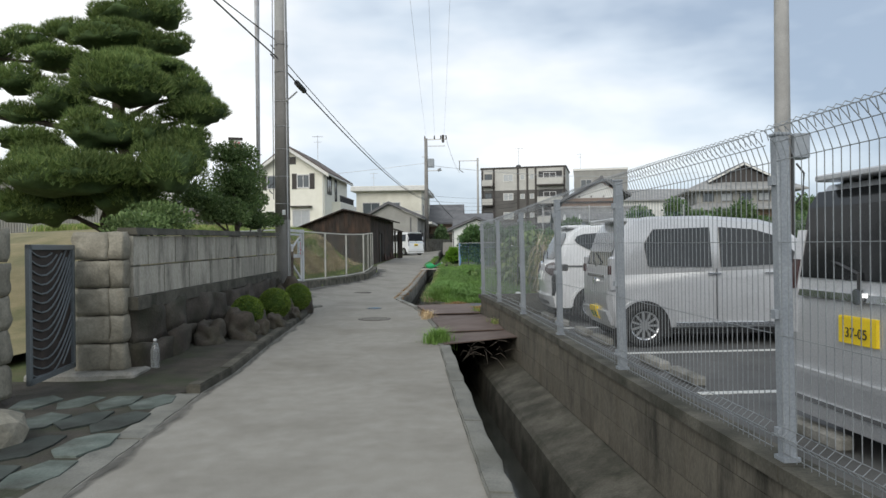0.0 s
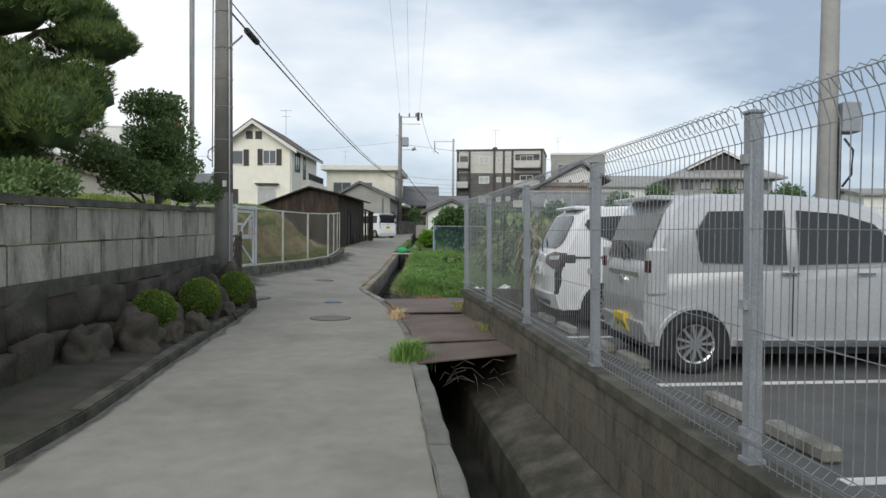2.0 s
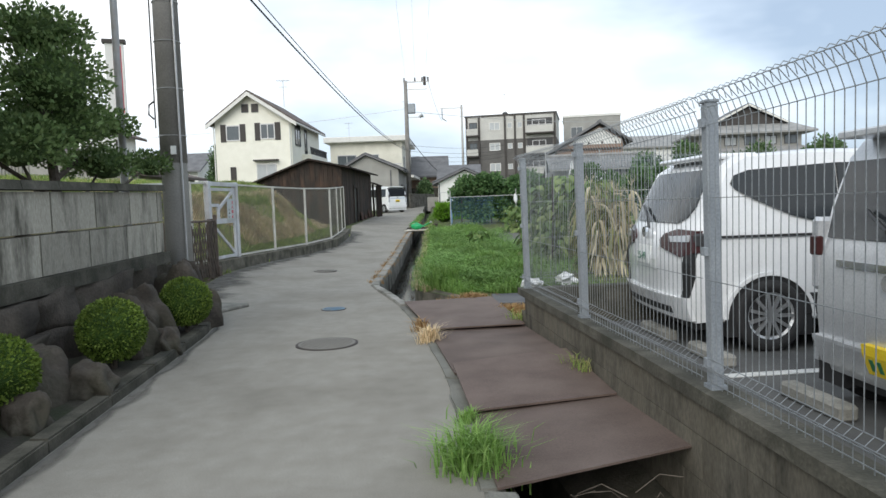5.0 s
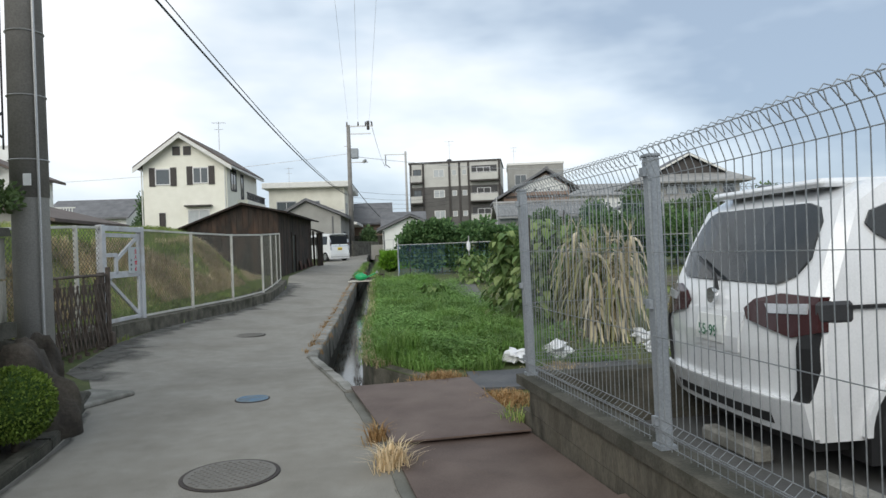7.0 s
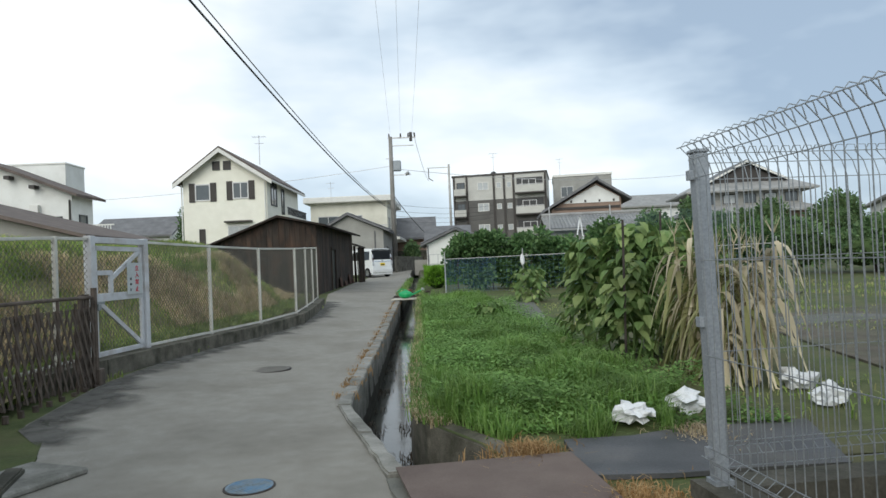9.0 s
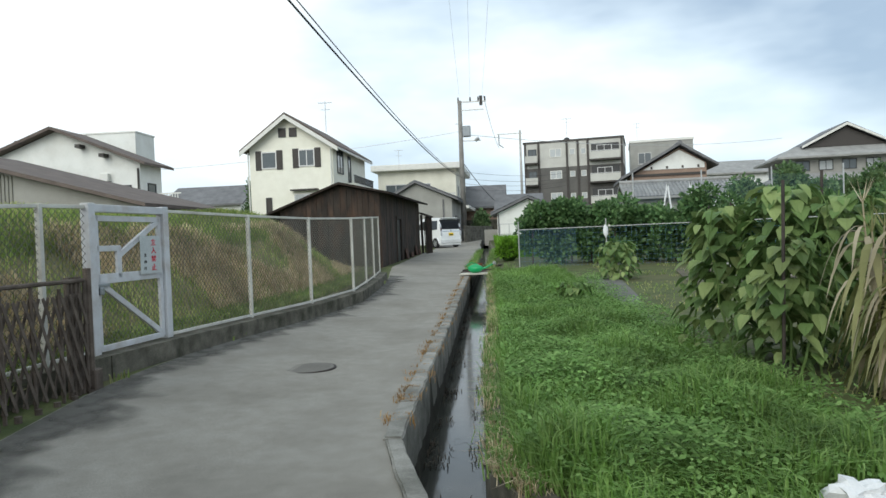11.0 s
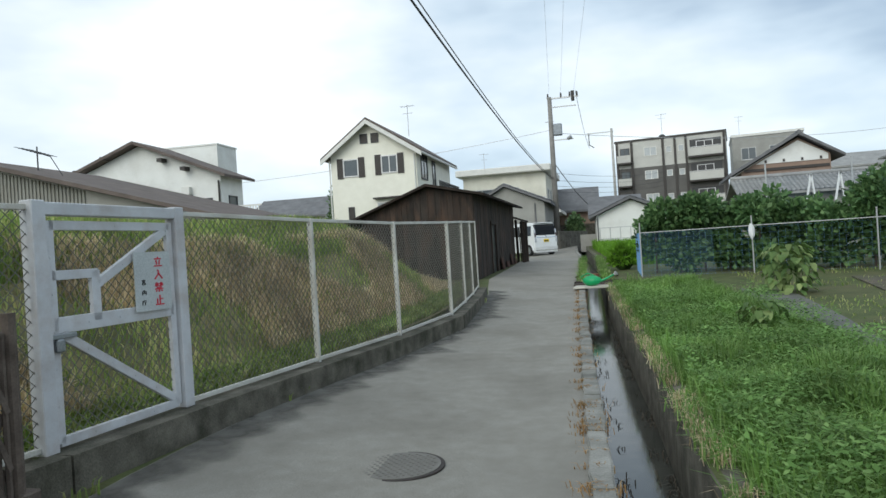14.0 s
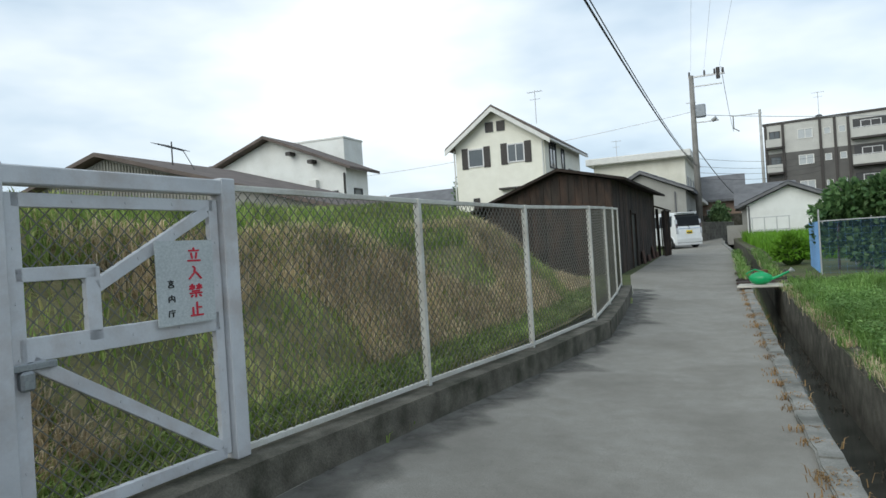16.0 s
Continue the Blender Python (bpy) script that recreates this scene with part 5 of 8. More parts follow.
box(bm, W + 0.66, W + 0.74, 3.0, 9.4, 4.85, 4.92)
part("railing", bm, M_FRAMEDARK, H, "dark balcony railing")
part("downpipe", tube(bmesh.new(), [(W - 0.12, -0.08, E - 0.3), (W - 0.12, -0.08, -0.5)], 0.05, 6), M_TRIMWHITE, H)
part("downpipe", tube(bmesh.new(), [(-0.08, -0.05, E - 0.3), (-0.08, -0.05, -0.5)], 0.05, 6), M_TRIMWHITE, H)
antenna(H, 4.3, 4.0, PK - 0.5, 2.2)

# flat-roofed cream building
H = thing("house", (-12.58, 75, 0.95), "cream rendered house with flat overhanging roof and balcony", "house")
part("wall", boxed(0, 8.3, 0, 11, -1, 6.5), M_CREAM2, H)
part("roof", boxed(-0.6, 8.9, -0.7, 11.6, 6.5, 7.05, None, 0.05), M_TRIMWHITE, H, "pale flat roof slab")
for x in (0.8, 3.4):
    window(H, front(x, 3.6), 2.2, 1.7, M_GLASS, M_ALU, True, 1)
part("balcony", boxed(0.3, 8.2, -1.0, 0, 2.3, 3.2), M_CREAM2, H)
bm = bmesh.new()
for i in range(20):
    box(bm, 5.9 + i * 0.12, 5.95 + i * 0.12, -1.02, -0.96, 3.2, 4.2)
box(bm, 5.8, 8.3, -1.03, -0.95, 4.2, 4.28)
part("railing", bm, M_ALU, H)
for y in (1.2, 4.2, 7.5):
    window(H, right_side(8.3, y, 3.6), 1.3, 1.5, M_GLASS, M_ALU, True, 1)
part("canopy", boxed(8.3, 9.6, -0.5, 11.5, 2.9, 3.15), M_TRIMWHITE, H)
antenna(H, 1.5, 4, 7.0, 2.0)
H.scale = (0.858, 1, 1)

# grey storehouse with tiled gable
H = thing("storehouse", (-9.0, 60.5, 0.65), "grey rendered storehouse with tiled gable roof beside the lane", "house")
part("wall", gable_wall(bmesh.new(), 4.5, 9, 3.35, 4.45, 2.0), M_GREYWALL, H)
part("roof", gable_roof(bmesh.new(), 4.5, 9, 3.4, 4.5, 2.0, 0.45, 0.35, 0.14), M_TILE, H, "grey tiled roof")
tile_rows(H, 4.5, 9, 3.4, 4.5, "y", 0.45, 0.35, M_TILE, 0.3, px=2.0)
window(H, right_side(4.5, 2.2, 1.2), 0.9, 1.0, M_GLASS, M_FRAMEDARK, True, 1)
window(H, right_side(4.5, 6.0, 1.0), 1.2, 1.3, M_GLASS, M_ALU, True, 1)
part("downpipe", tube(bmesh.new(), [(3.9, -0.05, 3.3), (3.9, -0.05, -0.5)], 0.05, 6), M_TILE, H)
part("hatch", boxed(4.5, 4.56, 4.2, 5.2, 0, 2.0), M_BROWN, H)

# dark timber shed by the lane
SH = thing("shed", (-8.0, 36.0, 0.35), "dark weathered timber shed with lean-to and sheet roof", "shed")
W, D, E = 3.45, 8.9, 2.12
ER, pk, pxx = 2.62, 2.92, 2.13
part("inner_wall", gable_wall(bmesh.new(), W - 0.06, D, E - 0.06, pk - 0.06, pxx, ez=(E - 0.06, ER - 0.06)), M_SHEDROOF, SH)
rngs = random.Random(7)
x = 0.0
while x < W - 0.02:
    w = rngs.uniform(0.16, 0.24)
    x1 = min(x + w, W)
    top = lambda q: E + (pk - E) * q / pxx if q < pxx else ER + (pk - ER) * (W - q) / (W - pxx)
    bm = bmesh.new()
    prism(bm, [(x + 0.004, -0.4), (x1 - 0.004, -0.4), (x1 - 0.004, top(x1) - 0.02), (x + 0.004, top(x) - 0.02)], "y", -0.03 - rngs.uniform(0, 0.012), 0.0)
    part("board", bm, M_SHEDWOOD, SH)
    x = x1
y = 0.0
while y < D - 0.02:
    w = rngs.uniform(0.16, 0.24)
    y1 = min(y + w, D)
    z0 = -0.4 if not (2.9 < y < 3.7) else 1.75
    part("board", boxed(W - 0.01, W + 0.02 + rngs.uniform(0, 0.012), y + 0.004, y1 - 0.004, z0, ER - 0.02), M_SHEDWOOD, SH)
    y = y1
# black slab in the door opening paints the unlit shed interior
part("doorway", boxed(W - 0.03, W + 0.0, 2.85, 3.8, -0.3, 1.8), M_BLACK, SH, "black panel painted as the unlit inside of the doorway")
bm = bmesh.new()
box(bm, W, W + 0.06, 2.78, 2.88, -0.3, 1.85)
box(bm, W, W + 0.06, 3.78, 3.88, -0.3, 1.85)
box(bm, W, W + 0.06, 2.78, 3.88, 1.78, 1.88)
part("door_frame", bm, M_SHEDWOOD, SH)
part("roof", gable_roof(bmesh.new(), W, D, E, pk, pxx, 0.4, 0.3, 0.07, ez=(E, ER)), M_SHEDROOF, SH, "dark sheet-metal roof")
bm = bmesh.new()
prism(bm, [(-3.0, 1.55), (0.05, 2.12), (0.05, 2.19), (-3.0, 1.62)], "y", 0.4, 5.5)
part("lean_to_roof", bm, M_SHEDROOF, SH)
for px_ in (-2.9, -2.0, -1.0):
    part("post", boxed(px_, px_ + 0.1, 0.5, 0.6, -0.5, 1.62 + (px_ + 3) * 0.18), M_SHEDWOOD, SH)
bm = bmesh.new()
prism(bm, [(W + 0.0, 2.15), (W + 0.45, 1.98), (W + 0.45, 2.04), (W + 0.0, 2.22)], "y", 8.6, 10.6)
part("porch_roof", bm, M_SHEDROOF, SH)
for yy, ww, lean in ((8.75, 0.07, 0.02), (9.1, 0.05, -0.03), (9.45, 0.08, 0.04), (9.75, 0.04, -0.05), (10.1, 0.06, 0.03), (10.4, 0.09, 0.0)):
    bm = bmesh.new()
    rail(bm, (W + 0.36, yy + lean, 0.0), (W + 0.36, yy, 2.0), ww, ww)
    part("post", bm, M_SHEDWOOD, SH)
for xx, ww, hh in ((0.03, 0.09, 2.1), (0.16, 0.035, 1.7), (0.22, 0.05, 2.0), (0.29, 0.03, 1.4)):
    bm = bmesh.new()
    rail(bm, (W + xx + 0.02, 9.6, -0.05), (W + xx, 9.5, hh), ww, ww)
    part("post", bm, M_SHEDWOOD, SH)
for zz in (0.75, 1.5):
    bm = bmesh.new()
    rail(bm, (W + 0.33, 8.7, zz), (W + 0.33, 10.45, zz + 0.06), 0.07, 0.03)
    part("crosspiece", bm, M_SHEDWOOD, SH)
# rusty sheets leaning on the lane side
for yy, ww, hh in ((4.4, 0.55, 0.62), (5.6, 0.7, 0.45), (7.0, 0.5, 0.7), (7.9, 0.6, 0.5)):
    bm = boxed(0, 0.02, 0, ww, -0.3, hh, pose(W + 0.16, yy, 0.0, 0, -9, 0))
    part("leaning_sheet", bm, M_SHEDRUST, SH, "rusty sheet leaning on the boards")

# small white gabled house behind the field
H = thing("house", (-1.3, 57.0, 0.6), "small white rendered house with dark tiled gable roof", "house")
part("wall", gable_wall(bmesh.new(), 3.9, 6, 2.1, 2.95), M_WHITEWALL, H)
part("roof", gable_roof(bmesh.new(), 3.9, 6, 2.15, 3.0, None, 0.4, 0.4, 0.14), M_TILE, H, "dark grey tiled roof")
tile_rows(H, 3.9, 6, 2.15, 3.0, "y", 0.4, 0.4, M_TILE)
part("downpipe", tube(bmesh.new(), [(0.08, -0.05, 2.05), (0.08, -0.05, -0.3)], 0.04, 6), M_TILE, H)

# galvanised railing in front of the small white house
RAILS = thing("railing", (-1.1, 55.5, rise(55.5)), "thin galvanised pipe railing before the white house", "railing")
for x in (0.0, 0.55, 1.1, 1.65):
    part("post", tube(bmesh.new(), [(x, 0, -0.1), (x, 0, 1.24)], 0.022, 6), M_ALU, RAILS)
for z in (0.62, 1.24):
    part("bar", tube(bmesh.new(), [(-0.05, 0, z), (1.7, 0, z)], 0.022, 6), M_ALU, RAILS)

# block wall where the lane bends away
EW = thing("block_wall", (-3.8, 62.0, rise(62)), "dark weathered concrete block wall at the end of the lane", "wall", turn=math.degrees(math.atan2(8.0, 1.6)))
for j in range(6):
    for i in range(20):
        x0 = i * 0.408 - (0.2 if j % 2 else 0.0)
        x0, x1 = max(0.0, x0), min(8.16, x0 + 0.4)
        z0 = -0.12 + j * 0.204 + 0.0
        part("block", boxed(x0, x1 - 0.008, -0.06, 0.06, z0, z0 + 0.197), M_BLOCKDARK, EW)
part("mortar", boxed(0.0, 8.15, -0.052, 0.052, -0.3, 1.09), M_CONC, EW)
part("coping", boxed(-0.02, 8.18, -0.075, 0.075, 1.105, 1.16, None, 0.01), M_BLOCKDARK, EW)

# four-storey apartment block
AP = thing("apartment_building", (0.95, 98.2, 1.6), "four-storey apartment block, pale top floor and dark brown below, with balconies", "building", turn=-10)
AW, AD, AH = 10.0, 9.0, 11.6
part("wall", boxed(0, AW, 0, AD, -1, 8.3), M_APT_DARK, AP, "dark brown tiled lower floors")
part("upper_wall", boxed(-0.01, AW + 0.01, -0.01, AD, 8.3, AH), M_APT_LIGHT, AP, "pale tiled top floor")
part("parapet", boxed(-0.1, AW + 0.1, -0.1, AD + 0.1, AH, AH + 0.25), M_BROWN, AP)
for x in (0.1, 1.5, 4.4, 5.5, 6.5, AW - 0.15):
    part("pilaster", boxed(x - 0.09, x + 0.12, -0.16, 0, -1, AH), M_BROWN, AP)
for fl in range(4):
    z = 0.6 + fl * 2.9
    window(AP, front(2.65, z + 0.35), 1.2, 1.1, M_GLASSPALE, M_TRIMWHITE, False, 1)
    for x in (4.68, 5.8):
        window(AP, front(x, z + 0.55), 0.52, 0.75, M_GLASSPALE, M_TRIMWHITE, False, 0)
    # no recess is cut; a dark panel paints its shade on the wall
    part("balcony_shade_panel", boxed(6.85, 9.6, -0.03, 0.0, z - 0.3, z + 1.75), M_FRAMEDARK, AP, "flat dark panel painted as the shade behind the balcony")
    bal = new("balcony")
    bal.parent = AP
    part("balcony_slab", boxed(6.7, 9.75, -1.0, 0, z - 0.5, z - 0.3), M_BROWN, bal)
    part("balcony_front", boxed(6.75, 9.7, -1.0, -0.94, z - 0.3, z + 0.65), M_APT_LIGHT, bal)
    bm = bmesh.new()
    box(bm, 6.75, 9.7, -1.01, -0.93, z + 0.7, z + 0.76)
    for i in range(12):
        box(bm, 6.85 + i * 0.24, 6.89 + i * 0.24, -0.99, -0.95, z + 0.6, z + 0.7)
    part("balcony_rail", bm, M_ALU, bal)
    window(AP, front(7.4, z - 0.25), 1.5, 1.8, M_GLASSPALE, M_ALU, False, 1)
    bal = new("balcony")
    bal.parent = AP
    part("balcony_slab", boxed(0.2, 1.45, -0.9, 0, z - 0.5, z - 0.3), M_BROWN, bal)
    part("balcony_front", boxed(0.2, 1.45, -0.9, -0.84, z - 0.3, z + 0.6), M_APT_LIGHT, bal)
    window(AP, front(0.4, z - 0.25), 0.9, 1.8, M_GLASS, M_FRAMEDARK, False, 1)
    window(AP, left_side(7.0, z + 0.2), 1.2, 1.2, M_GLASS, M_FRAMEDARK, False, 1)
AP.scale = (1.175, 1, 0.915)
antenna(AP, 4.2, 3, AH + 0.2, 3.4)
part("dish", tube(bmesh.new(), [(4.2, 2.9, AH + 0.5), (4.2, 2.6, AH + 0.7)], 0.35, 10, 0.3), M_FRAMEDARK, AP)

# pale block behind the old house
H = thing("apartment_building", (15.2, 108, 1.7), "pale grey rendered block with roof rail behind the tiled house", "building", turn=-8)
part("wall", boxed(0, 8, 0, 9, -1, 11.2), M_GREYWALL, H)
part("parapet", boxed(-0.1, 8.1, -0.1, 9.1, 11.2, 11.5), M_TRIMWHITE, H)
for x in (1.0, 4.2):
    window(H, front(x, 8.3), 1.7, 1.5, M_GLASS, M_ALU, True, 1)
    window(H, front(x, 5.3), 1.7, 1.5, M_GLASS, M_ALU, True, 1)
antenna(H, 1.0, 2, 11.5, 2.6)

# traditional tiled house with low wing
H = thing("traditional_house", (9.15, 70.5, 0.48), "old Japanese house, white gable plaster over dark boards, grey tiled roof", "house", turn=-4)
part("wall", gable_wall(bmesh.new(), 5.9, 8, 5.2, 7.3, 3.85, ez=(5.15, 6.0)), M_BRICKTONE, H, "weathered brown boards")
bm = bmesh.new()
prism(bm, [(1.0, 5.6), (5.75, 5.6), (5.75, 6.0), (3.85, 7.1), (1.6, 5.95)], "y", -0.06, 0.0)
part("gable_plaster", bm, M_WHITEWALL, H, "white plaster gable")
part("roof", gable_roof(bmesh.new(), 5.9, 8, 5.3, 7.45, 3.85, 0.8, 0.7, 0.2, ez=(5.3, 6.16)), M_TILE, H, "grey tiled roof")
tile_rows(H, 5.9, 8, 5.3, 7.45, "y", 0.8, 0.7, M_TILE, 0.3, side=(0,), px=3.85)
part("beam", boxed(0.2, 5.8, -0.12, -0.02, 5.1, 5.28), M_BROWN, H)
for i in range(4):
    part("gable_vent", boxed(1.6 + i * 1.2, 1.75 + i * 1.2, -0.1, -0.06, 5.65, 5.85), M_BROWN, H)
part("ridge", tube(bmesh.new(), [(3.85, -0.75, 7.62), (3.85, 8.7, 7.62)], 0.16, 8), M_TILE, H)
H = thing("tiled_wing", (7.7, 63.6, 0.5), "low wing with pale corrugated tile roof and blue-grey wall", "house", turn=-2)
part("wall", boxed(0.2, 9.2, 0.7, 6.2, -1, 3.1), M_GREYWALL, H)
bm = bmesh.new()
prism(bm, [(0, 3.0), (3.1, 4.15), (6.2, 3.0), (6.2, 3.15), (3.1, 4.3), (0, 3.15)], "x", -0.1, 9.6)
part("roof", bm, M_TILE2, H, "pale weathered tile roof")
tile_rows(H, 9.5, 6.2, 3.0, 4.15, "x", 0.0, 0.1, M_TILE2, 0.3, side=(0,))
part("ridge", tube(bmesh.new(), [(-0.1, 3.1, 4.42), (9.6, 3.1, 4.42)], 0.14, 8), M_TILE2, H)
for x in (1.0, 4.6, 6.6):
    window(H, pose(x, 0.7, 1.0), 1.2, 1.2, M_GLASSPALE, M_ALU, True, 1)
H.scale = (0.91, 1, 1)
part("door", boxed(5.9, 6.6, 0.62, 0.7, -0.5, 2.2), M_BRICKTONE, H)

# large hip-and-gable house
H = thing("traditional_house", (25.2, 84, 0.75), "large old Japanese house with two-tier grey tiled roofs", "house", turn=-6)
part("wall", boxed(1.2, 12.8, 1, 10, -1, 5.0), M_BRICKTONE, H)
part("upper_wall", boxed(1.6, 12.4, 1.4, 9.6, 5.0, 7.2), M_GREYWALL, H, "plaster upper wall")
bm = bmesh.new()
def hip(bm, x0, x1, y0, y1, z0, z1, ins, flat=0.0):
    lo = [bm.verts.new(p) for p in ((x0, y0, z0), (x1, y0, z0), (x1, y1, z0), (x0, y1, z0))]
    lu = [bm.verts.new(v.co + Vector((0, 0, 0.18))) for v in lo]
    hi = [bm.verts.new(p) for p in ((x0 + ins, y0 + ins, z1), (x1 - ins, y0 + ins, z1), (x1 - ins, y1 - ins, z1), (x0 + ins, y1 - ins, z1))]
    bm.faces.new(lo[::-1]); bm.faces.new(hi)
    for k in range(4):
        bm.faces.new((lo[k], lo[(k + 1) % 4], lu[(k + 1) % 4], lu[k]))
        bm.faces.new((lu[k], lu[(k + 1) % 4], hi[(k + 1) % 4], hi[k]))
hip(bm, 0, 14, -0.5, 11.5, 4.6, 5.5, 1.7)
part("lower_roof", bm, M_TILE2, H, "pale grey tiled lower roof")
bm = bmesh.new()
hip(bm, 0.3, 13.7, 0.2, 10.8, 6.9, 8.2, 2.2)
part("upper_roof", bm, M_TILE2, H, "grey tiled upper roof")
bm = bmesh.new()
prism(bm, [(2.9, 8.0), (7, 10.1), (11.1, 8.0), (11.1, 8.25), (7, 10.4), (2.9, 8.25)], "y", 1.6, 9.4)
part("gable_roof", bm, M_TILE, H)
bm = bmesh.new()
prism(bm, [(3.4, 8.05), (7, 9.95), (10.6, 8.05)], "y", 2.0, 9.0)
part("gable_wall", bm, M_BROWN, H)
bm = bmesh.new()
prism(bm, [(2.9, 7.98), (7, 10.05), (11.1, 7.98), (11.1, 8.2), (7, 10.3), (2.9, 8.2)], "y", 1.45, 1.6)
part("bargeboard", bm, M_TRIMWHITE, H, "white plastered gable edge")
for i in range(5):
    window(H, pose(2.2 + i * 2.1, 1.4, 5.7), 1.3, 1.0, M_GLASSPALE if i % 2 else M_GLASS, M_FRAMEDARK, False, 1)

# white-walled house beyond the bank, with a tall panel behind
H = thing("house", (-33.7, 50.5, 1.15), "white rendered house with shallow dark gable roof and wall heater", "house", turn=3)
part("wall", gable_wall(bmesh.new(), 12.0, 2.6, 5.0, 7.25, 7.0, ez=(4.6, 5.2)), M_WHITEWALL, H)
part("roof", gable_roof(bmesh.new(), 12.0, 2.6, 5.0, 7.3, 7.0, 0.55, 0.6, 0.16, ez=(4.65, 5.25)), M_SLATE, H, "dark shallow roof")
window(H, front(8.7, 3.35), 1.55, 0.85, M_GLASS, M_FRAMEDARK, True, 1)
window(H, front(10.6, 3.2), 0.85, 0.75, M_GLASS, M_FRAMEDARK, True, 0)
part("wall_unit", boxed(9.7, 10.2, -0.3, 0, 4.2, 4.65, None, 0.02), M_TRIMWHITE, H)
part("downpipe", tube(bmesh.new(), [(11.9, -0.08, 4.9), (11.9, -0.08, 0.5)], 0.06, 6), M_BROWN, H)
window(H, right_side(12.0, 0.8, 2.2), 1.0, 1.9, M_GLASS, M_FRAMEDARK, False, 0)
for x in (1.5, 3.2, 5.0, 8.6, 10.0):
    part("purlin_end", boxed(x - 0.15, x + 0.15, -0.55, 0, 4.75 + (x * 0.36 if x < 7 else (12 - x) * 0.42), 4.95 + (x * 0.36 if x < 7 else (12 - x) * 0.42)), M_BROWN, H)
bm = bmesh.new()
for i in range(14):
    box(bm, 12.2 + i * 0.16, 12.25 + i * 0.16, -0.3, -0.26, 2.0, 3.3)
box(bm, 12.1, 14.5, -0.32, -0.24, 3.3, 3.38)
box(bm, 12.1, 14.5, -0.4, 3.0, 1.8, 2.0)
part("balcony_rail", bm, M_TRIMWHITE, H)
part("air_conditioner", boxed(12.3, 13.0, 0.0, 0.3, 2.0, 2.6, None, 0.02), M_TRIMWHITE, H)
H = thing("billboard_block", (-31.9, 56.0, 0.85), "plain white rendered upper block with pale edge", "building", turn=2)
part("wall", boxed(0, 7.0, 0, 2.5, -1, 8.2), M_WHITEWALL, H)
part("coping", boxed(-0.05, 7.05, -0.05, 2.55, 8.2, 8.3), M_TRIMWHITE, H)

# corrugated workshop
H = thing("workshop", (-30.6, 37.0, 0.0), "low workshop of grey corrugated sheet and stained render", "shed", turn=2)
bm = bmesh.new()
prism(bm, [(0, -1), (16.6, -1), (16.6, 3.0), (6.5, 5.75), (0, 4.0)], "y", 0, 7)
part("wall", bm, M_GREYWALL, H)
bm = bmesh.new()
for i in range(76):
    x = i * 0.155
    t = 5.68 - abs(x - 6.5) * 0.27
    tube(bm, [(x, -0.02, -0.8), (x, -0.02, t)], 0.05, 5)
part("corrugated_cladding", bm, M_CORRUG, H, "grey corrugated sheet cladding")
bm = bmesh.new()
prism(bm, [(-0.6, 3.85), (6.5, 5.8), (17.1, 2.92), (17.1, 3.06), (6.5, 5.96), (-0.6, 3.99)], "y", -0.5, 7.5)
part("roof", bm, M_SLATE, H, "brown rusty sheet roof")
for x in (12.6, 14.4):
    window(H, pose(x, 0, 2.0), 1.1, 0.55, M_GLASS, M_FRAMEDARK, False, 1)
bm = bmesh.new()
tube(bm, [(8.0, 2, 5.3), (8.0, 2, 6.5)], 0.03, 5)
tube(bm, [(7.3, 2, 6.5), (8.6, 2, 6.05)], 0.02, 4)
for i in range(7):
    tube(bm, [(7.4 + i * 0.18, 1.5, 6.47 - i * 0.06), (7.4 + i * 0.18, 2.5, 6.47 - i * 0.06)], 0.012, 4)
tube(bm, [(8.6, 2, 6.05), (9.2, 2, 5.1)], 0.02, 4)
part("antenna", bm, M_FRAMEDARK, H, "tilted television aerial")

# low houses in the distance
def far_house(x, y, w, d, e, p, wall, roof, label, turn=0, along="x"):
    ob = thing("house", (x, y, rise(y)), label, "house", turn=turn)
    part("wall", gable_wall(bmesh.new(), w, d, e, p, along=along), wall, ob)
    part("roof", gable_roof(bmesh.new(), w, d, e + 0.05, p + 0.1, None, 0.6, 0.5, 0.2, along), roof, ob)
    for i in range(int(w / 3)):
        window(ob, front(0.8 + i * 3, 0.9), 1.4, 1.1, M_GLASS, M_ALU, True, 1)
    return ob


far_house(-38.0, 84, 8.5, 8, 4.4, 6.3, M_WHITEWALL, M_TILE, "pale single-storey house with grey tiled roof")
far_house(-26.0, 96, 12, 8, 3.6, 5.4, M_CREAM2, M_TILE2, "cream house with grey roof in the distance")
far_house(-5.3, 84, 3.6, 6, 3.0, 4.9, M_BRICKTONE, M_TILE, "brown-walled house with dark tiled roof", along="x")
far_house(-1.6, 74, 3.4, 6, 2.1, 3.5, M_GREYWALL, M_TILE, "old house with dark grey tiled roof")
far_house(-9.5, 110, 12, 9, 2.6, 4.2, M_WHITEWALL, M_TILE, "distant white house with grey tiled roof")
far_house(20.0, 104, 12, 9, 6.4, 8.0, M_WHITEWALL, M_TILE2, "distant pale building with grey roof")
far_house(40, 70, 14, 9, 4.0, 4.6, M_WHITEWALL, M_TILE2, "white house with pale roof beyond the fields", turn=-10)
far_house(36, 52, 16, 9, 3.0, 3.5, M_WHITEWALL, M_TILE2, "long white building beyond the parking lot", turn=-15)
far_house(58, 66, 18, 10, 5.5, 7.5, M_GREYWALL, M_TILE, "grey tiled house in the distance", turn=-20)
far_house(-62, 70, 16, 10, 6.0, 8.5, M_WHITEWALL, M_TILE, "distant white house with tiled roof")
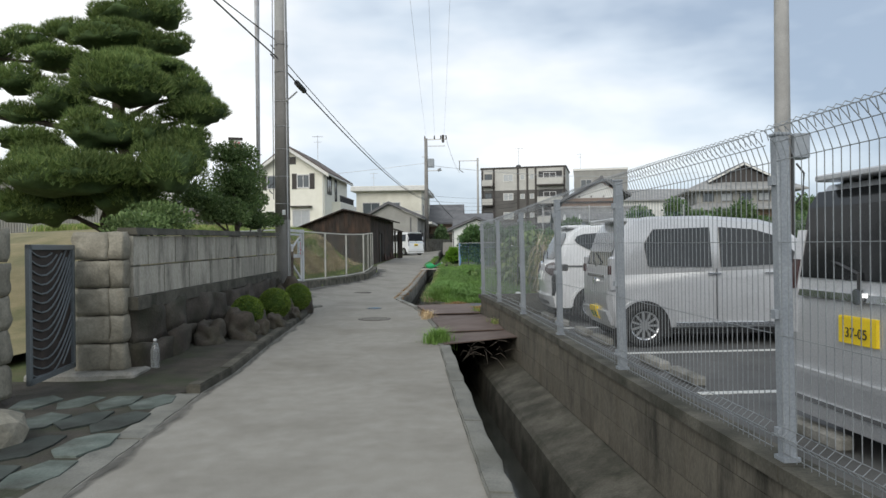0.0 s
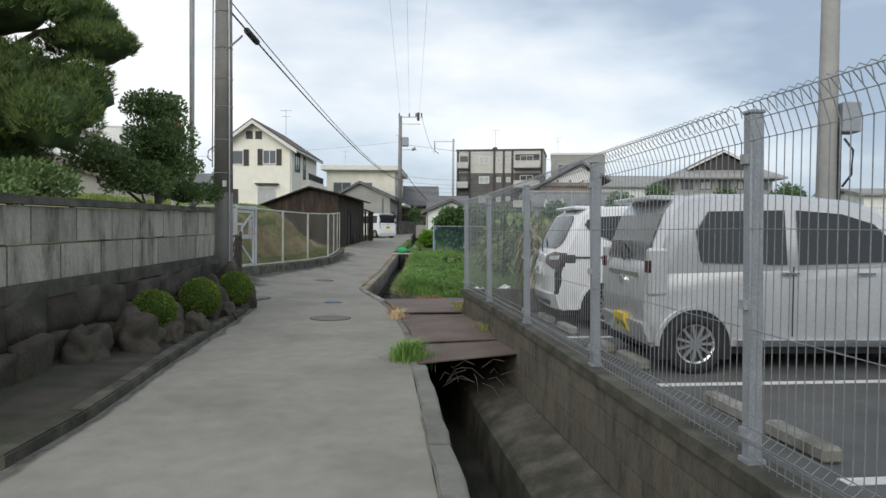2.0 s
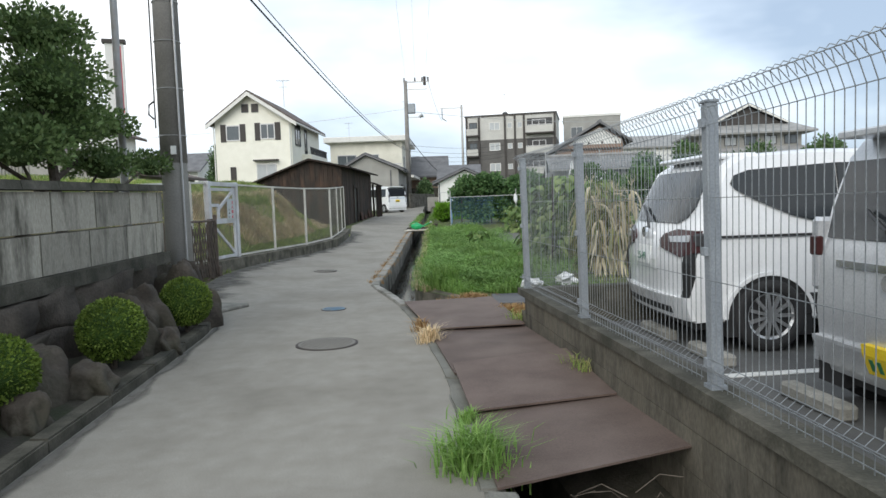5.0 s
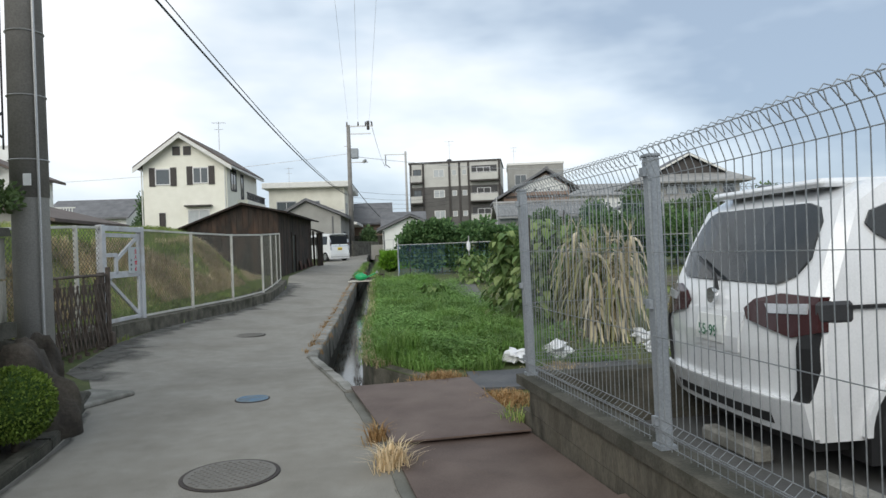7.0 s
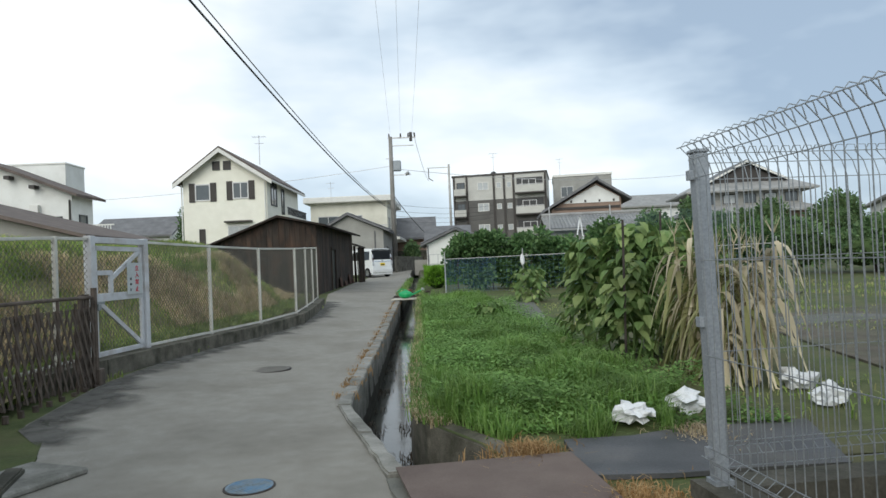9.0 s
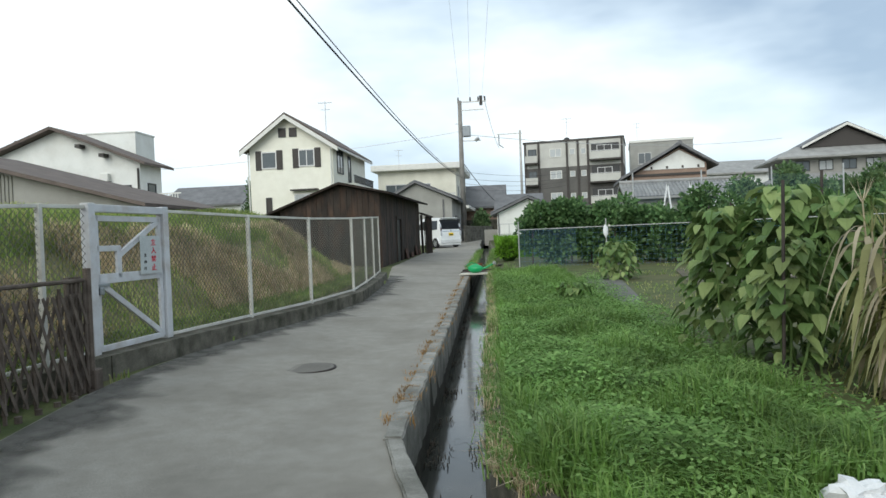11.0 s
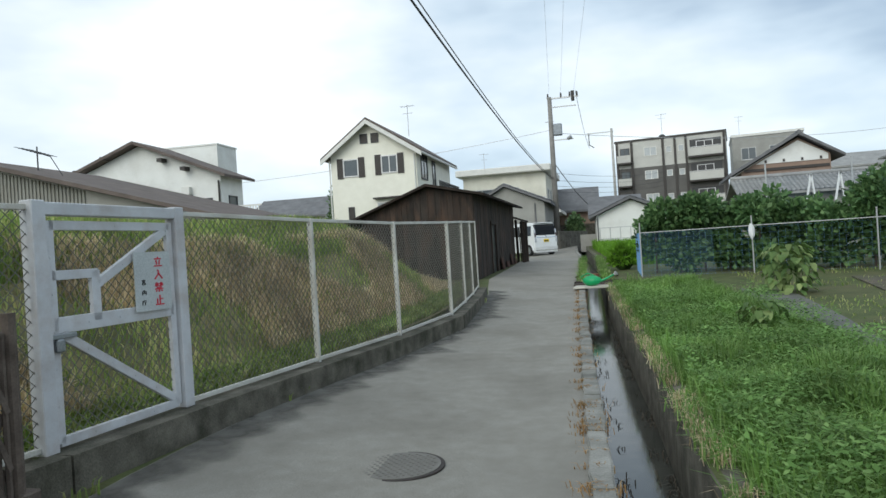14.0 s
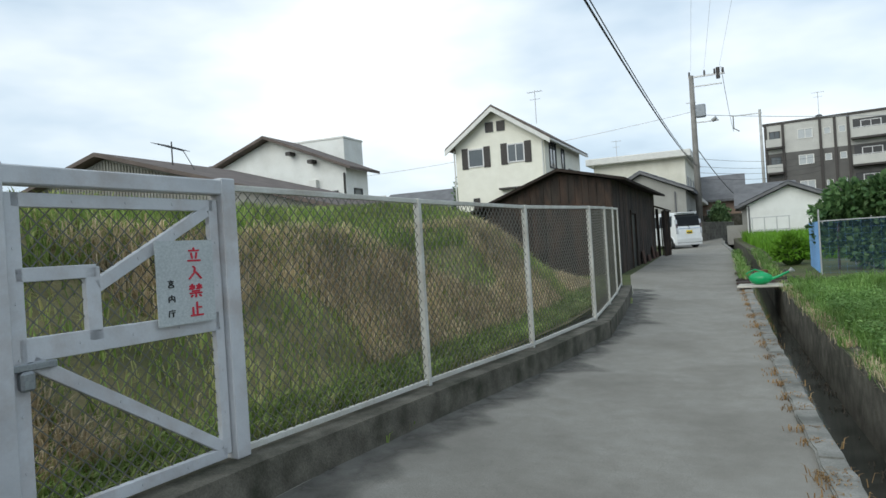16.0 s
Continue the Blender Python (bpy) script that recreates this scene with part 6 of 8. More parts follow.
far_house(-60, 20, 14, 10, 5.6, 8.0, M_CREAM2, M_TILE, "cream house with tiled roof past the gardens", turn=60)
far_house(-18, 4, 9, 9, 3.2, 5.2, M_WHITEWALL, M_TILE, "old single-storey house behind the garden", turn=80)
H = thing("signboard", (-5.1, 18.4, 0.0), "tall narrow white signboard with red stripes past the garden", "sign", turn=20)
part("panel", boxed(-0.14, 0.14, -0.05, 0.05, 2.9, 4.15), M_WHITEWALL, H)
for x in (-0.02, 0.07):
    part("stripe", boxed(x, x + 0.035, -0.054, -0.05, 3.0, 4.1), M_REDINK, H)
part("cap", boxed(-0.18, 0.18, -0.08, 0.08, 4.15, 4.21), M_BROWN, H)
part("post", tube(bmesh.new(), [(0, 0.02, -0.3), (0, 0.02, 3.0)], 0.04, 8), M_ALU, H)

# low walls beside the lane in the distance
bm = bmesh.new()
box(bm, -2.45, 3.5, 62.9, 63.05, 0.6, 1.75)
single("garden_wall", bm, M_GREYWALL, "grey rendered low wall beyond the rice plot", "wall", "", "structure")
bm = bmesh.new()
box(bm, -9, -1.0, 82, 82.2, 1.0, 2.9)
single("garden_wall", bm, M_DARKCONC, "dark low wall at the bend of the lane", "wall", "", "structure")

# ---- parked cars ----


def wheel(parent, x, y, z, r, w, spokes=10, side=-1):
    """Tyre with rim and spokes, axle along y; side -1 shows its face to -y."""
    wh = new("wheel")
    wh.parent = parent
    wh.matrix_basis = pose(x, y, z)
    bm = bmesh.new()
    prof = [(r * 0.66, -w / 2), (r * 0.95, -w / 2), (r, -w / 2 + 0.025), (r, w / 2 - 0.025), (r * 0.95, w / 2), (r * 0.66, w / 2)]
    n = 28
    rings = [[bm.verts.new((pr * math.cos(2 * math.pi * k / n), py, pr * math.sin(2 * math.pi * k / n))) for pr, py in prof] for k in range(n)]
    for k in range(n):
        a, b = rings[k], rings[(k + 1) % n]
        for i in range(len(prof)):
            j = (i + 1) % len(prof)
            bm.faces.new((a[i], a[j], b[j], b[i]))
    part("tyre", bm, M_TYRE, wh, "", True)
    f = side * w / 2
    bm = bmesh.new()
    for k in range(n):
        t0, t1 = 2 * math.pi * k / n, 2 * math.pi * (k + 1) / n
        for ra, rb, ya, yb in ((0.68, 0.60, f * 0.96, f * 0.8), (0.60, 0.56, f * 0.8, f * 0.2)):
            q = [(r * ra * math.cos(t0), ya, r * ra * math.sin(t0)), (r * ra * math.cos(t1), ya, r * ra * math.sin(t1)), (r * rb * math.cos(t1), yb, r * rb * math.sin(t1)), (r * rb * math.cos(t0), yb, r * rb * math.sin(t0))]
            bm.faces.new([bm.verts.new(p) for p in q])
    for s in range(spokes):
        a = 2 * math.pi * s / spokes
        m = Matrix.Rotation(a, 4, "Y")
        box(bm, r * 0.08, r * 0.64, -0.012, 0.012, -r * 0.045, r * 0.045, Matrix.Translation((0, f * 0.82, 0)) @ m)
    tube(bm, [(0, f * 0.6, 0), (0, f * 0.95, 0)], r * 0.15, 12)
    part("rim", bm, M_RIM, wh)
    bm = bmesh.new()
    tube(bm, [(0, f * 0.1, 0), (0, f * 0.2, 0)], r * 0.6, 20)
    part("brake_disc", bm, M_BLACK, wh)
    return wh


def car(at, turn, paint, L, Wd, prof, belt, windows, wheels, r, label, hatch, tail, plate, tuck=0.0, bow=0.0):
    """A car heading +x with its tail at x=0: prof is the outline (x, z) seen from the side, drawn over a tapering section."""
    ob = thing("car", at, label, "car", turn=turn)
    roof = max(z for _, z in prof)

    def half(z):
        if z < belt:
            k = max(0.0, (0.45 - z)) / 0.45
            return Wd / 2 * (1 - 0.06 * k)
        return Wd / 2 * (1 - 0.13 * ((z - belt) / (roof - belt)) ** 1.3)

    bm = bmesh.new()
    n = len(prof)
    cx, cz = L / 2, (roof + 0.2) / 2
    layers = []
    for sgn in (-1, 1):
        for k in (0, 1):
            ring = []
            for x, z in prof:
                if k == 0:
                    ring.append(bm.verts.new((x, sgn * (half(z) - 0.05), z)))
                else:
                    dx, dz = cx - x, cz - z
                    d = math.hypot(dx, dz)
                    ring.append(bm.verts.new((x + dx / d * 0.06, sgn * half(z), z + dz / d * 0.05)))
            layers.append(ring)
    lo0, lo1, hi0, hi1 = layers
    for i in range(n):
        j = (i + 1) % n
        bm.faces.new((lo0[i], lo0[j], hi0[j], hi0[i]))
        bm.faces.new((lo1[i], lo1[j], lo0[j], lo0[i]))
        bm.faces.new((hi0[i], hi0[j], hi1[j], hi1[i]))
    # sides, sliced at heights so that the section curves
    for sgn, ring in ((-1, lo1), (1, hi1)):
        f = bm.faces.new(ring if sgn < 0 else ring[::-1])
    bmesh.ops.triangulate(bm, faces=[f for f in bm.faces if len(f.verts) > 4])
    for z in (0.45, 0.7, belt, belt + (roof - belt) * 0.5):
        geom = bm.verts[:] + bm.edges[:] + bm.faces[:]
        bmesh.ops.bisect_plane(bm, geom=geom, plane_co=(0, 0, z), plane_no=(0, 0, 1))
    for v in bm.verts:
        if abs(v.co.y) > Wd * 0.36:
            h = half(v.co.z)
            bulge = 0.012 * math.sin(min(1, max(0, (v.co.z - 0.3) / 0.6)) * math.pi)
            v.co.y = math.copysign(min(abs(v.co.y), h) + bulge, v.co.y)
    for v in bm.verts:
        if v.co.x < 0.3:
            v.co.y *= 1 - tuck * ((0.3 - v.co.x) / 0.3) ** 1.5
    if bow:
        for y in (-0.62, -0.42, -0.2, 0.0, 0.2, 0.42, 0.62):
            bmesh.ops.bisect_plane(bm, geom=bm.verts[:] + bm.edges[:] + bm.faces[:], plane_co=(0, y, 0), plane_no=(0, 1, 0))
        for v in bm.verts:
            if v.co.x < 0.7:
                v.co.x += bow * (abs(v.co.y) / (Wd / 2)) ** 3 * (1 - max(0.0, v.co.x) / 0.7)
    body = part("body", bm, paint, ob)
    for p in body.data.polygons:
        p.use_smooth = True
    body.data.set_sharp_from_angle(angle=radians(32))
    for wx in wheels:
        for sgn in (-1, 1):
            bm = bmesh.new()
            m = 20
            pts = [(wx + (r + 0.06) * math.cos(math.pi * k / m), r + (r + 0.06) * math.sin(math.pi * k / m) - 0.02) for k in range(m + 1)]
            pts = [(wx + r + 0.06, 0.13)] + pts + [(wx - r - 0.06, 0.13)]
            y0, y1 = sgn * (Wd / 2 - 0.22), sgn * (Wd / 2 + 0.016)
            prism(bm, pts, "y", min(y0, y1), max(y0, y1))
            part("wheel_arch", bm, M_BLACK, ob)
            bm = bmesh.new()
            for k in range(m):
                a0, a1 = math.pi * k / m, math.pi * (k + 1) / m
                q = []
                for a_, rr in ((a0, r + 0.055), (a1, r + 0.055), (a1, r + 0.085), (a0, r + 0.085)):
                    q.append((wx + rr * math.cos(a_), r - 0.02 + rr * math.sin(a_)))
                prism(bm, q, "y", min(sgn * (Wd / 2 - 0.02), sgn * (Wd / 2 + 0.028)), max(sgn * (Wd / 2 - 0.02), sgn * (Wd / 2 + 0.028)))
            bmesh.ops.remove_doubles(bm, verts=bm.verts[:], dist=0.001)
            part("arch_lip", bm, paint, ob)
            wheel(ob, wx, sgn * (Wd / 2 - 0.045), r, r, 0.17, 11, sgn)
    # side windows
    for name, poly, mat in windows:
        for sgn in (-1, 1):
            bm = bmesh.new()
            lo = [bm.verts.new((x, sgn * (half(z) + 0.014), z)) for x, z in poly]
            hi = [bm.verts.new((x, sgn * (half(z) - 0.03), z)) for x, z in poly]
            bm.faces.new(lo); bm.faces.new(hi[::-1])
            for i in range(len(poly)):
                j = (i + 1) % len(poly)
                bm.faces.new((lo[i], hi[i], hi[j], lo[j]))
            part(name, bm, mat, ob)
    return ob, half


def curved_panel(xs, breaks, y0, y1, z0, z1, out, depth):
    """A panel that follows the tail's outline between two heights."""
    bm = bmesh.new()
    zs = [z0] + [z for z in breaks if z0 < z < z1] + [z1]
    rows = [[bm.verts.new((xs(z) - out + d, y, z)) for y in (y0, y1) for d in (0.0, depth)] for z in zs]
    for a, b in zip(rows, rows[1:]):
        for i, j in ((0, 2), (2, 3), (3, 1), (1, 0)):
            bm.faces.new((a[i], a[j], b[j], b[i]))
    bm.faces.new((rows[0][0], rows[0][1], rows[0][3], rows[0][2]))
    bm.faces.new((rows[-1][0], rows[-1][2], rows[-1][3], rows[-1][1]))
    bmesh.ops.recalc_face_normals(bm, faces=bm.faces[:])
    return bm


kei_prof = [(0.10, 0.22), (0.02, 0.42), (0.0, 0.62), (0.03, 0.90), (0.10, 1.20), (0.20, 1.48), (0.30, 1.60), (0.55, 1.645), (1.3, 1.65), (1.95, 1.60), (2.25, 1.52), (2.75, 1.08), (2.95, 1.00), (3.22, 0.90), (3.36, 0.72), (3.40, 0.45), (3.34, 0.22)]
kei_win = [("rear_side_window", [(0.50, 1.02), (0.46, 1.30), (0.58, 1.48), (1.30, 1.50), (1.30, 1.0)], M_CARGLASS), ("front_side_window", [(1.42, 1.0), (1.42, 1.50), (1.85, 1.47), (2.15, 1.38), (2.52, 1.04)], M_CARGLASS)]


def kei(at, turn, paint, label, plate_text, scale=1.02):
    ob, half = car(at, turn, paint, 3.4, 1.475, kei_prof, 0.98, kei_win, (0.44, 2.87), 0.275, label, None, None, None, 0.13)
    def rear_quad(name, y0, y1, z0, z1, mat, out=0.012, parent=None, lab=""):
        xs = lambda z: float(np.interp(z, [0.22, 0.42, 0.62, 0.9, 1.2, 1.48, 1.6], [0.10, 0.02, 0.0, 0.03, 0.10, 0.20, 0.30]))
        bm = curved_panel(xs, (0.42, 0.62, 0.9, 1.2, 1.48), y0, y1, z0, z1, out, 0.05)
        return part(name, bm, mat, parent or ob, lab)
    rear_quad("rear_window", -0.58, 0.58, 1.02, 1.46, M_CARGLASS)
    rear_quad("garnish", -0.45, 0.45, 0.86, 0.90, M_CHROME)
    rear_quad("bumper", -0.64, 0.64, 0.27, 0.44, paint, 0.03)
    for s_ in (-1, 1):
        lamp = part("tail_lamp", boxed(0.02, 0.20, s_ * 0.66 - 0.055, s_ * 0.66 + 0.055, 0.70, 1.14, None, 0.025), M_CLEARLAMP, ob)
        part("reflector", boxed(0.012, 0.15, s_ * 0.66 - 0.05, s_ * 0.66 + 0.06, 0.90, 1.04, None, 0.02), M_LAMPDARK, lamp)
    part("spoiler", boxed(0.08, 0.42, -0.55, 0.55, 1.585, 1.63, None, 0.01), paint, ob)
    pl = rear_quad("number_plate", -0.165, 0.165, 0.31, 0.475, M_YELLOW, 0.045)
    if plate_text:
        letters(plate_text, 0.085, pose(-0.036, 0, 0.625, 90, 0, -90), M_INK, ob, "plate_number")
    else:
        for y0 in (-0.13, -0.07, 0.03, 0.09):
            rear_quad("plate_mark", y0, y0 + 0.03, 0.335, 0.40, M_GREENINK, 0.049)
    part("emblem", tube(bmesh.new(), [(0.02, 0, 0.81), (-0.01, 0, 0.81)], 0.045, 12), M_CHROME, ob)
    for x in (1.25, 1.98):
        for s_ in (-1, 1):
            part("door_handle", boxed(x, x + 0.17, s_ * 0.745 - 0.012, s_ * 0.745 + 0.012, 0.905, 0.935, None, 0.006), M_CHROME, ob)
    for s_ in (-1, 1):
        bm = bmesh.new()
        blob(bm, (2.42, s_ * 0.83, 1.07), (0.07, 0.09, 0.075), random.Random(2), 0.05, 2)
        part("mirror", bm, paint, ob, "", True)
        part("sill_strip", boxed(0.85, 2.62, s_ * 0.735 - 0.012, s_ * 0.735 + 0.012, 0.26, 0.31, None, 0.005), M_CHROME, ob)
        bm = bmesh.new()
        for x, lean in ((1.36, 0.0), (2.6, 0.05)):
            box(bm, x - 0.004, x + 0.004, s_ * 0.752 - 0.004, s_ * 0.752 + 0.004, 0.34, 0.98)
        part("door_gap", bm, M_BLACK, ob)
        bm = boxed(3.05, 3.32, s_ * 0.66 - 0.06, s_ * 0.66 + 0.06, 0.72, 0.88, None, 0.03)
        part("headlamp", bm, M_CLEARLAMP, ob)
    bm = bmesh.new()
    v = [bm.verts.new(p) for p in ((2.27, -0.60, 1.505), (2.27, 0.60, 1.505), (2.77, 0.68, 1.09), (2.77, -0.68, 1.09))]
    bm.faces.new(v)
    for f in list(bm.faces):
        bmesh.ops.solidify(bm, geom=[f], thickness=-0.02)
    part("windscreen", bm, M_CARGLASS, ob)
    part("wiper", tube(bmesh.new(), [(0.03, 0.0, 1.0), (0.0, 0.02, 1.08), (0.06, 0.25, 1.18)], 0.012, 5), M_BLACK, ob)
    part("underbody", boxed(0.15, 3.3, -0.62, 0.62, 0.16, 0.3), M_BLACK, ob)
    ob.scale = (scale, scale, scale)
    return ob


kei((2.86, 10.52, LOTZ), 5, M_SILVER, "silver small hatchback with yellow number plate, parked tail to fence", None)

# white compact people carrier
mpv_prof = [(0.10, 0.24), (0.02, 0.45), (0.0, 0.75), (0.05, 0.98), (0.22, 1.30), (0.36, 1.54), (0.55, 1.64), (1.2, 1.675), (2.1, 1.655), (2.7, 1.55), (3.35, 1.08), (3.9, 0.93), (4.15, 0.78), (4.24, 0.5), (4.16, 0.24)]
mpv_win = [("rear_quarter_window", [(0.46, 1.40), (0.50, 1.47), (0.62, 1.51), (1.35, 1.55), (1.36, 1.05), (1.2, 1.06), (0.95, 1.13), (0.65, 1.27), (0.5, 1.35)], M_CARGLASS), ("rear_side_window", [(1.38, 1.05), (1.37, 1.55), (2.2, 1.54), (2.2, 1.08), (1.6, 1.08)], M_CARGLASS), ("front_side_window", [(2.28, 1.0), (2.28, 1.51), (2.65, 1.44), (3.15, 1.06)], M_CARGLASS)]
MPV_BOW = 0.12
ob, half = car((2.36, 13.45, LOTZ), 4, M_PEARL, 4.24, 1.70, mpv_prof, 1.0, mpv_win, (0.76, 3.45), 0.30, "white compact minivan with black-edged tail lamps by the fence corner", None, None, None, bow=MPV_BOW)
xs = lambda z: float(np.interp(z, [0.24, 0.45, 0.75, 0.98, 1.30, 1.54, 1.64], [0.10, 0.02, 0.0, 0.05, 0.22, 0.36, 0.55]))


def tail_panel(name, poly, mat, out=0.014, lab=""):
    """A panel of the tail: its outline (y, z) cut into strips and laid on the bowed surface."""
    bm = bmesh.new()
    lo = [bm.verts.new((0, y, z)) for y, z in poly]
    hi = [bm.verts.new((0.06, y, z)) for y, z in poly]
    bm.faces.new(lo[::-1]); bm.faces.new(hi)
    n = len(poly)
    for i in range(n):
        bm.faces.new((lo[i], lo[(i + 1) % n], hi[(i + 1) % n], hi[i]))
    bmesh.ops.triangulate(bm, faces=bm.faces[:])
    cuts = [((0, y, 0), (0, 1, 0)) for y in (-0.76, -0.62, -0.5, -0.35, -0.2, 0.0, 0.2, 0.35, 0.5, 0.62, 0.76)] + [((0, 0, z), (0, 0, 1)) for z in (0.45, 0.6, 0.75, 0.86, 0.98, 1.14, 1.30, 1.42, 1.54)]
    for co, no in cuts:
        bmesh.ops.bisect_plane(bm, geom=bm.verts[:] + bm.edges[:] + bm.faces[:], plane_co=co, plane_no=no)
    for v in bm.verts:
        v.co.x += xs(v.co.z) - out + MPV_BOW * (abs(v.co.y) / 0.85) ** 3 * (1 - max(0.0, xs(v.co.z)) / 0.7)
    return part(name, bm, mat, ob, lab)


tail_panel("rear_window", [(-0.54, 1.08), (0.54, 1.08), (0.64, 1.12), (0.69, 1.22), (0.66, 1.42), (0.60, 1.50), (0.50, 1.53), (-0.50, 1.53), (-0.60, 1.50), (-0.66, 1.42), (-0.69, 1.22), (-0.64, 1.12)], M_CARGLASS)
for s_ in (-1, 1):
    tail_panel("tail_lamp", [(s_ * 0.34, 0.93), (s_ * 0.42, 0.99), (s_ * 0.60, 1.03), (s_ * 0.84, 1.02), (s_ * 0.865, 0.84), (s_ * 0.72, 0.80), (s_ * 0.54, 0.84), (s_ * 0.38, 0.87)], M_LAMPDARK, 0.02, "dark smoked tail lamp")
    tail_panel("lamp_lens", [(s_ * 0.52, 0.97), (s_ * 0.80, 0.985), (s_ * 0.80, 0.93), (s_ * 0.56, 0.92)], M_CLEARLAMP, 0.028)
    tail_panel("garnish", [(s_ * 0.765, 0.86), (s_ * 0.84, 0.86), (s_ * 0.84, 0.64), (s_ * 0.81, 0.49), (s_ * 0.74, 0.38), (s_ * 0.56, 0.345), (s_ * 0.56, 0.38), (s_ * 0.69, 0.42), (s_ * 0.745, 0.52), (s_ * 0.775, 0.70)], M_BLACK, 0.018, "black plastic trim below the lamp")
    part("lamp_wrap", boxed(0.13, 0.34, s_ * 0.84 - 0.025, s_ * 0.84 + 0.022, 0.88, 1.0, None, 0.02), M_FRAMEDARK, ob)
    part("arch_trim", boxed(1.0, 1.4, s_ * 0.862 - 0.012, s_ * 0.862 + 0.012, 0.30, 0.48, None, 0.01), M_BLACK, ob)
    tail_panel("reflector", [(s_ * 0.45, 0.32), (s_ * 0.72, 0.34), (s_ * 0.72, 0.43), (s_ * 0.5, 0.40)], M_REDLAMP, 0.03)
    part("sill_trim", boxed(1.2, 3.15, s_ * 0.86 - 0.012, s_ * 0.86 + 0.012, 0.22, 0.30), M_BLACK, ob)
    part("waist_line", boxed(0.3, 1.25, s_ * 0.862 - 0.008, s_ * 0.862 + 0.008, 0.955, 0.975), M_BLACK, ob)
    bm = bmesh.new()
    blob(bm, (3.0, s_ * 0.95, 1.08), (0.08, 0.1, 0.08), random.Random(2), 0.05, 2)
    part("mirror", bm, M_PEARL, ob, "", True)
    part("door_handle", boxed(1.6, 1.8, s_ * 0.865 - 0.012, s_ * 0.865 + 0.012, 0.9, 0.93, None, 0.006), M_PEARL, ob)
    bm = bmesh.new()
    for x in (1.37, 2.24):
        box(bm, x - 0.004, x + 0.004, s_ * 0.863 - 0.003, s_ * 0.863 + 0.003, 0.32, 1.0)
    part("door_gap", bm, M_BLACK, ob)
    part("headlamp", boxed(3.9, 4.12, s_ * 0.72 - 0.07, s_ * 0.72 + 0.07, 0.72, 0.88, None, 0.03), M_CLEARLAMP, ob)
tail_panel("bumper", [(-0.78, 0.26), (0.78, 0.26), (0.80, 0.46), (-0.80, 0.46)], M_PEARL, 0.04)
tail_panel("bumper_insert", [(-0.55, 0.30), (0.55, 0.30), (0.55, 0.36), (-0.55, 0.36)], M_BLACK, 0.046)
tail_panel("plate_recess", [(-0.30, 0.66), (0.30, 0.66), (0.34, 0.90), (-0.34, 0.90)], M_PEARL, 0.008)
tail_panel("number_plate", [(-0.165, 0.70), (0.165, 0.70), (0.165, 0.865), (-0.165, 0.865)], M_PLATEWHITE, 0.02)
letters("55-99", 0.10, pose(-0.026, 0, 0.765, 90, 0, -90), M_GREENINK, ob, "plate_number")
part("emblem", tube(bmesh.new(), [(0.03, 0, 0.985), (0.0, 0, 0.985)], 0.05, 12), M_CHROME, ob)
part("wiper", tube(bmesh.new(), [(0.05, 0.0, 1.02), (0.06, 0.05, 1.12), (0.14, 0.4, 1.22)], 0.014, 5), M_BLACK, ob)
part("spoiler", boxed(0.36, 0.8, -0.60, 0.60, 1.615, 1.665, None, 0.02), M_PEARL, ob)
bm = bmesh.new()
bm.faces.new([bm.verts.new(p) for p in ((2.72, -0.70, 1.545), (2.72, 0.70, 1.545), (3.38, 0.78, 1.09), (3.38, -0.78, 1.09))])
bmesh.ops.solidify(bm, geom=bm.faces[:], thickness=-0.02)
part("windscreen", bm, M_CARGLASS, ob)
part("underbody", boxed(0.2, 4.1, -0.7, 0.7, 0.17, 0.32), M_BLACK, ob)

# tall silver box van near the lane, tail to the fence
box_prof = [(0.06, 0.14), (0.0, 0.45), (0.0, 0.85), (0.04, 1.1), (0.12, 1.55), (0.22, 1.70), (0.5, 1.77), (1.6, 1.79), (2.4, 1.74), (2.75, 1.15), (3.1, 1.0), (3.36, 0.8), (3.40, 0.45), (3.32, 0.16)]
box_win = [("rear_side_window", [(0.35, 1.08), (0.40, 1.60), (1.40, 1.62), (1.40, 1.05)], M_CARGLASS), ("front_side_window", [(1.5, 1.05), (1.5, 1.62), (2.2, 1.58), (2.55, 1.1)], M_CARGLASS)]


def box_van(at, turn, paint, label, plate_text):
    ob, half = car(at, turn, paint, 3.4, 1.475, box_prof, 1.02, box_win, (0.55, 3.0), 0.28, label, None, None, None)
    xs = lambda z: float(np.interp(z, [0.14, 0.45, 0.85, 1.1, 1.55, 1.7], [0.06, 0, 0, 0.04, 0.12, 0.22]))

    def tp(name, y0, y1, z0, z1, mat, out, lab=""):
        bm = curved_panel(xs, (0.45, 0.85, 1.1, 1.55), y0, y1, z0, z1, out, 0.06)
        return part(name, bm, mat, ob, lab)
    tp("rear_window", -0.66, 0.66, 1.08, 1.66, M_DARKGLASS, 0.012)
    tp("garnish", -0.60, 0.60, 0.955, 1.0, M_CHROME, 0.025, "chrome tailgate strip")
    tp("number_plate", -0.165, 0.165, 0.70, 0.865, M_YELLOW, 0.02)
    tp("bumper", -0.715, 0.715, 0.16, 0.48, paint, 0.04)
    tp("bumper_strip", -0.70, 0.70, 0.26, 0.29, M_CHROME, 0.05)
    for s_ in (-1, 1):
        tp("tail_lamp", min(s_ * 0.63, s_ * 0.725), max(s_ * 0.63, s_ * 0.725), 0.70, 1.40, M_CLEARLAMP, 0.02)
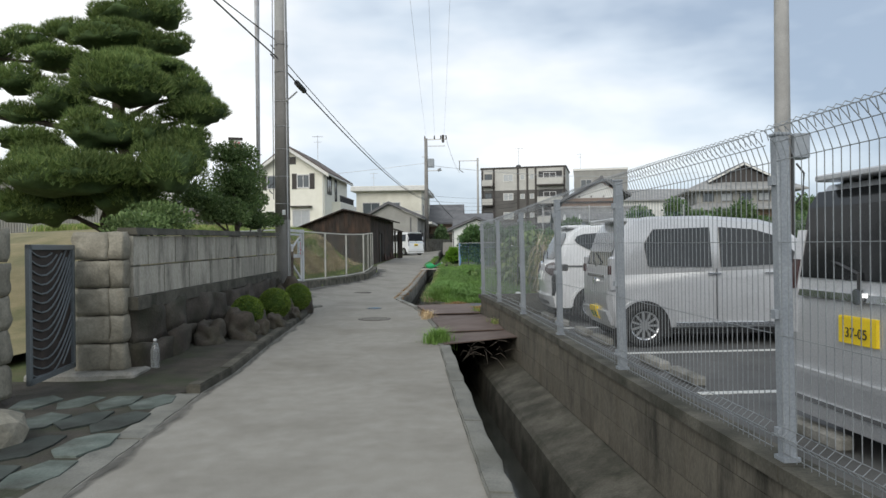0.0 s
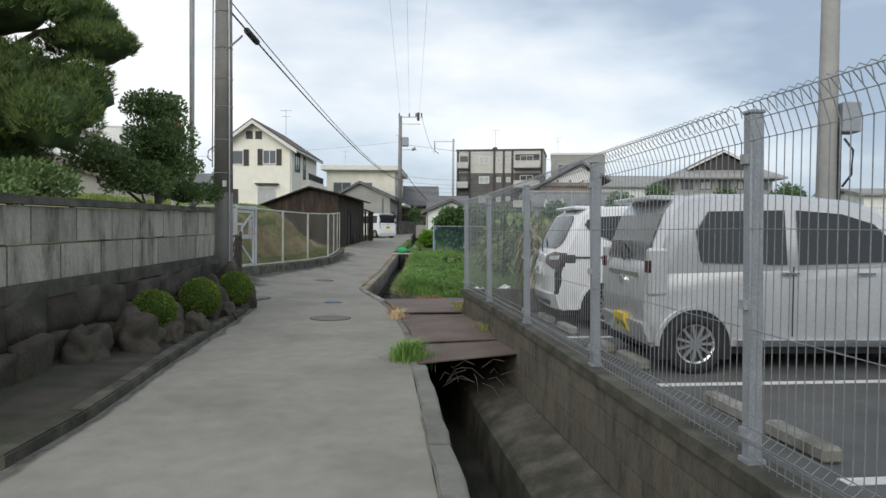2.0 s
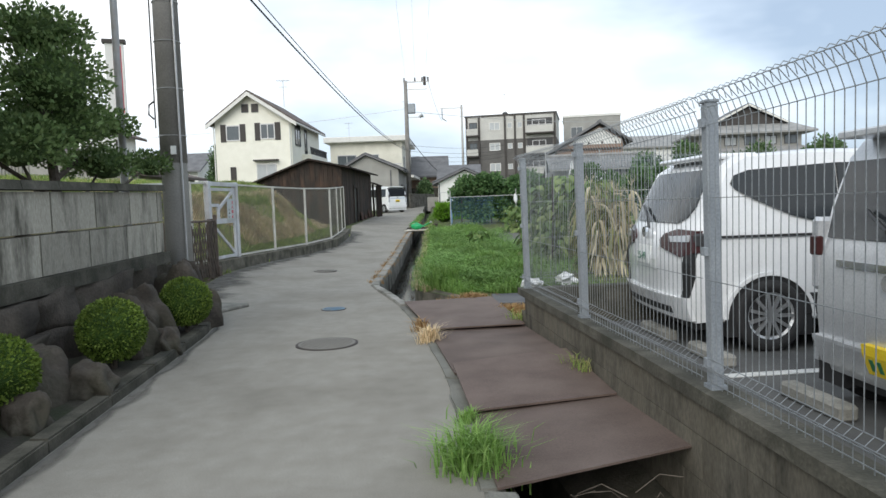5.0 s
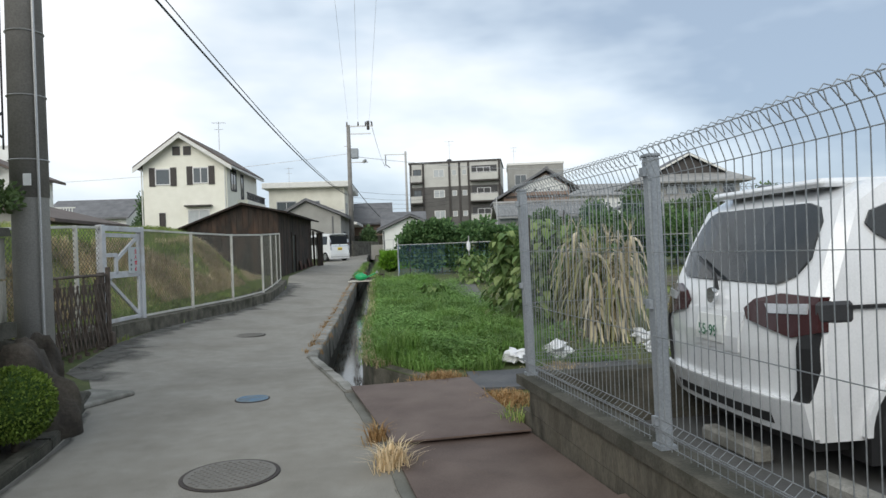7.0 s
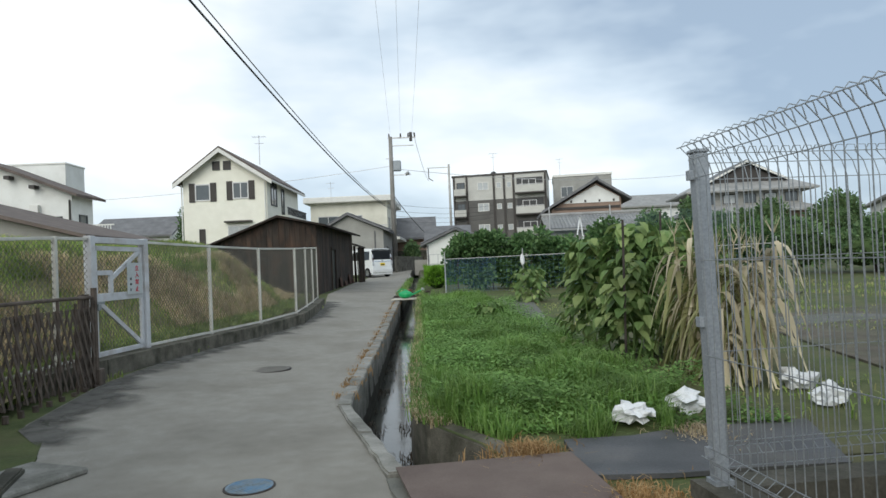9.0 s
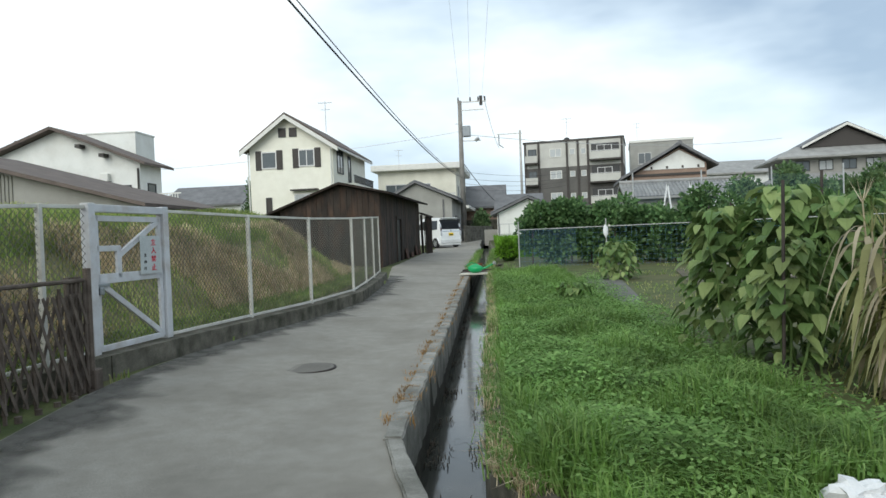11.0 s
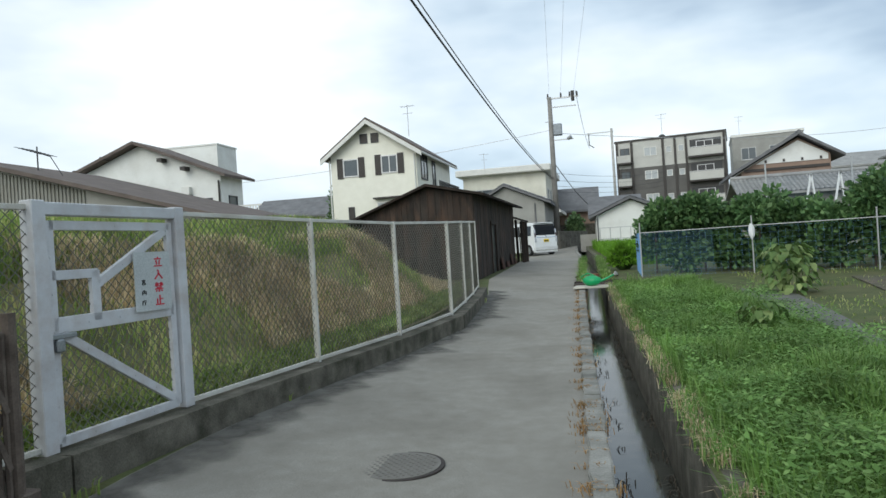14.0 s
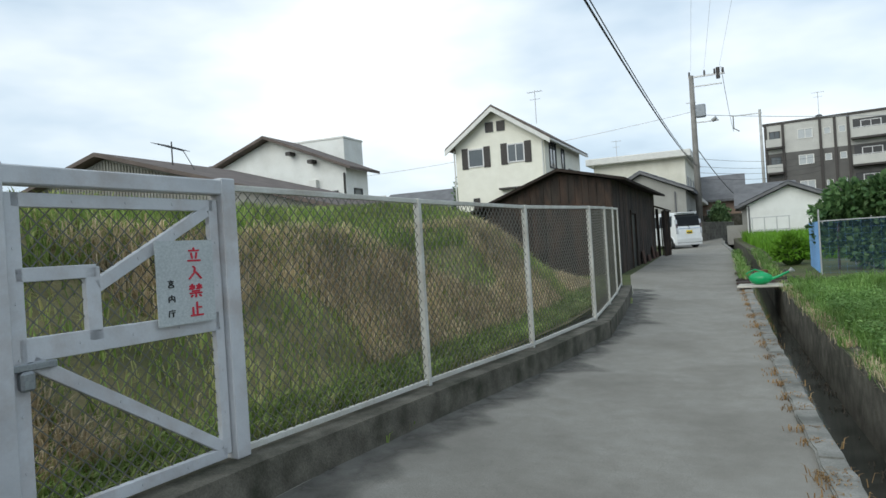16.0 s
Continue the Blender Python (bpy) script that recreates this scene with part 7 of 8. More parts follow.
        tp("reflector", min(s_ * 0.64, s_ * 0.715), max(s_ * 0.64, s_ * 0.715), 1.0, 1.2, M_LAMPDARK, 0.028)
        bm = bmesh.new()
        blob(bm, (2.5, s_ * 0.84, 1.15), (0.07, 0.1, 0.1), random.Random(3), 0.05, 2)
        part("mirror", bm, paint, ob, "", True)
        part("door_handle", boxed(1.3, 1.48, s_ * 0.745 - 0.012, s_ * 0.745 + 0.012, 0.92, 0.95, None, 0.006), paint, ob)
    part("emblem", tube(bmesh.new(), [(0.02, 0, 0.985), (-0.02, 0, 0.985)], 0.05, 12), M_CHROME, ob)
    if plate_text:
        letters(plate_text, 0.085, pose(-0.027, 0, 0.765, 90, 0, -90), M_INK, ob, "plate_number")
    else:
        tp("plate_mark", -0.13, 0.13, 0.73, 0.79, M_INK, 0.024)
    part("roof_spoiler", boxed(0.1, 0.5, -0.58, 0.58, 1.72, 1.765, None, 0.01), paint, ob)
    part("wiper", tube(bmesh.new(), [(0.0, 0.0, 1.0), (0.02, 0.03, 1.12), (0.06, 0.35, 1.2)], 0.013, 5), M_BLACK, ob)
    bm = bmesh.new()
    bm.faces.new([bm.verts.new(p) for p in ((2.42, -0.60, 1.725), (2.42, 0.60, 1.725), (2.77, 0.68, 1.16), (2.77, -0.68, 1.16))])
    bmesh.ops.solidify(bm, geom=bm.faces[:], thickness=-0.02)
    part("windscreen", bm, M_CARGLASS, ob)
    part("underbody", boxed(0.15, 3.3, -0.62, 0.62, 0.16, 0.3), M_BLACK, ob)
    return ob


box_van((3.57, 5.12, LOTZ), 8, M_SILVER, "tall silver small van with yellow number plate, parked at fence", "37-05")
box_van((-3.95, 53.6, gz(-4.2, 54.2)), 130, M_PEARL, "white small van parked at the bend past the shed", None)

# lot markings and wheel stops
for y in (3.8, 6.9, 9.15, 11.75):
    bm = boxed(0.9, 5.2, -0.05, 0.05, 0, 0.005, pose(FW(y), y, LOTZ + 0.002, 0, 0, 8))
    single("lot_line", bm, M_LINE, "worn white parking line on asphalt", "road marking", "parking lines", "structure")
for y in (4.5, 5.6, 7.6, 8.4, 10.2, 11.1, 12.4, 13.4):
    bm = boxed(-0.06, 0.06, -0.3, 0.3, 0, 0.1, pose(FW(y) + 1.05, y, LOTZ, 0, 0, 8), 0.02)
    single("wheel_stop", bm, M_CONC, "low worn concrete wheel stop", "wheel stop", "wheel stops in the lot")

# pole with equipment beyond the lot
RP = utility_pole("utility_pole", 7.35, 15.1, 0, 11.0, 0.17, 0.11, "pale concrete utility pole with boxes beyond the parking lot")
part("junction_box", boxed(0.15, 0.45, -0.2, 0.15, 3.0, 3.5, None, 0.02), M_POSTGREY, RP)
part("conduit", tube(bmesh.new(), [(0.16, -0.1, 0.2), (0.15, -0.1, 3.1)], 0.03, 6), M_CABLE, RP)
part("cable_loop", tube(bmesh.new(), [(0.2, -0.15, 2.9), (0.32, -0.2, 2.7), (0.3, -0.2, 2.3), (0.18, -0.15, 2.1)], 0.02, 5), M_CABLE, RP)
part("crossarm", boxed(-0.9, 0.2, -0.04, 0.04, 6.6, 6.66), M_ALU, RP)

# ---- planting ----


def leafy(name, mat, parent, clouds, seed, size, dens, up=0.3, lower=-0.35, shell=0.75):
    rng = random.Random(seed)
    vs, fs = [], []
    for x, y, z, r, rz in clouds:
        n = int(dens * (r * r + 2 * r * rz) * 4)
        leaf_cloud(rng, vs, fs, (x, y, z), (r, r, rz), n, size, up, shell, lower)
    ob = new(name, raw_mesh(name, vs, fs, mat))
    ob.parent = parent
    ob["kind"] = "stuff"
    return ob


def needle_pads(name, parent, pads, seed, dens=430, L=0.10):
    """Cloud-pruned pads: tufts of thin needles standing on flattened cushions."""
    rng = random.Random(seed)
    vs, fs = [], []
    for x, y, z, r, rz in pads:
        # several uneven cushions make one pad
        subs = [(x, y, z, r * 0.72, rz * 0.85)] + [(x + r * 0.55 * math.cos(a), y + r * 0.55 * math.sin(a), z - rz * rng.uniform(0.0, 0.35), r * rng.uniform(0.40, 0.55), rz * rng.uniform(0.55, 0.8)) for a in [rng.uniform(0, 6.28) for _ in range(6)]]
        for cx, cy, cz, cr, crz in subs:
            n = int(dens * (cr * cr + cr * crz) * 4.5)
            for _ in range(n):
                d = Vector((rng.gauss(0, 1), rng.gauss(0, 1), rng.gauss(0.25, 1))).normalized()
                if d.z < -0.4:
                    continue
                k = rng.uniform(0.82, 1.04)
                p = Vector((cx + d.x * cr * k, cy + d.y * cr * k, cz + d.z * crz * k))
                axis = Vector((d.x * 0.8, d.y * 0.8, max(d.z, 0) + 0.75)).normalized()
                for _k in range(5):
                    t = (axis + Vector((rng.gauss(0, 0.45), rng.gauss(0, 0.45), rng.gauss(0, 0.3)))).normalized()
                    s = t.cross(Vector((rng.gauss(0, 1), rng.gauss(0, 1), rng.gauss(0, 1)))).normalized() * 0.006
                    l = L * rng.uniform(0.6, 1.2)
                    i = len(vs)
                    vs.extend((tuple(p - s), tuple(p + s), tuple(p + t * l)))
                    fs.append((i, i + 1, i + 2))
    ob = new(name, raw_mesh(name, vs, fs, M_NEEDLE))
    ob.parent = parent
    ob["kind"] = "stuff"
    # solid dark cores: the shade between needles is put into their colour
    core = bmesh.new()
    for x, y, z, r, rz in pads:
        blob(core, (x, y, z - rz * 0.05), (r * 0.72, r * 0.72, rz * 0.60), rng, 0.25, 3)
    c = part("foliage_shade_core", core, M_NEEDLECORE, parent, "dark core painted as the shade inside the needle pads", True)
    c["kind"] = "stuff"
    return ob


PINE_A = [(-4.78, 12.6, 5.4, 0.63, 0.22), (-4.29, 12.8, 5.54, 0.37, 0.27), (-5.73, 12.4, 5.1, 0.42, 0.18), (-6.4, 12.2, 4.9, 0.44, 0.2), (-4.86, 12.2, 4.9, 0.73, 0.25), (-4.08, 12.4, 4.82, 0.44, 0.17), (-5.77, 12.0, 4.5, 0.51, 0.18), (-4.51, 12.0, 4.45, 0.58, 0.14), (-3.84, 11.8, 4.26, 0.47, 0.13), (-6.22, 11.6, 4.07, 0.45, 0.21), (-5.4, 11.5, 3.72, 0.43, 0.33), (-4.17, 11.2, 3.9, 0.7, 0.36), (-3.53, 11.9, 3.93, 0.47, 0.25), (-3.27, 11.8, 3.54, 0.54, 0.22), (-4.9, 12.6, 6.1, 0.5, 0.22), (-4.6, 12.6, 6.7, 0.4, 0.25)]
PINE_B = [(-6.12, 11.6, 3.52, 0.38, 0.17), (-5.88, 11.4, 3.07, 0.48, 0.18), (-4.46, 11.0, 3.11, 0.54, 0.32), (-4.0, 11.3, 3.11, 0.47, 0.29), (-3.41, 11.7, 3.02, 0.43, 0.37), (-4.78, 10.6, 2.41, 0.95, 0.34), (-3.4, 11.0, 2.57, 0.5, 0.38), (-5.63, 11.3, 2.81, 0.47, 0.22), (-4.32, 11.4, 2.18, 0.56, 0.4), (-5.62, 11.3, 2.02, 0.68, 0.33), (-6.8, 10.2, 2.6, 0.8, 0.3), (-7.2, 11.0, 3.6, 0.7, 0.3), (-6.9, 11.6, 4.6, 0.6, 0.25)]
pine = thing("pine_tree", (-4.75, 11.8, 0), "old cloud-pruned garden pine with layered dark green needle pads", "tree")
trunk = [(0, 0, -0.1), (0.1, 0.1, 0.9), (-0.15, 0.15, 1.8), (0.1, 0.3, 2.8), (-0.1, 0.4, 3.8), (0.05, 0.6, 4.8), (0.0, 0.75, 5.9), (0.15, 0.8, 6.7)]
part("trunk", tube(bmesh.new(), trunk, 0.17, 10, 0.04), M_BARK, pine, "", True)
PINE = [(x + 4.75, y - 11.8, z, r * 1.1, rz * 1.35) for x, y, z, r, rz in PINE_A + PINE_B]
for x, y, z, r, rz in PINE:
    tz = max(0.8, z - 0.45)
    tx, ty = float(np.interp(tz, [p[2] for p in trunk], [p[0] for p in trunk])), float(np.interp(tz, [p[2] for p in trunk], [p[1] for p in trunk]))
    mid = Vector(((tx + x) / 2, (ty + y) / 2, (tz + z) / 2 + 0.05))
    part("limb", tube(bmesh.new(), [(tx, ty, tz), tuple(mid), (x, y, z - rz * 0.3)], 0.055, 6, 0.02), M_BARK, pine, "", True)
    for k in range(3):
        a = k * 2.1 + x
        part("branch", tube(bmesh.new(), [(x * 0.75 + tx * 0.25, y * 0.75 + ty * 0.25, z - rz * 0.45), (x + r * 0.55 * math.cos(a), y + r * 0.55 * math.sin(a), z - rz * 0.1)], 0.018, 5, 0.008), M_BARK, pine)
needle_pads("needles", pine, PINE, 11)

podo = thing("garden_shrub", (-3.25, 13.4, 0), "clipped dark green yew-like shrub behind the garden wall", "shrub")
PODO = [(-3.3, 13.4, 3.06, 0.45, 0.23), (-3.2, 13.4, 2.6, 0.50, 0.42), (-3.35, 13.6, 2.19, 0.55, 0.35), (-3.2, 14.2, 1.84, 0.36, 0.2), (-3.35, 13.0, 1.95, 0.48, 0.29), (-3.7, 12.6, 2.19, 0.45, 0.3), (-3.25, 15.4, 1.9, 0.28, 0.18), (-3.5, 14.9, 2.35, 0.35, 0.2), (-3.4, 10.6, 1.75, 0.5, 0.25), (-3.2, 9.6, 1.6, 0.4, 0.2)]
P_ = [(x + 3.25, y - 13.4, z, r, rz) for x, y, z, r, rz in PODO]
part("trunk", tube(bmesh.new(), [(0, 0, 0), (0.05, 0, 1.2), (-0.05, 0, 2.4), (0, 0, 3.0)], 0.07, 8, 0.02), M_BARK, podo)
for x, y, z, r, rz in P_:
    part("branch", tube(bmesh.new(), [(0, 0, max(0.6, z - 0.7)), (x * 0.5, y * 0.5, z - 0.4), (x, y, z)], 0.03, 5, 0.01), M_BARK, podo)
leafy("foliage", M_PODO, podo, P_, 5, 0.05, 1100, 0.4, -0.6, 0.6)
# dark blobs paint the shade within the shrub's leaf clouds
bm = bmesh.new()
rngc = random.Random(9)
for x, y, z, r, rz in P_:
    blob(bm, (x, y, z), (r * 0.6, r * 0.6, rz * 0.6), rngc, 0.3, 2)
c = part("foliage_shade_core", bm, M_NEEDLECORE, podo, "dark core painted as the shade inside the shrub")
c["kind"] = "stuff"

# clipped balls in the planting strip
for x, y, z, r in ((-2.20, 10.95, 0.33, 0.22), (-2.22, 12.35, 0.33, 0.25), (-2.29, 14.0, 0.32, 0.25)):
    b = thing("topiary_ball", (x, y, 0.05), "clipped round green shrub in the planting strip", "shrub", "clipped balls by the wall")
    leafy("foliage", M_TOPIARY, b, [(0, 0, z, r, r)], int(y * 10), 0.022, 9500, 0.1, -0.9, 0.92)
    # dark ball under the leaves holds their inner shade as colour
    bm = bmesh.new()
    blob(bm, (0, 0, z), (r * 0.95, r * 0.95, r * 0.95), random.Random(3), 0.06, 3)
    part("foliage_shade_core", bm, M_TOPCORE, b, "", True)
    part("trunk", tube(bmesh.new(), [(0, 0, -0.05), (0, 0, z)], 0.03, 6), M_BARK, b)
rng = random.Random(21)
ROCKS = [(-2.12, 10.35, 0.26, 0.34, 0.34), (-2.02, 10.9, 0.15, 0.2, 0.17), (-2.05, 11.65, 0.17, 0.22, 0.2), (-2.32, 11.4, 0.24, 0.3, 0.4), (-2.45, 12.9, 0.24, 0.36, 0.45), (-2.12, 13.1, 0.14, 0.2, 0.18), (-2.55, 13.6, 0.24, 0.4, 0.5), (-2.62, 14.7, 0.28, 0.42, 0.62), (-2.38, 14.65, 0.14, 0.18, 0.16), (-2.3, 9.75, 0.22, 0.32, 0.3), (-2.85, 15.35, 0.2, 0.24, 0.55)]
for x, y, rx, ry, rz in ROCKS:
    bm = bmesh.new()
    blob(bm, (0, 0, 0), (rx, ry, rz), rng, 0.22, 4)
    for v in bm.verts:
        v.co += noise.noise_vector(v.co * 5 + Vector((x, y, 0))) * 0.045 + noise.noise_vector(v.co * 16) * 0.012
    single("garden_rock", bm, M_ROCK, "dark mossy rock in the planting strip", "rock", "rocks by the wall", at=pose(x, y, 0.08, 0, 0, rng.uniform(0, 90)), smooth=True)

# grass: field strip beside the ditch
def field_place(rng):
    y = 16.3 + 17.0 * rng.random() ** 1.5
    w = 2.2 - 0.02 * (y - 16)
    x = D2R(y) + 0.15 + w * rng.random() ** 0.9
    if y < 16.45 + 0.12 * math.sin(x * 9):
        return None
    if y < 17.3 and x > 1.9:
        return None
    if math.hypot(x - 1.60, y - 16.62) < 0.22 or math.hypot(x - 2.11, y - 16.95) < 0.24:
        return None
    return x, y, gz(0, y) + 0.05 + 0.10 * noise.noise(Vector((x * 1.6, y * 1.1, 6))) - 0.2 * (1 - smooth01(16.4, 17.1, y)) * rng.random()


field_grass = blades("field_grass", M_GRASS, 56000, field_place, 0.23, 0.011, 31, 1.2, label="lush green grass and weeds beside the ditch")


def tall_place(rng):
    p = field_place(rng)
    if p is None or p[1] < 16.9 or noise.noise(Vector((p[0] * 1.8, p[1] * 1.3, 12))) < 0.22:
        return None
    return p


blades("tall_field_grass", M_GRASS, 42000, tall_place, 0.36, 0.010, 32, 1.0, label="taller tufts of green grass in the field strip")


def clover_place():
    rng = random.Random(77)
    vs, fs = [], []
    for _ in range(52000):
        y = 16.3 + 14.0 * rng.random() ** 1.6
        x = D2R(y) + 0.18 + 2.3 * rng.random()
        if y < 16.5 or math.hypot(x - 1.60, y - 16.62) < 0.22 or math.hypot(x - 2.11, y - 16.95) < 0.24:
            continue
        h = 0.05 + 0.19 * rng.random() + 0.22 * noise.noise(Vector((x * 1.3, y * 1.3, 0)))
        z = gz(0, y) + 0.05 + h * (0.25 + 0.75 * smooth01(16.4, 17.2, y))
        a, b = rng.uniform(0, 6.28), rng.uniform(-0.5, 0.5)
        s = rng.uniform(0.012, 0.03)
        d, e = Vector((math.cos(a), math.sin(a), b)) * s, Vector((-math.sin(a), math.cos(a), rng.uniform(-0.4, 0.4))) * s * 0.55
        p = Vector((x, y, z))
        i = len(vs)
        vs.extend((tuple(p - d), tuple(p + e), tuple(p + d), tuple(p - e)))
        fs.append((i, i + 1, i + 2, i + 3))
    return vs, fs


v_, f_ = clover_place()
tagged(new("field_weeds", raw_mesh("field_weeds", v_, f_, M_GRASS2)), "low broad-leaved weeds among the grass", "weeds", "", "stuff")

# the bank behind the chain-link fence
def mound_z(x, y):
    fx = RL(y) - 0.35
    d = max(0.0, fx - x)
    k = 1.72 * smooth01(0.0, 2.6, d) * smooth01(34.2, 28.5, y) * smooth01(8, 17, y)
    k *= 1 - 0.30 * smooth01(5, 14, d)
    return gz(-4.2, y) + 0.05 + k + 0.06 * noise.noise(Vector((x * 0.7, y * 0.7, 3)))


vs, fs = [], []
my = [8 + 0.5 * i for i in range(56)]
md = [0, 0.3, 0.6, 0.9, 1.2, 1.6, 2.0, 2.4, 2.8, 3.4, 4.2, 5.5, 7.5, 10, 14, 20]
for y in my:
    for d in md:
        x = RL(y) - 0.35 - d
        if y < 17.3:
            x = -3.95 - 0.1 - d
        vs.append((x, y, mound_z(x, y) if d > 0 else gz(-4.2, y) + 0.12))
k = len(md)
for i in range(len(my) - 1):
    for j in range(k - 1):
        a = i * k + j
        fs.append((a, a + 1, a + k + 1, a + k))
tagged(new("bank", raw_mesh("bank", vs, fs, M_MOUND, True)), "grassy bank of dry and green weeds behind the fence", "bank", "", "structure")


def mound_place(rng):
    y = 18.0 + 16.0 * rng.random()
    d = 6.5 * rng.random() ** 1.3
    x = RL(y) - 0.42 - d
    return x, y, mound_z(x, y)


def mound_dry(rng):
    y = 18.5 + 14.0 * rng.random()
    d = 0.35 + 1.5 * rng.random()
    x = RL(y) - 0.42 - d
    if noise.noise(Vector((x * 0.9, y * 0.6, 8))) < -0.15:
        return None
    return x, y, mound_z(x, y)


def mound_green(rng):
    y = 18.0 + 15.5 * rng.random()
    d = (1.55 + 4.6 * rng.random() ** 1.4) if rng.random() < 0.75 else 0.35 * rng.random()
    x = RL(y) - 0.42 - d
    if noise.noise(Vector((x * 0.8, y * 0.5, 1))) < -0.25:
        return None
    return x, y, mound_z(x, y)


blades("bank_grass", M_MIXGRASS, 42000, mound_place, 0.20, 0.013, 41, 1.0, label="mixed green and yellowing grass on the bank")
blades("bank_green_grass", M_BANKGREEN, 40000, mound_green, 0.2, 0.015, 42, 1.1, label="greener grass along the top of the bank")
blades("bank_dry_grass", M_DRYGRASS, 36000, mound_dry, 0.26, 0.011, 43, 1.2, label="brown withered grass on the bank slope")

# rice plot
def rice_place(rng):
    y = 40 + 19 * rng.random()
    x = D2R(y) + 0.35 + 5.5 * rng.random()
    return x, y, gz(0, y) + 0.05


blades("rice_plot", M_RICE, 22000, rice_place, 0.55, 0.03, 51, 0.4, label="bright green young rice plot", category="rice")

# withered and green tufts at the plates and kerbs
def tuft(x, y, r, n, h, mat, seed, label, z=0.02):
    def f(rng):
        px_, py_ = rng.gauss(0, 0.5) * r, rng.gauss(0, 0.6) * r
        return x + px_, y + py_, z + gz(x, y) - 0.35 * h * min(1.0, math.hypot(px_, py_) / r)
    return blades("weed_tuft", mat, n, f, h, 0.009, seed, 1.1, label=label, category="weeds")


tuft(0.70, 10.3, 0.17, 700, 0.26, M_GRASS, 61, "green grass tuft at the ditch end")
tuft(0.66, 10.95, 0.08, 120, 0.11, M_GRASS, 62, "green grass tuft beside the plates")
tuft(0.72, 15.95, 0.28, 900, 0.13, M_RUSTGRASS, 63, "rust-brown withered grass")
tuft(1.2, 15.0, 0.30, 900, 0.11, M_RUSTGRASS, 64, "orange withered grass at the fence corner")
tuft(0.30, 13.4, 0.10, 260, 0.2, M_DRYGRASS, 65, "dry straw tuft beside the plates")
tuft(0.18, 14.0, 0.07, 160, 0.16, M_RUSTGRASS, 66, "dry straw tuft at the kerb")
tuft(2.0, 16.3, 0.25, 500, 0.12, M_DRYGRASS, 67, "dry straw by the fence corner")


def kerb_weed(rng):
    y = 18.3 + 15 * rng.random()
    if noise.noise(Vector((y * 2.9, 0, 0))) + 0.5 * noise.noise(Vector((y * 9, 3, 0))) < 0.05:
        return None
    return RR(y) + 0.02 + rng.gauss(0.0, 0.06), y, gz(RR(y), y) - 0.005


def ditch_edge(rng):
    y = 16.6 + 17 * rng.random() ** 1.3
    if noise.noise(Vector((y * 1.7, 1, 0))) < -0.2:
        return None
    return D2R(y) + rng.gauss(0.07, 0.05), y, gz(0, y) + 0.03


blades("ditch_edge_grass", M_DRYGRASS, 3400, ditch_edge, 0.13, 0.007, 74, 1.7, label="dry straw-like grass hanging over the ditch edge", category="weeds")
blades("ditch_edge_weeds", M_GRASS, 2600, ditch_edge, 0.16, 0.010, 75, 1.5, label="green grass leaning over the ditch edge", category="weeds")


def far_ditch(rng):
    y = 34.3 + 12 * rng.random()
    k = rng.random()
    return (RR(y) + rng.gauss(0.05, 0.05)) if k < 0.5 else (D2R(y) + rng.gauss(0.02, 0.06)), y, gz(0, y) + 0.01


blades("far_ditch_weeds", M_GRASS, 2600, far_ditch, 0.30, 0.016, 77, 1.6, label="rank green weeds over the far ditch", category="weeds")
blades("far_ditch_straw", M_DRYGRASS, 900, far_ditch, 0.22, 0.012, 78, 1.6, label="dry straw over the far ditch", category="weeds")


def water_weed(rng):
    y = 17.8 + 15 * rng.random() ** 1.2
    k = rng.random()
    x = (RR(y) + 0.14 + 0.22 * rng.random() ** 2) if k < 0.6 else (D2R(y) - 0.03 - 0.14 * rng.random() ** 2)
    if noise.noise(Vector((y * 1.3, k > 0.6, 4))) < 0.0:
        return None
    return x, y, gz(0, y) - 0.625


blades("ditch_debris", M_BARK, 1500, water_weed, 0.07, 0.012, 76, 2.2, label="dark dead stems and mud along the water's edge", category="debris")
blades("kerb_weeds", M_RUSTGRASS, 8000, kerb_weed, 0.06, 0.008, 71, 1.6, label="withered weeds along the ditch kerb", category="weeds")


def wall_weed(rng):
    y = 9.5 + 5.0 * rng.random()
    if noise.noise(Vector((y * 2.3, 5, 0))) < 0.1:
        return None
    return FW(y) - 0.13 + rng.gauss(0, 0.04), y, 0.03


blades("wall_weeds", M_MIXGRASS, 1500, wall_weed, 0.17, 0.008, 72, 1.2, label="thin weeds at the foot of the lot wall", category="weeds")


def fence_weed(rng):
    y = 19.5 + 14 * rng.random()
    if noise.noise(Vector((y * 1.1, 2, 7))) < 0.12:
        return None
    return RL(y) + rng.gauss(0.0, 0.03), y, gz(RL(y), y)


blades("fence_weeds", M_MIXGRASS, 1200, fence_weed, 0.10, 0.012, 73, 1.0, label="small weeds at the fence kerb", category="weeds")

# ---- the allotment ----


def leaf_fan(bm_v, bm_f, p, direction, size, rng, droop=0.5):
    """A broad heart-shaped leaf: six facets round a folded midrib."""
    d = Vector(direction).normalized()
    s = d.cross(Vector((0, 0, 1)))
    s = s.normalized() if s.length > 1e-3 else Vector((1, 0, 0))
    up = s.cross(d).normalized()
    out = [(0.0, 0.0, 0.0), (0.1, 0.38, 0.06), (0.45, 0.46, 0.05), (0.8, 0.24, -0.03), (1.0, 0.0, -0.12), (0.8, -0.24, -0.03), (0.45, -0.46, 0.05), (0.1, -0.38, 0.06), (0.45, 0.0, -0.04)]
    i = len(bm_v)
    for u, v, w in out:
        q = Vector(p) + d * u * size + s * v * size + up * (w * size) - Vector((0, 0, droop * size * u * u))
        bm_v.append(tuple(q))
    c = i + 8
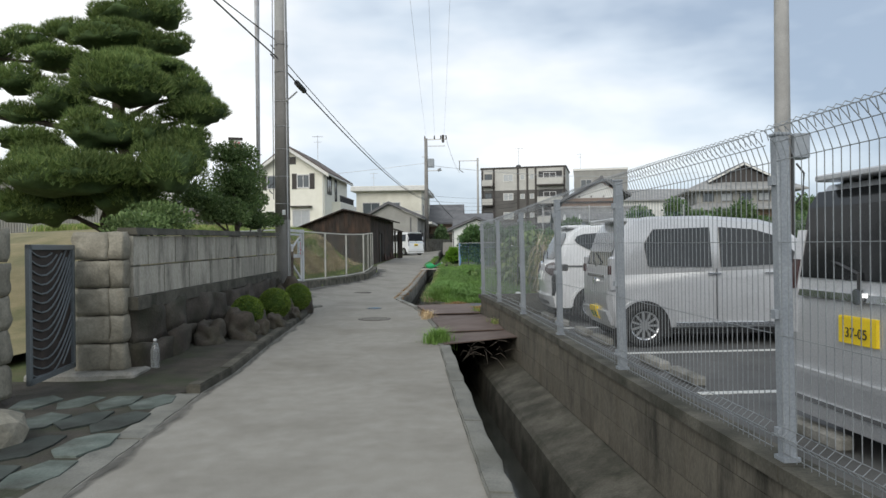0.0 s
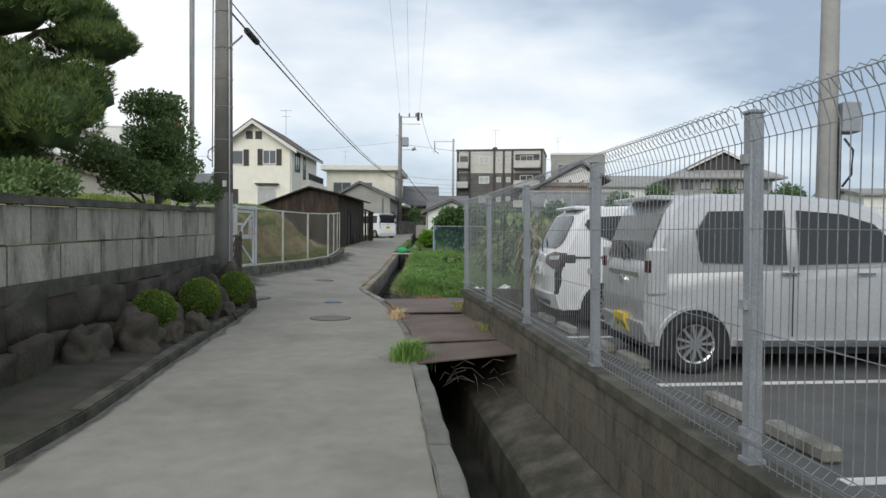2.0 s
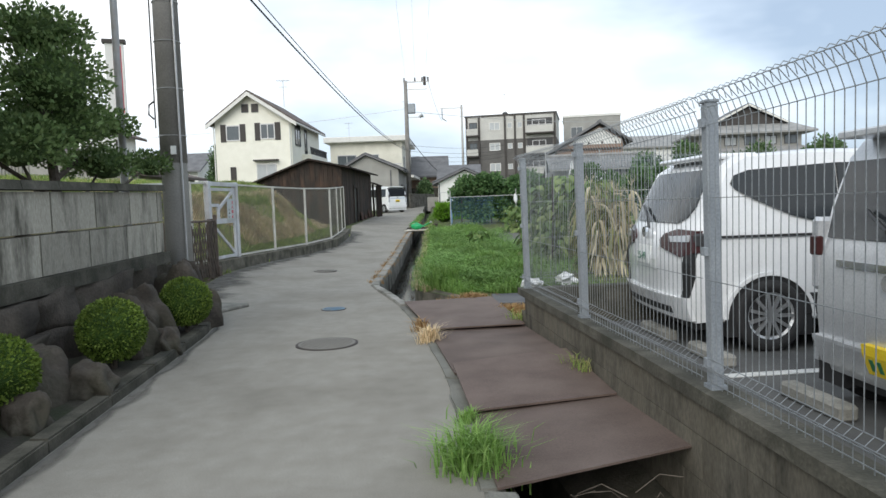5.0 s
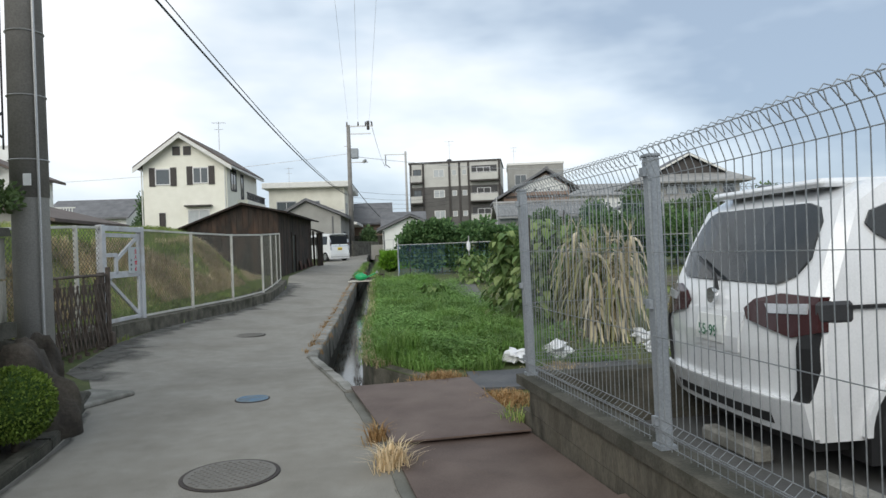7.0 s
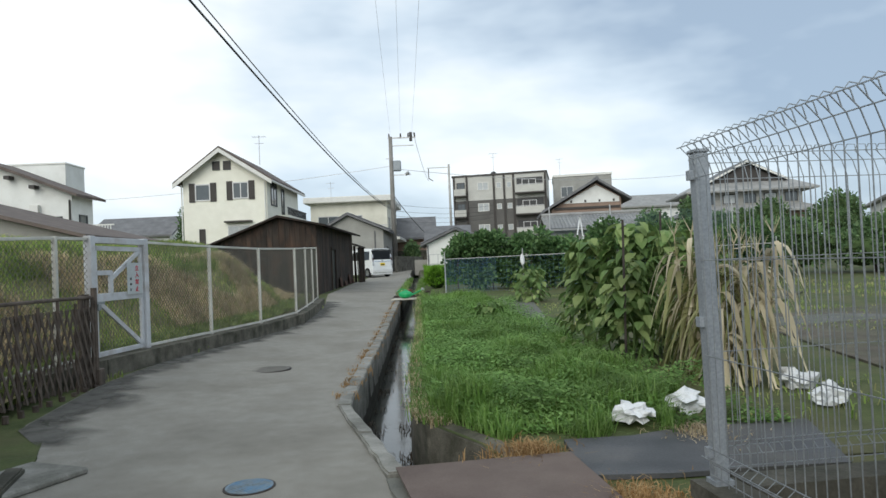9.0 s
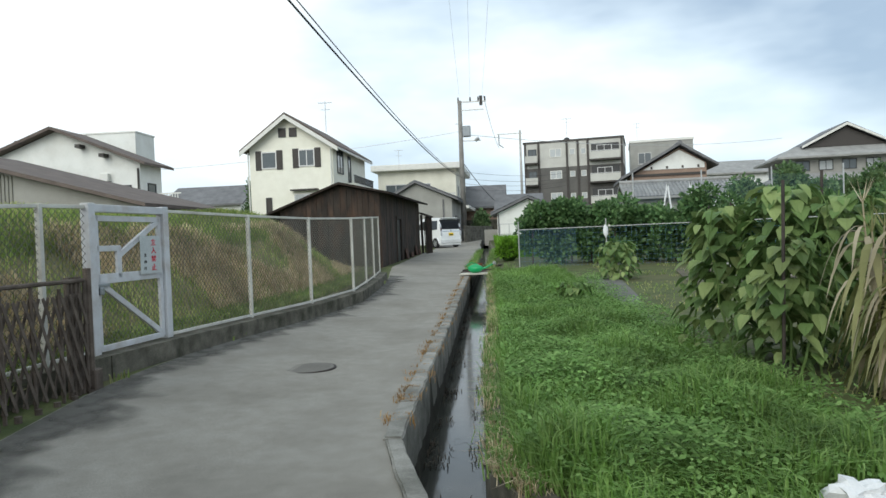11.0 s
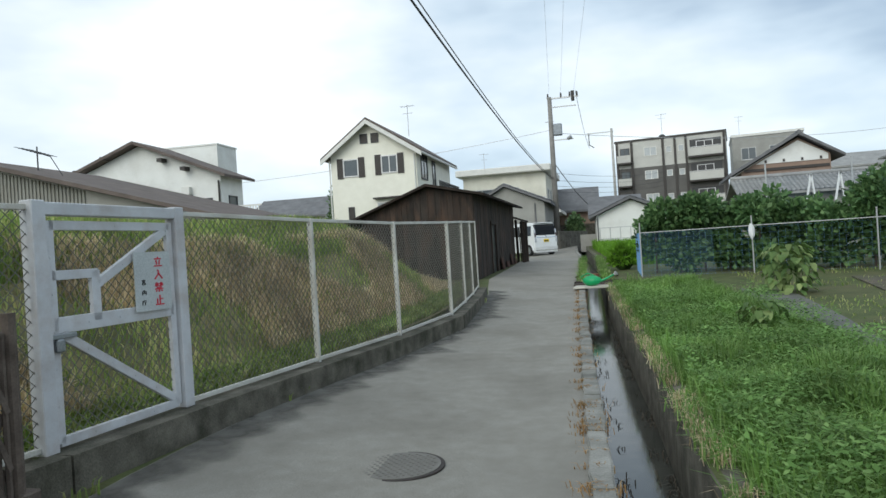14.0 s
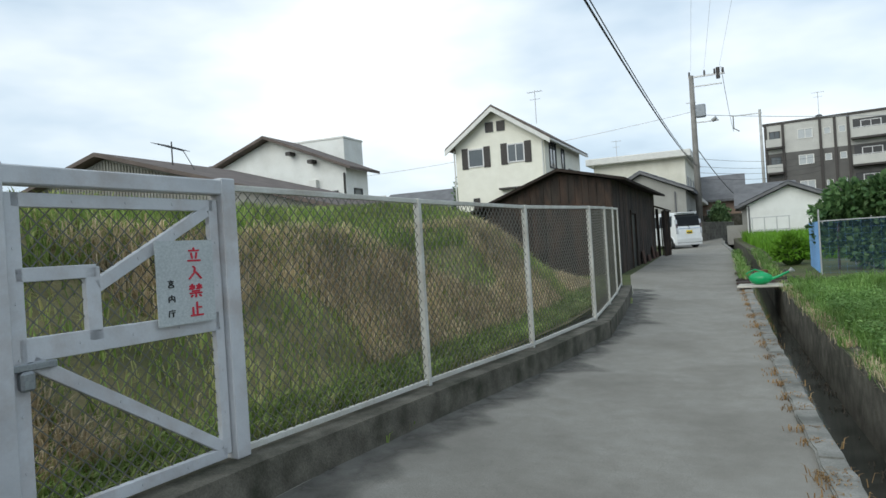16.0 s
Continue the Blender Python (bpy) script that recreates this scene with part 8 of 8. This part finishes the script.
    for k in range(8):
        bm_f.append((c, i + k, i + (k + 1) % 8))


def broad_plant(x, y, h, seed, n, spread, size, label, name="squash_vine"):
    ob = thing(name, (x, y, gz(0, y) + 0.05), label, "plant", "broad-leaved vegetable plants")
    rng = random.Random(seed)
    vs, fs = [], []
    for k in range(5):
        a = rng.uniform(0, 6.28)
        pts = [(0.1 * k * math.cos(a), 0.1 * k * math.sin(a), -0.05)]
        for i in range(1, 6):
            pts.append((pts[-1][0] + rng.gauss(0, 0.05), pts[-1][1] + rng.gauss(0, 0.05), h * i / 5.2))
        part("stem", tube(bmesh.new(), pts, 0.014, 5, 0.006), M_BIGLEAF, ob)
    for _ in range(n):
        a = rng.uniform(0, 6.28)
        r = spread * rng.random() ** 0.5
        z = h * (0.08 + 0.92 * rng.random() ** 0.8)
        r *= 1.0 - 0.35 * (z / h) ** 2
        p = (r * math.cos(a), r * math.sin(a), z)
        leaf_fan(vs, fs, p, (math.cos(a + rng.gauss(0, 0.6)), math.sin(a + rng.gauss(0, 0.6)), rng.uniform(-0.7, 0.15)), size * rng.uniform(0.6, 1.25), rng)
    lv = new("leaves", raw_mesh("leaves", vs, fs, M_BIGLEAF))
    lv.parent = ob
    lv["kind"] = "stuff"
    return ob


broad_plant(2.15, 20.6, 1.55, 1, 330, 0.42, 0.145, "tall leafy green climbing vegetable with broad drooping leaves")
broad_plant(2.6, 20.2, 1.70, 2, 360, 0.45, 0.15, "tall leafy green climbing vegetable with broad drooping leaves")
broad_plant(3.05, 19.9, 1.60, 3, 330, 0.45, 0.145, "tall leafy green climbing vegetable with broad drooping leaves")
broad_plant(2.35, 19.5, 1.25, 4, 240, 0.45, 0.135, "leafy green climbing vegetable on stakes")
broad_plant(3.1, 18.7, 1.05, 5, 190, 0.40, 0.13, "leafy green vegetable beside dry corn")
broad_plant(3.6, 20.6, 1.3, 6, 220, 0.5, 0.135, "leafy green climbing vegetable on stakes")
broad_plant(2.35, 30.0, 0.95, 7, 220, 0.55, 0.14, "yellowing bushy vegetable plant on the plot", "bean_bush")
broad_plant(1.0, 25.5, 0.45, 8, 60, 0.30, 0.12, "small leafy plant among the grass", "bean_bush")


def corn(x, y, h, seed):
    ob = thing("corn_plant", (x, y, 0.08), "withered straw-coloured corn stalk with hanging leaves", "plant", "dry corn stalks")
    rng = random.Random(seed)
    lean = (rng.gauss(0, 0.1), rng.gauss(0, 0.1))
    part("stalk", tube(bmesh.new(), [(0, 0, -0.05), (lean[0] * 0.5, lean[1] * 0.5, h * 0.6), (lean[0], lean[1], h)], 0.014, 6, 0.006), M_CORN, ob)
    vs, fs = [], []
    for k in range(24):
        z = h * (0.15 + 0.8 * rng.random())
        a = rng.uniform(0, 6.28)
        L, w = rng.uniform(0.35, 0.6), rng.uniform(0.016, 0.032)
        b = len(vs)
        sx, sy = -math.sin(a) * w, math.cos(a) * w
        for i in range(6):
            t = i / 5
            r = L * 0.65 * t ** 0.8
            zz = z + 0.28 * L * t - 1.15 * L * t * t
            k2 = math.sin(math.pi * min(1, 0.15 + 0.85 * t)) * 0.9 + 0.1
            cx, cy = lean[0] * z / h + r * math.cos(a), lean[1] * z / h + r * math.sin(a)
            zz = max(zz, 0.0)
            vs.extend(((cx - sx * k2, cy - sy * k2, zz), (cx + sx * k2, cy + sy * k2, zz + 0.01)))
            if i:
                fs.append((b + 2 * i - 2, b + 2 * i - 1, b + 2 * i + 1, b + 2 * i))
    for k in range(7):
        a = rng.uniform(0, 6.28)
        b = len(vs)
        p = (lean[0], lean[1], h - 0.02)
        q = (lean[0] + 0.1 * math.cos(a), lean[1] + 0.1 * math.sin(a), h + 0.18)
        vs.extend(((p[0] - 0.005, p[1], p[2]), (p[0] + 0.005, p[1], p[2]), q))
        fs.append((b, b + 1, b + 2))
    lv = new("leaves", raw_mesh("leaves", vs, fs, M_CORNGREEN if seed % 2 == 0 else M_CORN))
    lv.parent = ob
    lv["kind"] = "stuff"


rc = random.Random(12)
for i in range(26):
    corn(2.72 + 0.55 * rc.random(), 17.8 + 1.1 * rc.random(), rc.uniform(1.05, 1.5), 100 + i)

# bushes under the blue net
for i in range(17):
    x = 0.55 + i * 0.62 + rc.uniform(-0.1, 0.1)
    y = 36.0 + rc.uniform(-0.2, 0.9) - 0.12 * i
    h = rc.uniform(1.75, 2.45)
    ob = thing("vegetable_bush", (x, y, gz(0, y) + 0.05), "dense dark green vegetable bush behind blue netting", "plant", "vegetable bushes under the net")
    part("stem", tube(bmesh.new(), [(0, 0, -0.05), (0.03, 0, h * 0.8)], 0.03, 6), M_BARK, ob)
    clouds = [(rc.gauss(0, 0.22), rc.gauss(0, 0.22), h * (0.14 + 0.7 * rc.random()), rc.uniform(0.32, 0.48), rc.uniform(0.25, 0.4)) for _ in range(10)]
    leafy("foliage", M_VEG, ob, clouds, 200 + i, 0.15, 170, 0.2, -0.8, 0.4)

# net hung on hoops
NY0, NY1 = 35.2, 33.0
net = thing("garden_net", (0, 0, 0), "faded blue garden netting on poles round the bushes", "net")
vs, fs = [], []


def strand(a, b, r=0.006):
    a, b = Vector(a), Vector(b)
    d = (b - a).normalized()
    s = d.cross(Vector((0.3, 1, 0.2))).normalized() * r
    i = len(vs)
    vs.extend((tuple(a - s), tuple(a + s), tuple(b + s), tuple(b - s)))
    fs.append((i, i + 1, i + 2, i + 3))


nb = lambda x: NY0 + (NY1 - NY0) * x / 10.5
for i in range(66):
    x = 0.05 + i * 0.16
    strand((x, nb(x), gz(0, 35) + 0.08), (x + 0.03 * math.sin(i), nb(x), gz(0, 35) + 1.22 + 0.05 * math.sin(x * 2.2)), 0.0008)
for j in range(9):
    z = gz(0, 35) + 0.1 + j * 0.138
    for i in range(14):
        x0, x1 = 0.05 + i * 0.75, 0.05 + (i + 1) * 0.75
        strand((x0, nb(x0), z), (x1, nb(x1), z), 0.0008)
for i in range(30):
    y = NY0 + i * 0.09
    strand((0.05, y, gz(0, 35) + 0.08), (0.05, y, gz(0, 35) + 1.24), 0.006)
lv = new("netting", raw_mesh("netting", vs, fs, M_BLUENET))
lv.parent = net
lv["kind"] = "stuff"
for x in (0.05, 2.7, 5.3, 8.0, 10.5):
    part("pole", tube(bmesh.new(), [(x, nb(x), 0.2), (x, nb(x), gz(0, 35) + 1.5)], 0.018, 6), M_ALU, net)
bm = bmesh.new()
sv = [[bm.verts.new((x, nb(x) - 0.02 + 0.03 * math.sin(x * 5), gz(0, 35) + z)) for z in (0.08, 0.66, 1.24)] for x in [0.05 + 0.35 * i for i in range(6)]]
for a_, b_ in zip(sv, sv[1:]):
    for k in (0, 1):
        bm.faces.new((a_[k], b_[k], b_[k + 1], a_[k + 1]))
part("net_cloth", bm, M_SHEER, net, "sheer blue mesh cloth")
part("top_line", tube(bmesh.new(), [(0.05, nb(0.05), gz(0, 35) + 1.24), (5, nb(5), gz(0, 35) + 1.26), (10.5, nb(10.5), gz(0, 35) + 1.29)], 0.012, 5), M_ALU, net)
for x in (1.5, 6.2, 7.0):
    pts = [(x - 0.5, 37.5, gz(0, 37)), (x - 0.45, 37.5, 1.8), (x - 0.25, 37.5, 2.3), (x, 37.5, 2.45), (x + 0.25, 37.5, 2.3), (x + 0.4, 37.5, 1.9)]
    single("hoop", tube(bmesh.new(), pts, 0.02, 6), M_BAG if x > 6 else M_ALU, "bent pale plastic hoop pole over the bushes", "pole", "net hoops")
bm = bmesh.new()
blob(bm, (0, 0, 0), (0.07, 0.05, 0.2), random.Random(4), 0.2, 2)
single("hanging_bag", bm, M_BAG, "small white plastic bag tied to the net line", "bag", at=pose(2.68, nb(2.7) - 0.05, 1.38))

# taller blue netting before the old house
tall = thing("net_screen", (0, 0, 0), "tall sheer blue netting on poles before the old house", "net")
bm = bmesh.new()
sv = [[bm.verts.new((x, 43.0 + 0.08 * math.sin(x * 2.1), gz(0, 43) + z + 0.07 * math.sin(x * 1.3) * (z > 2))) for z in (0.3, 1.6, 2.9)] for x in [4.9 + 0.4 * i for i in range(22)]]
for a_, b_ in zip(sv, sv[1:]):
    for k in (0, 1):
        bm.faces.new((a_[k], b_[k], b_[k + 1], a_[k + 1]))
part("net_cloth", bm, M_SHEER, tall)
for x in (4.9, 7.7, 10.5, 13.3):
    part("pole", tube(bmesh.new(), [(x, 43.05, 0.3), (x, 43.05, gz(0, 43) + 3.3)], 0.03, 6), M_ALU, tall)
for x in (6.1, 7.0):
    bm = bmesh.new()
    rail(bm, (x - 0.18, 42.0, gz(0, 42) + 1.8), (x, 42.0, gz(0, 42) + 2.75), 0.06, 0.06)
    rail(bm, (x, 42.0, gz(0, 42) + 2.75), (x + 0.3, 42.0, gz(0, 42)), 0.06, 0.06)
    single("white_prop", bm, M_BAG, "white bent plastic pole propped over the bushes", "pole", "net hoops")

# stakes
for x, y, h in ((3.9, 26.5, 1.5), (2.2, 19.2, 1.75), (3.0, 20.4, 1.9), (4.6, 30.5, 1.9), (5.4, 31.5, 2.0)):
    single("stake", tube(bmesh.new(), [(x, y, -0.05), (x + 0.04, y, h)], 0.014, 6), M_DARKIRON, "thin dark garden stake in the plot", "stake", "garden stakes")

# white sacks and boards
rb = random.Random(8)
for x, y, r in ((1.60, 16.62, 0.13), (2.11, 16.95, 0.15), (3.35, 17.65, 0.16), (3.3, 17.0, 0.13)):
    bm = bmesh.new()
    blob(bm, (0, 0, 0), (r, r * 0.8, r * 0.55), rb, 0.5, 3)
    for v in bm.verts:
        v.co += noise.noise_vector(v.co * 14) * 0.035
    single("plastic_sack", bm, M_BAG, "crumpled white plastic sack on the weeds", "sack", "sacks on the plot", at=pose(x, y, 0.14, 0, 0, rb.uniform(0, 180)))
bm = bmesh.new()
blob(bm, (0, 0, 0), (0.35, 0.25, 0.12), rb, 0.4, 2)
single("plastic_sheet", bm, M_BAG, "crumpled white plastic sheet on the far plot", "sheet", at=pose(5.9, 32.2, 0.36))
for i in range(3):
    bm = boxed(-0.9, 0.9, -0.08, 0.08, 0, 0.03)
    single("board", bm, M_PLANK, "weathered board lying on the plot", "board", "boards on the plot", at=pose(5.3 + 0.1 * i, 29.2 + 0.35 * i, gz(0, 29.5) + 0.10, 0, 0, 8 + 5 * i))

# weed sheets and bare paths
def sheet_patch(name, poly, mat, z, label):
    bm = bmesh.new()
    prism(bm, poly, "z", z - 0.03, z)
    bmesh.ops.triangulate(bm, faces=bm.faces[:])
    for _ in range(3):
        bmesh.ops.subdivide_edges(bm, edges=[e for e in bm.edges if e.calc_length() > 0.9], cuts=1)
    bmesh.ops.triangulate(bm, faces=bm.faces[:])
    for v in bm.verts:
        v.co.z += gz(0, v.co.y) + 0.015 * noise.noise(v.co * 2.5)
    single(name, bm, mat, label, "ground sheet", "", "structure")


sheet_patch("weed_sheet", [(1.0, 15.42), (1.5, 15.40), (2.6, 15.5), (2.9, 16.6), (2.1, 16.55), (1.5, 16.3), (1.0, 16.22)], M_TARP, 0.05, "black weed-control sheet at the plot corner")
sheet_patch("bare_path", [(1.4, 27.4), (1.3, 24.5), (1.35, 21.2), (1.95, 21.0), (2.0, 24.0), (2.25, 26.5), (2.4, 29.5), (1.7, 31.0)], M_MULCH, 0.10, "grey mulched path between the beds")
sheet_patch("bare_bed", [(3.6, 28.0), (7.5, 26.8), (9.5, 29.5), (4.2, 32.5)], M_SOIL, 0.095, "bare earth bed")
sheet_patch("mulched_ground", [(4.4, 17.0), (16, 18.8), (17, 28), (5.6, 24.5)], M_SOIL, 0.088, "bare grey-brown earth of the side plots")
sheet_patch("weed_sheet", [(5.5, 17.5), (16, 19.5), (16, 21.5), (5.5, 19.2)], M_MULCH, 0.10, "grey weed sheet between beds")
sheet_patch("weed_sheet", [(5.0, 22.5), (16, 24.6), (16, 26), (5.0, 23.8)], M_MULCH, 0.10, "grey weed sheet between beds")


def plot_place(rng):
    x, y = rng.uniform(2.2, 16), rng.uniform(16.5, 35)
    if noise.noise(Vector((x * 0.5, y * 0.5, 2))) < 0.0:
        return None
    return x, y, gz(0, y) + 0.05


blades("plot_weeds", M_MIXGRASS, 13000, plot_place, 0.10, 0.016, 81, 1.2, label="thin weeds over the vegetable plots", category="weeds")

# far hedge and garden shrubs beyond the plots
def shrub_row(name, pts, label, mat, size, dens, group):
    r = random.Random(len(pts) * 7 + 1)
    for x, y, h, w in pts:
        ob = thing(name, (x, y, gz(0, y)), label, "shrub", group)
        part("trunk", tube(bmesh.new(), [(0, 0, -0.1), (0.05, 0, h * 0.6)], 0.05, 6), M_BARK, ob)
        clouds = [(r.gauss(0, w * 0.4), r.gauss(0, w * 0.3), h * (0.3 + 0.5 * r.random()), w * r.uniform(0.4, 0.6), h * r.uniform(0.22, 0.34)) for _ in range(7)]
        leafy("foliage", mat, ob, clouds, int(x * 10 + y), size, dens, 0.2, -0.8, 0.45)
        # dark blobs stand in for the shade deep in each leaf cloud
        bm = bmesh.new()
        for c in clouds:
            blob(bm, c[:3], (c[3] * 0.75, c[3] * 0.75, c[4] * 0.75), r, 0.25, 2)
        q = part("foliage_shade_core", bm, M_NEEDLECORE, ob)
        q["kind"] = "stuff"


shrub_row("hedge_shrub", [(7.2, 38, 1.9, 1.3), (9.2, 38.5, 2.1, 1.5), (11.5, 37, 2.0, 1.5), (13.6, 38, 2.4, 1.6), (16, 37, 2.2, 1.8), (19, 39, 2.6, 2.0), (22, 36, 2.2, 2.0)], "dark green leafy shrub at the end of the plots", M_SHRUB, 0.16, 110, "shrubs beyond the plots")
shrub_row("garden_bush", [(14.5, 58, 3.4, 1.8), (17.5, 60, 4.2, 2.0), (20.5, 62, 3.6, 2.2), (24, 60, 4.0, 2.4), (29, 62, 4.2, 2.6), (-19.8, 66, 5.6, 1.6), (-3.1, 71.2, 2.5, 0.75), (-14.8, 40, 2.0, 1.0)], "dark green garden bush beside old houses", M_SHRUB, 0.24, 60, "bushes among the houses")
shrub_row("clipped_hedge", [(8.2 + 1.3 * i, 19.0 + 0.2 * i, 1.25, 0.85) for i in range(9)], "clipped green hedge beyond the parking lot", M_SHRUB, 0.08, 260, "hedge beyond the lot")

# ---- small things along the lane ----


def manhole(x, y, r, mat, label, name="manhole_cover"):
    ob = thing(name, (x, y, gz(x, y)), label, "manhole cover")
    part("rim", tube(bmesh.new(), [(0, 0, -0.02), (0, 0, 0.006)], r, 32), M_DARKIRON, ob, "dark rusty rim")
    part("lid", tube(bmesh.new(), [(0, 0, -0.01), (0, 0, 0.010)], r * 0.91, 32), mat, ob)
    bm = bmesh.new()
    n = 9
    for i in range(-n, n + 1):
        for j in range(-n, n + 1):
            px_, py_ = i * r * 0.095, j * r * 0.095
            if math.hypot(px_, py_) < r * 0.83 and (i + j) % 2 == 0:
                box(bm, px_ - r * 0.03, px_ + r * 0.03, py_ - r * 0.03, py_ + r * 0.03, 0.010, 0.014)
    q = part("tread_studs", bm, mat, ob)
    q["kind"] = "stuff"


manhole(-0.69, 13.42, 0.30, M_STEEL2, "round cast-iron manhole cover with studded face")
manhole(-2.25, 20.58, 0.30, M_STEEL2, "round cast-iron manhole cover with studded face")
manhole(-1.05, 15.62, 0.16, M_BLUECOVER, "small round pale blue valve cover", "valve_cover")

# concrete lid slab at the foot of the pole
bm = boxed(-0.28, 0.28, -0.35, 0.35, 0, 0.045, pose(-2.68, 15.85, 0.0, 0, 0, -22), 0.012)
single("drain_slab", bm, M_CONC, "pale concrete drain slab at the pole foot", "slab")

# water bottle by the gatepost
bt = thing("water_bottle", (-2.13, 7.93, 0.07), "clear plastic bottle of water standing by the gatepost", "bottle")
prof = [(0.043, 0.0), (0.045, 0.02), (0.045, 0.19), (0.03, 0.245), (0.014, 0.27), (0.014, 0.285)]
bm = bmesh.new()
for (ra, za), (rb_, zb) in zip(prof, prof[1:]):
    tube(bm, [(0, 0, za), (0, 0, zb)], ra, 14, rb_, cap=False)
part("bottle_body", bm, M_BOTTLE, bt, "", True)
part("cap", tube(bmesh.new(), [(0, 0, 0.283), (0, 0, 0.305)], 0.016, 12), M_BAG, bt, "white screw cap")

# planks over the ditch with a watering can
for i, (dx, m_) in enumerate(((0.0, M_PLANK), (0.75, M_PLANK), (1.5, M_PLANK), (3.4, M_PLANK))):
    y = 33.1 + dx
    bm = boxed(-0.12, 1.05, -0.34, 0.34, 0, 0.04, pose(RR(y), y, gz(0, y) + 0.05, 0, 0, -3), 0.008)
    single("ditch_plank", bm, m_ if i == 0 else M_SHEDWOOD, "bleached board laid across the ditch" if i == 0 else "dark board laid across the ditch", "board", "boards over the ditch")
can = thing("watering_can", (RR(33.1) + 0.3, 33.05, gz(0, 33) + 0.095), "green plastic watering can lying on the board", "watering can", turn=-15)
bm = bmesh.new()
blob(bm, (0, 0, 0.12), (0.22, 0.15, 0.13), random.Random(1), 0.05, 3)
part("can_body", bm, M_GREENPLASTIC, can, "", True)
part("spout", tube(bmesh.new(), [(0.18, 0, 0.1), (0.35, 0, 0.16), (0.55, 0, 0.26)], 0.03, 8, 0.018), M_GREENPLASTIC, can)
part("rose", tube(bmesh.new(), [(0.54, 0, 0.25), (0.60, 0, 0.29)], 0.03, 10, 0.055), M_ALU, can, "grey sprinkler head")
part("handle", tube(bmesh.new(), [(-0.2, 0, 0.1), (-0.26, 0, 0.22), (-0.1, 0, 0.3), (0.08, 0, 0.24)], 0.016, 7), M_GREENPLASTIC, can)
single("plant_pot", tube(bmesh.new(), [(0, 0, 0), (0, 0, 0.22)], 0.11, 14, 0.14), M_RUST, "reddish plant pot on the board", "pot", at=pose(RR(33.9) + 0.35, 33.9, gz(0, 33.9) + 0.095))

# clipped bush at the rice plot corner
b = thing("clipped_bush", (-0.35, 38.6, gz(0, 38.6) + 0.03), "bright green rounded clump at the ditch side", "shrub")
leafy("foliage", M_RICE, b, [(0, 0, 0.4, 0.42, 0.45)], 91, 0.12, 700, 0.5, -0.5, 0.6)
# dark core colour stands for the shade inside the clump
bm = bmesh.new()
blob(bm, (0, 0, 0.36), (0.36, 0.36, 0.38), random.Random(1), 0.1, 2)
part("foliage_shade_core", bm, M_TOPCORE, b)

# dead twigs at the end of the open ditch
bm = bmesh.new()
rt = random.Random(5)
for i in range(14):
    p = Vector((1.35 + rt.uniform(-0.25, 0.25), 9.9 + rt.uniform(-0.12, 0.1), -0.02 + rt.uniform(-0.1, 0.05)))
    q = p + Vector((rt.uniform(-0.25, 0.25), rt.uniform(-0.2, 0.1), rt.uniform(-0.2, 0.08)))
    tube(bm, [p, (p + q) / 2 + Vector((0, 0, 0.05)), q], 0.003, 4)
tw = single("dead_twigs", bm, M_BARK, "tangle of dry twigs hanging into the ditch", "twigs", "", "stuff")

# damp dirt along the fence kerb and at the gate
def dirt(name, f0, width, ys, seed, label):
    vs, fs, fade = [], [], []
    for y in ys:
        w = 1.5 * width * (0.45 + 0.9 * abs(noise.noise(Vector((y * 0.9, seed, 0)))) + 0.35 * noise.noise(Vector((y * 3.1, seed, 4))))
        for k in range(4):
            x = f0(y) + 0.015 + max(0.08, w) * k / 3
            vs.append((x, y, gz(x, y) + (0.009 if seed == 5.0 else 0.0045)))
            fade.append((1.0, 0.8, 0.4, 0.0)[k] * min(1.0, 4 * (y - ys[0]), 4 * (ys[-1] - y)))
    for i in range(len(ys) - 1):
        for k in range(3):
            a = 4 * i + k
            fs.append((a, a + 1, a + 5, a + 4))
    me = raw_mesh(name, vs, fs, M_DAMP)
    me.attributes.new("fade", "FLOAT", "POINT").data.foreach_set("value", fade)
    tagged(new(name, me), label, "stain", "", "structure")


dirt("damp_edge", RL, 0.6, [17.4 + 0.12 * i for i in range(130)], 3.0, "dark damp dirt along the fence kerb")
dirt("damp_patch", lambda y: RL(y) + 0.02, 0.75 , [16.7 + 0.06 * i for i in range(44)], 5.0, "dark damp patch at the gate foot")
dirt("damp_edge", RL, 0.10, [0 + 0.12 * i for i in range(130)], 9.0, "dark damp dirt along the planting kerb")
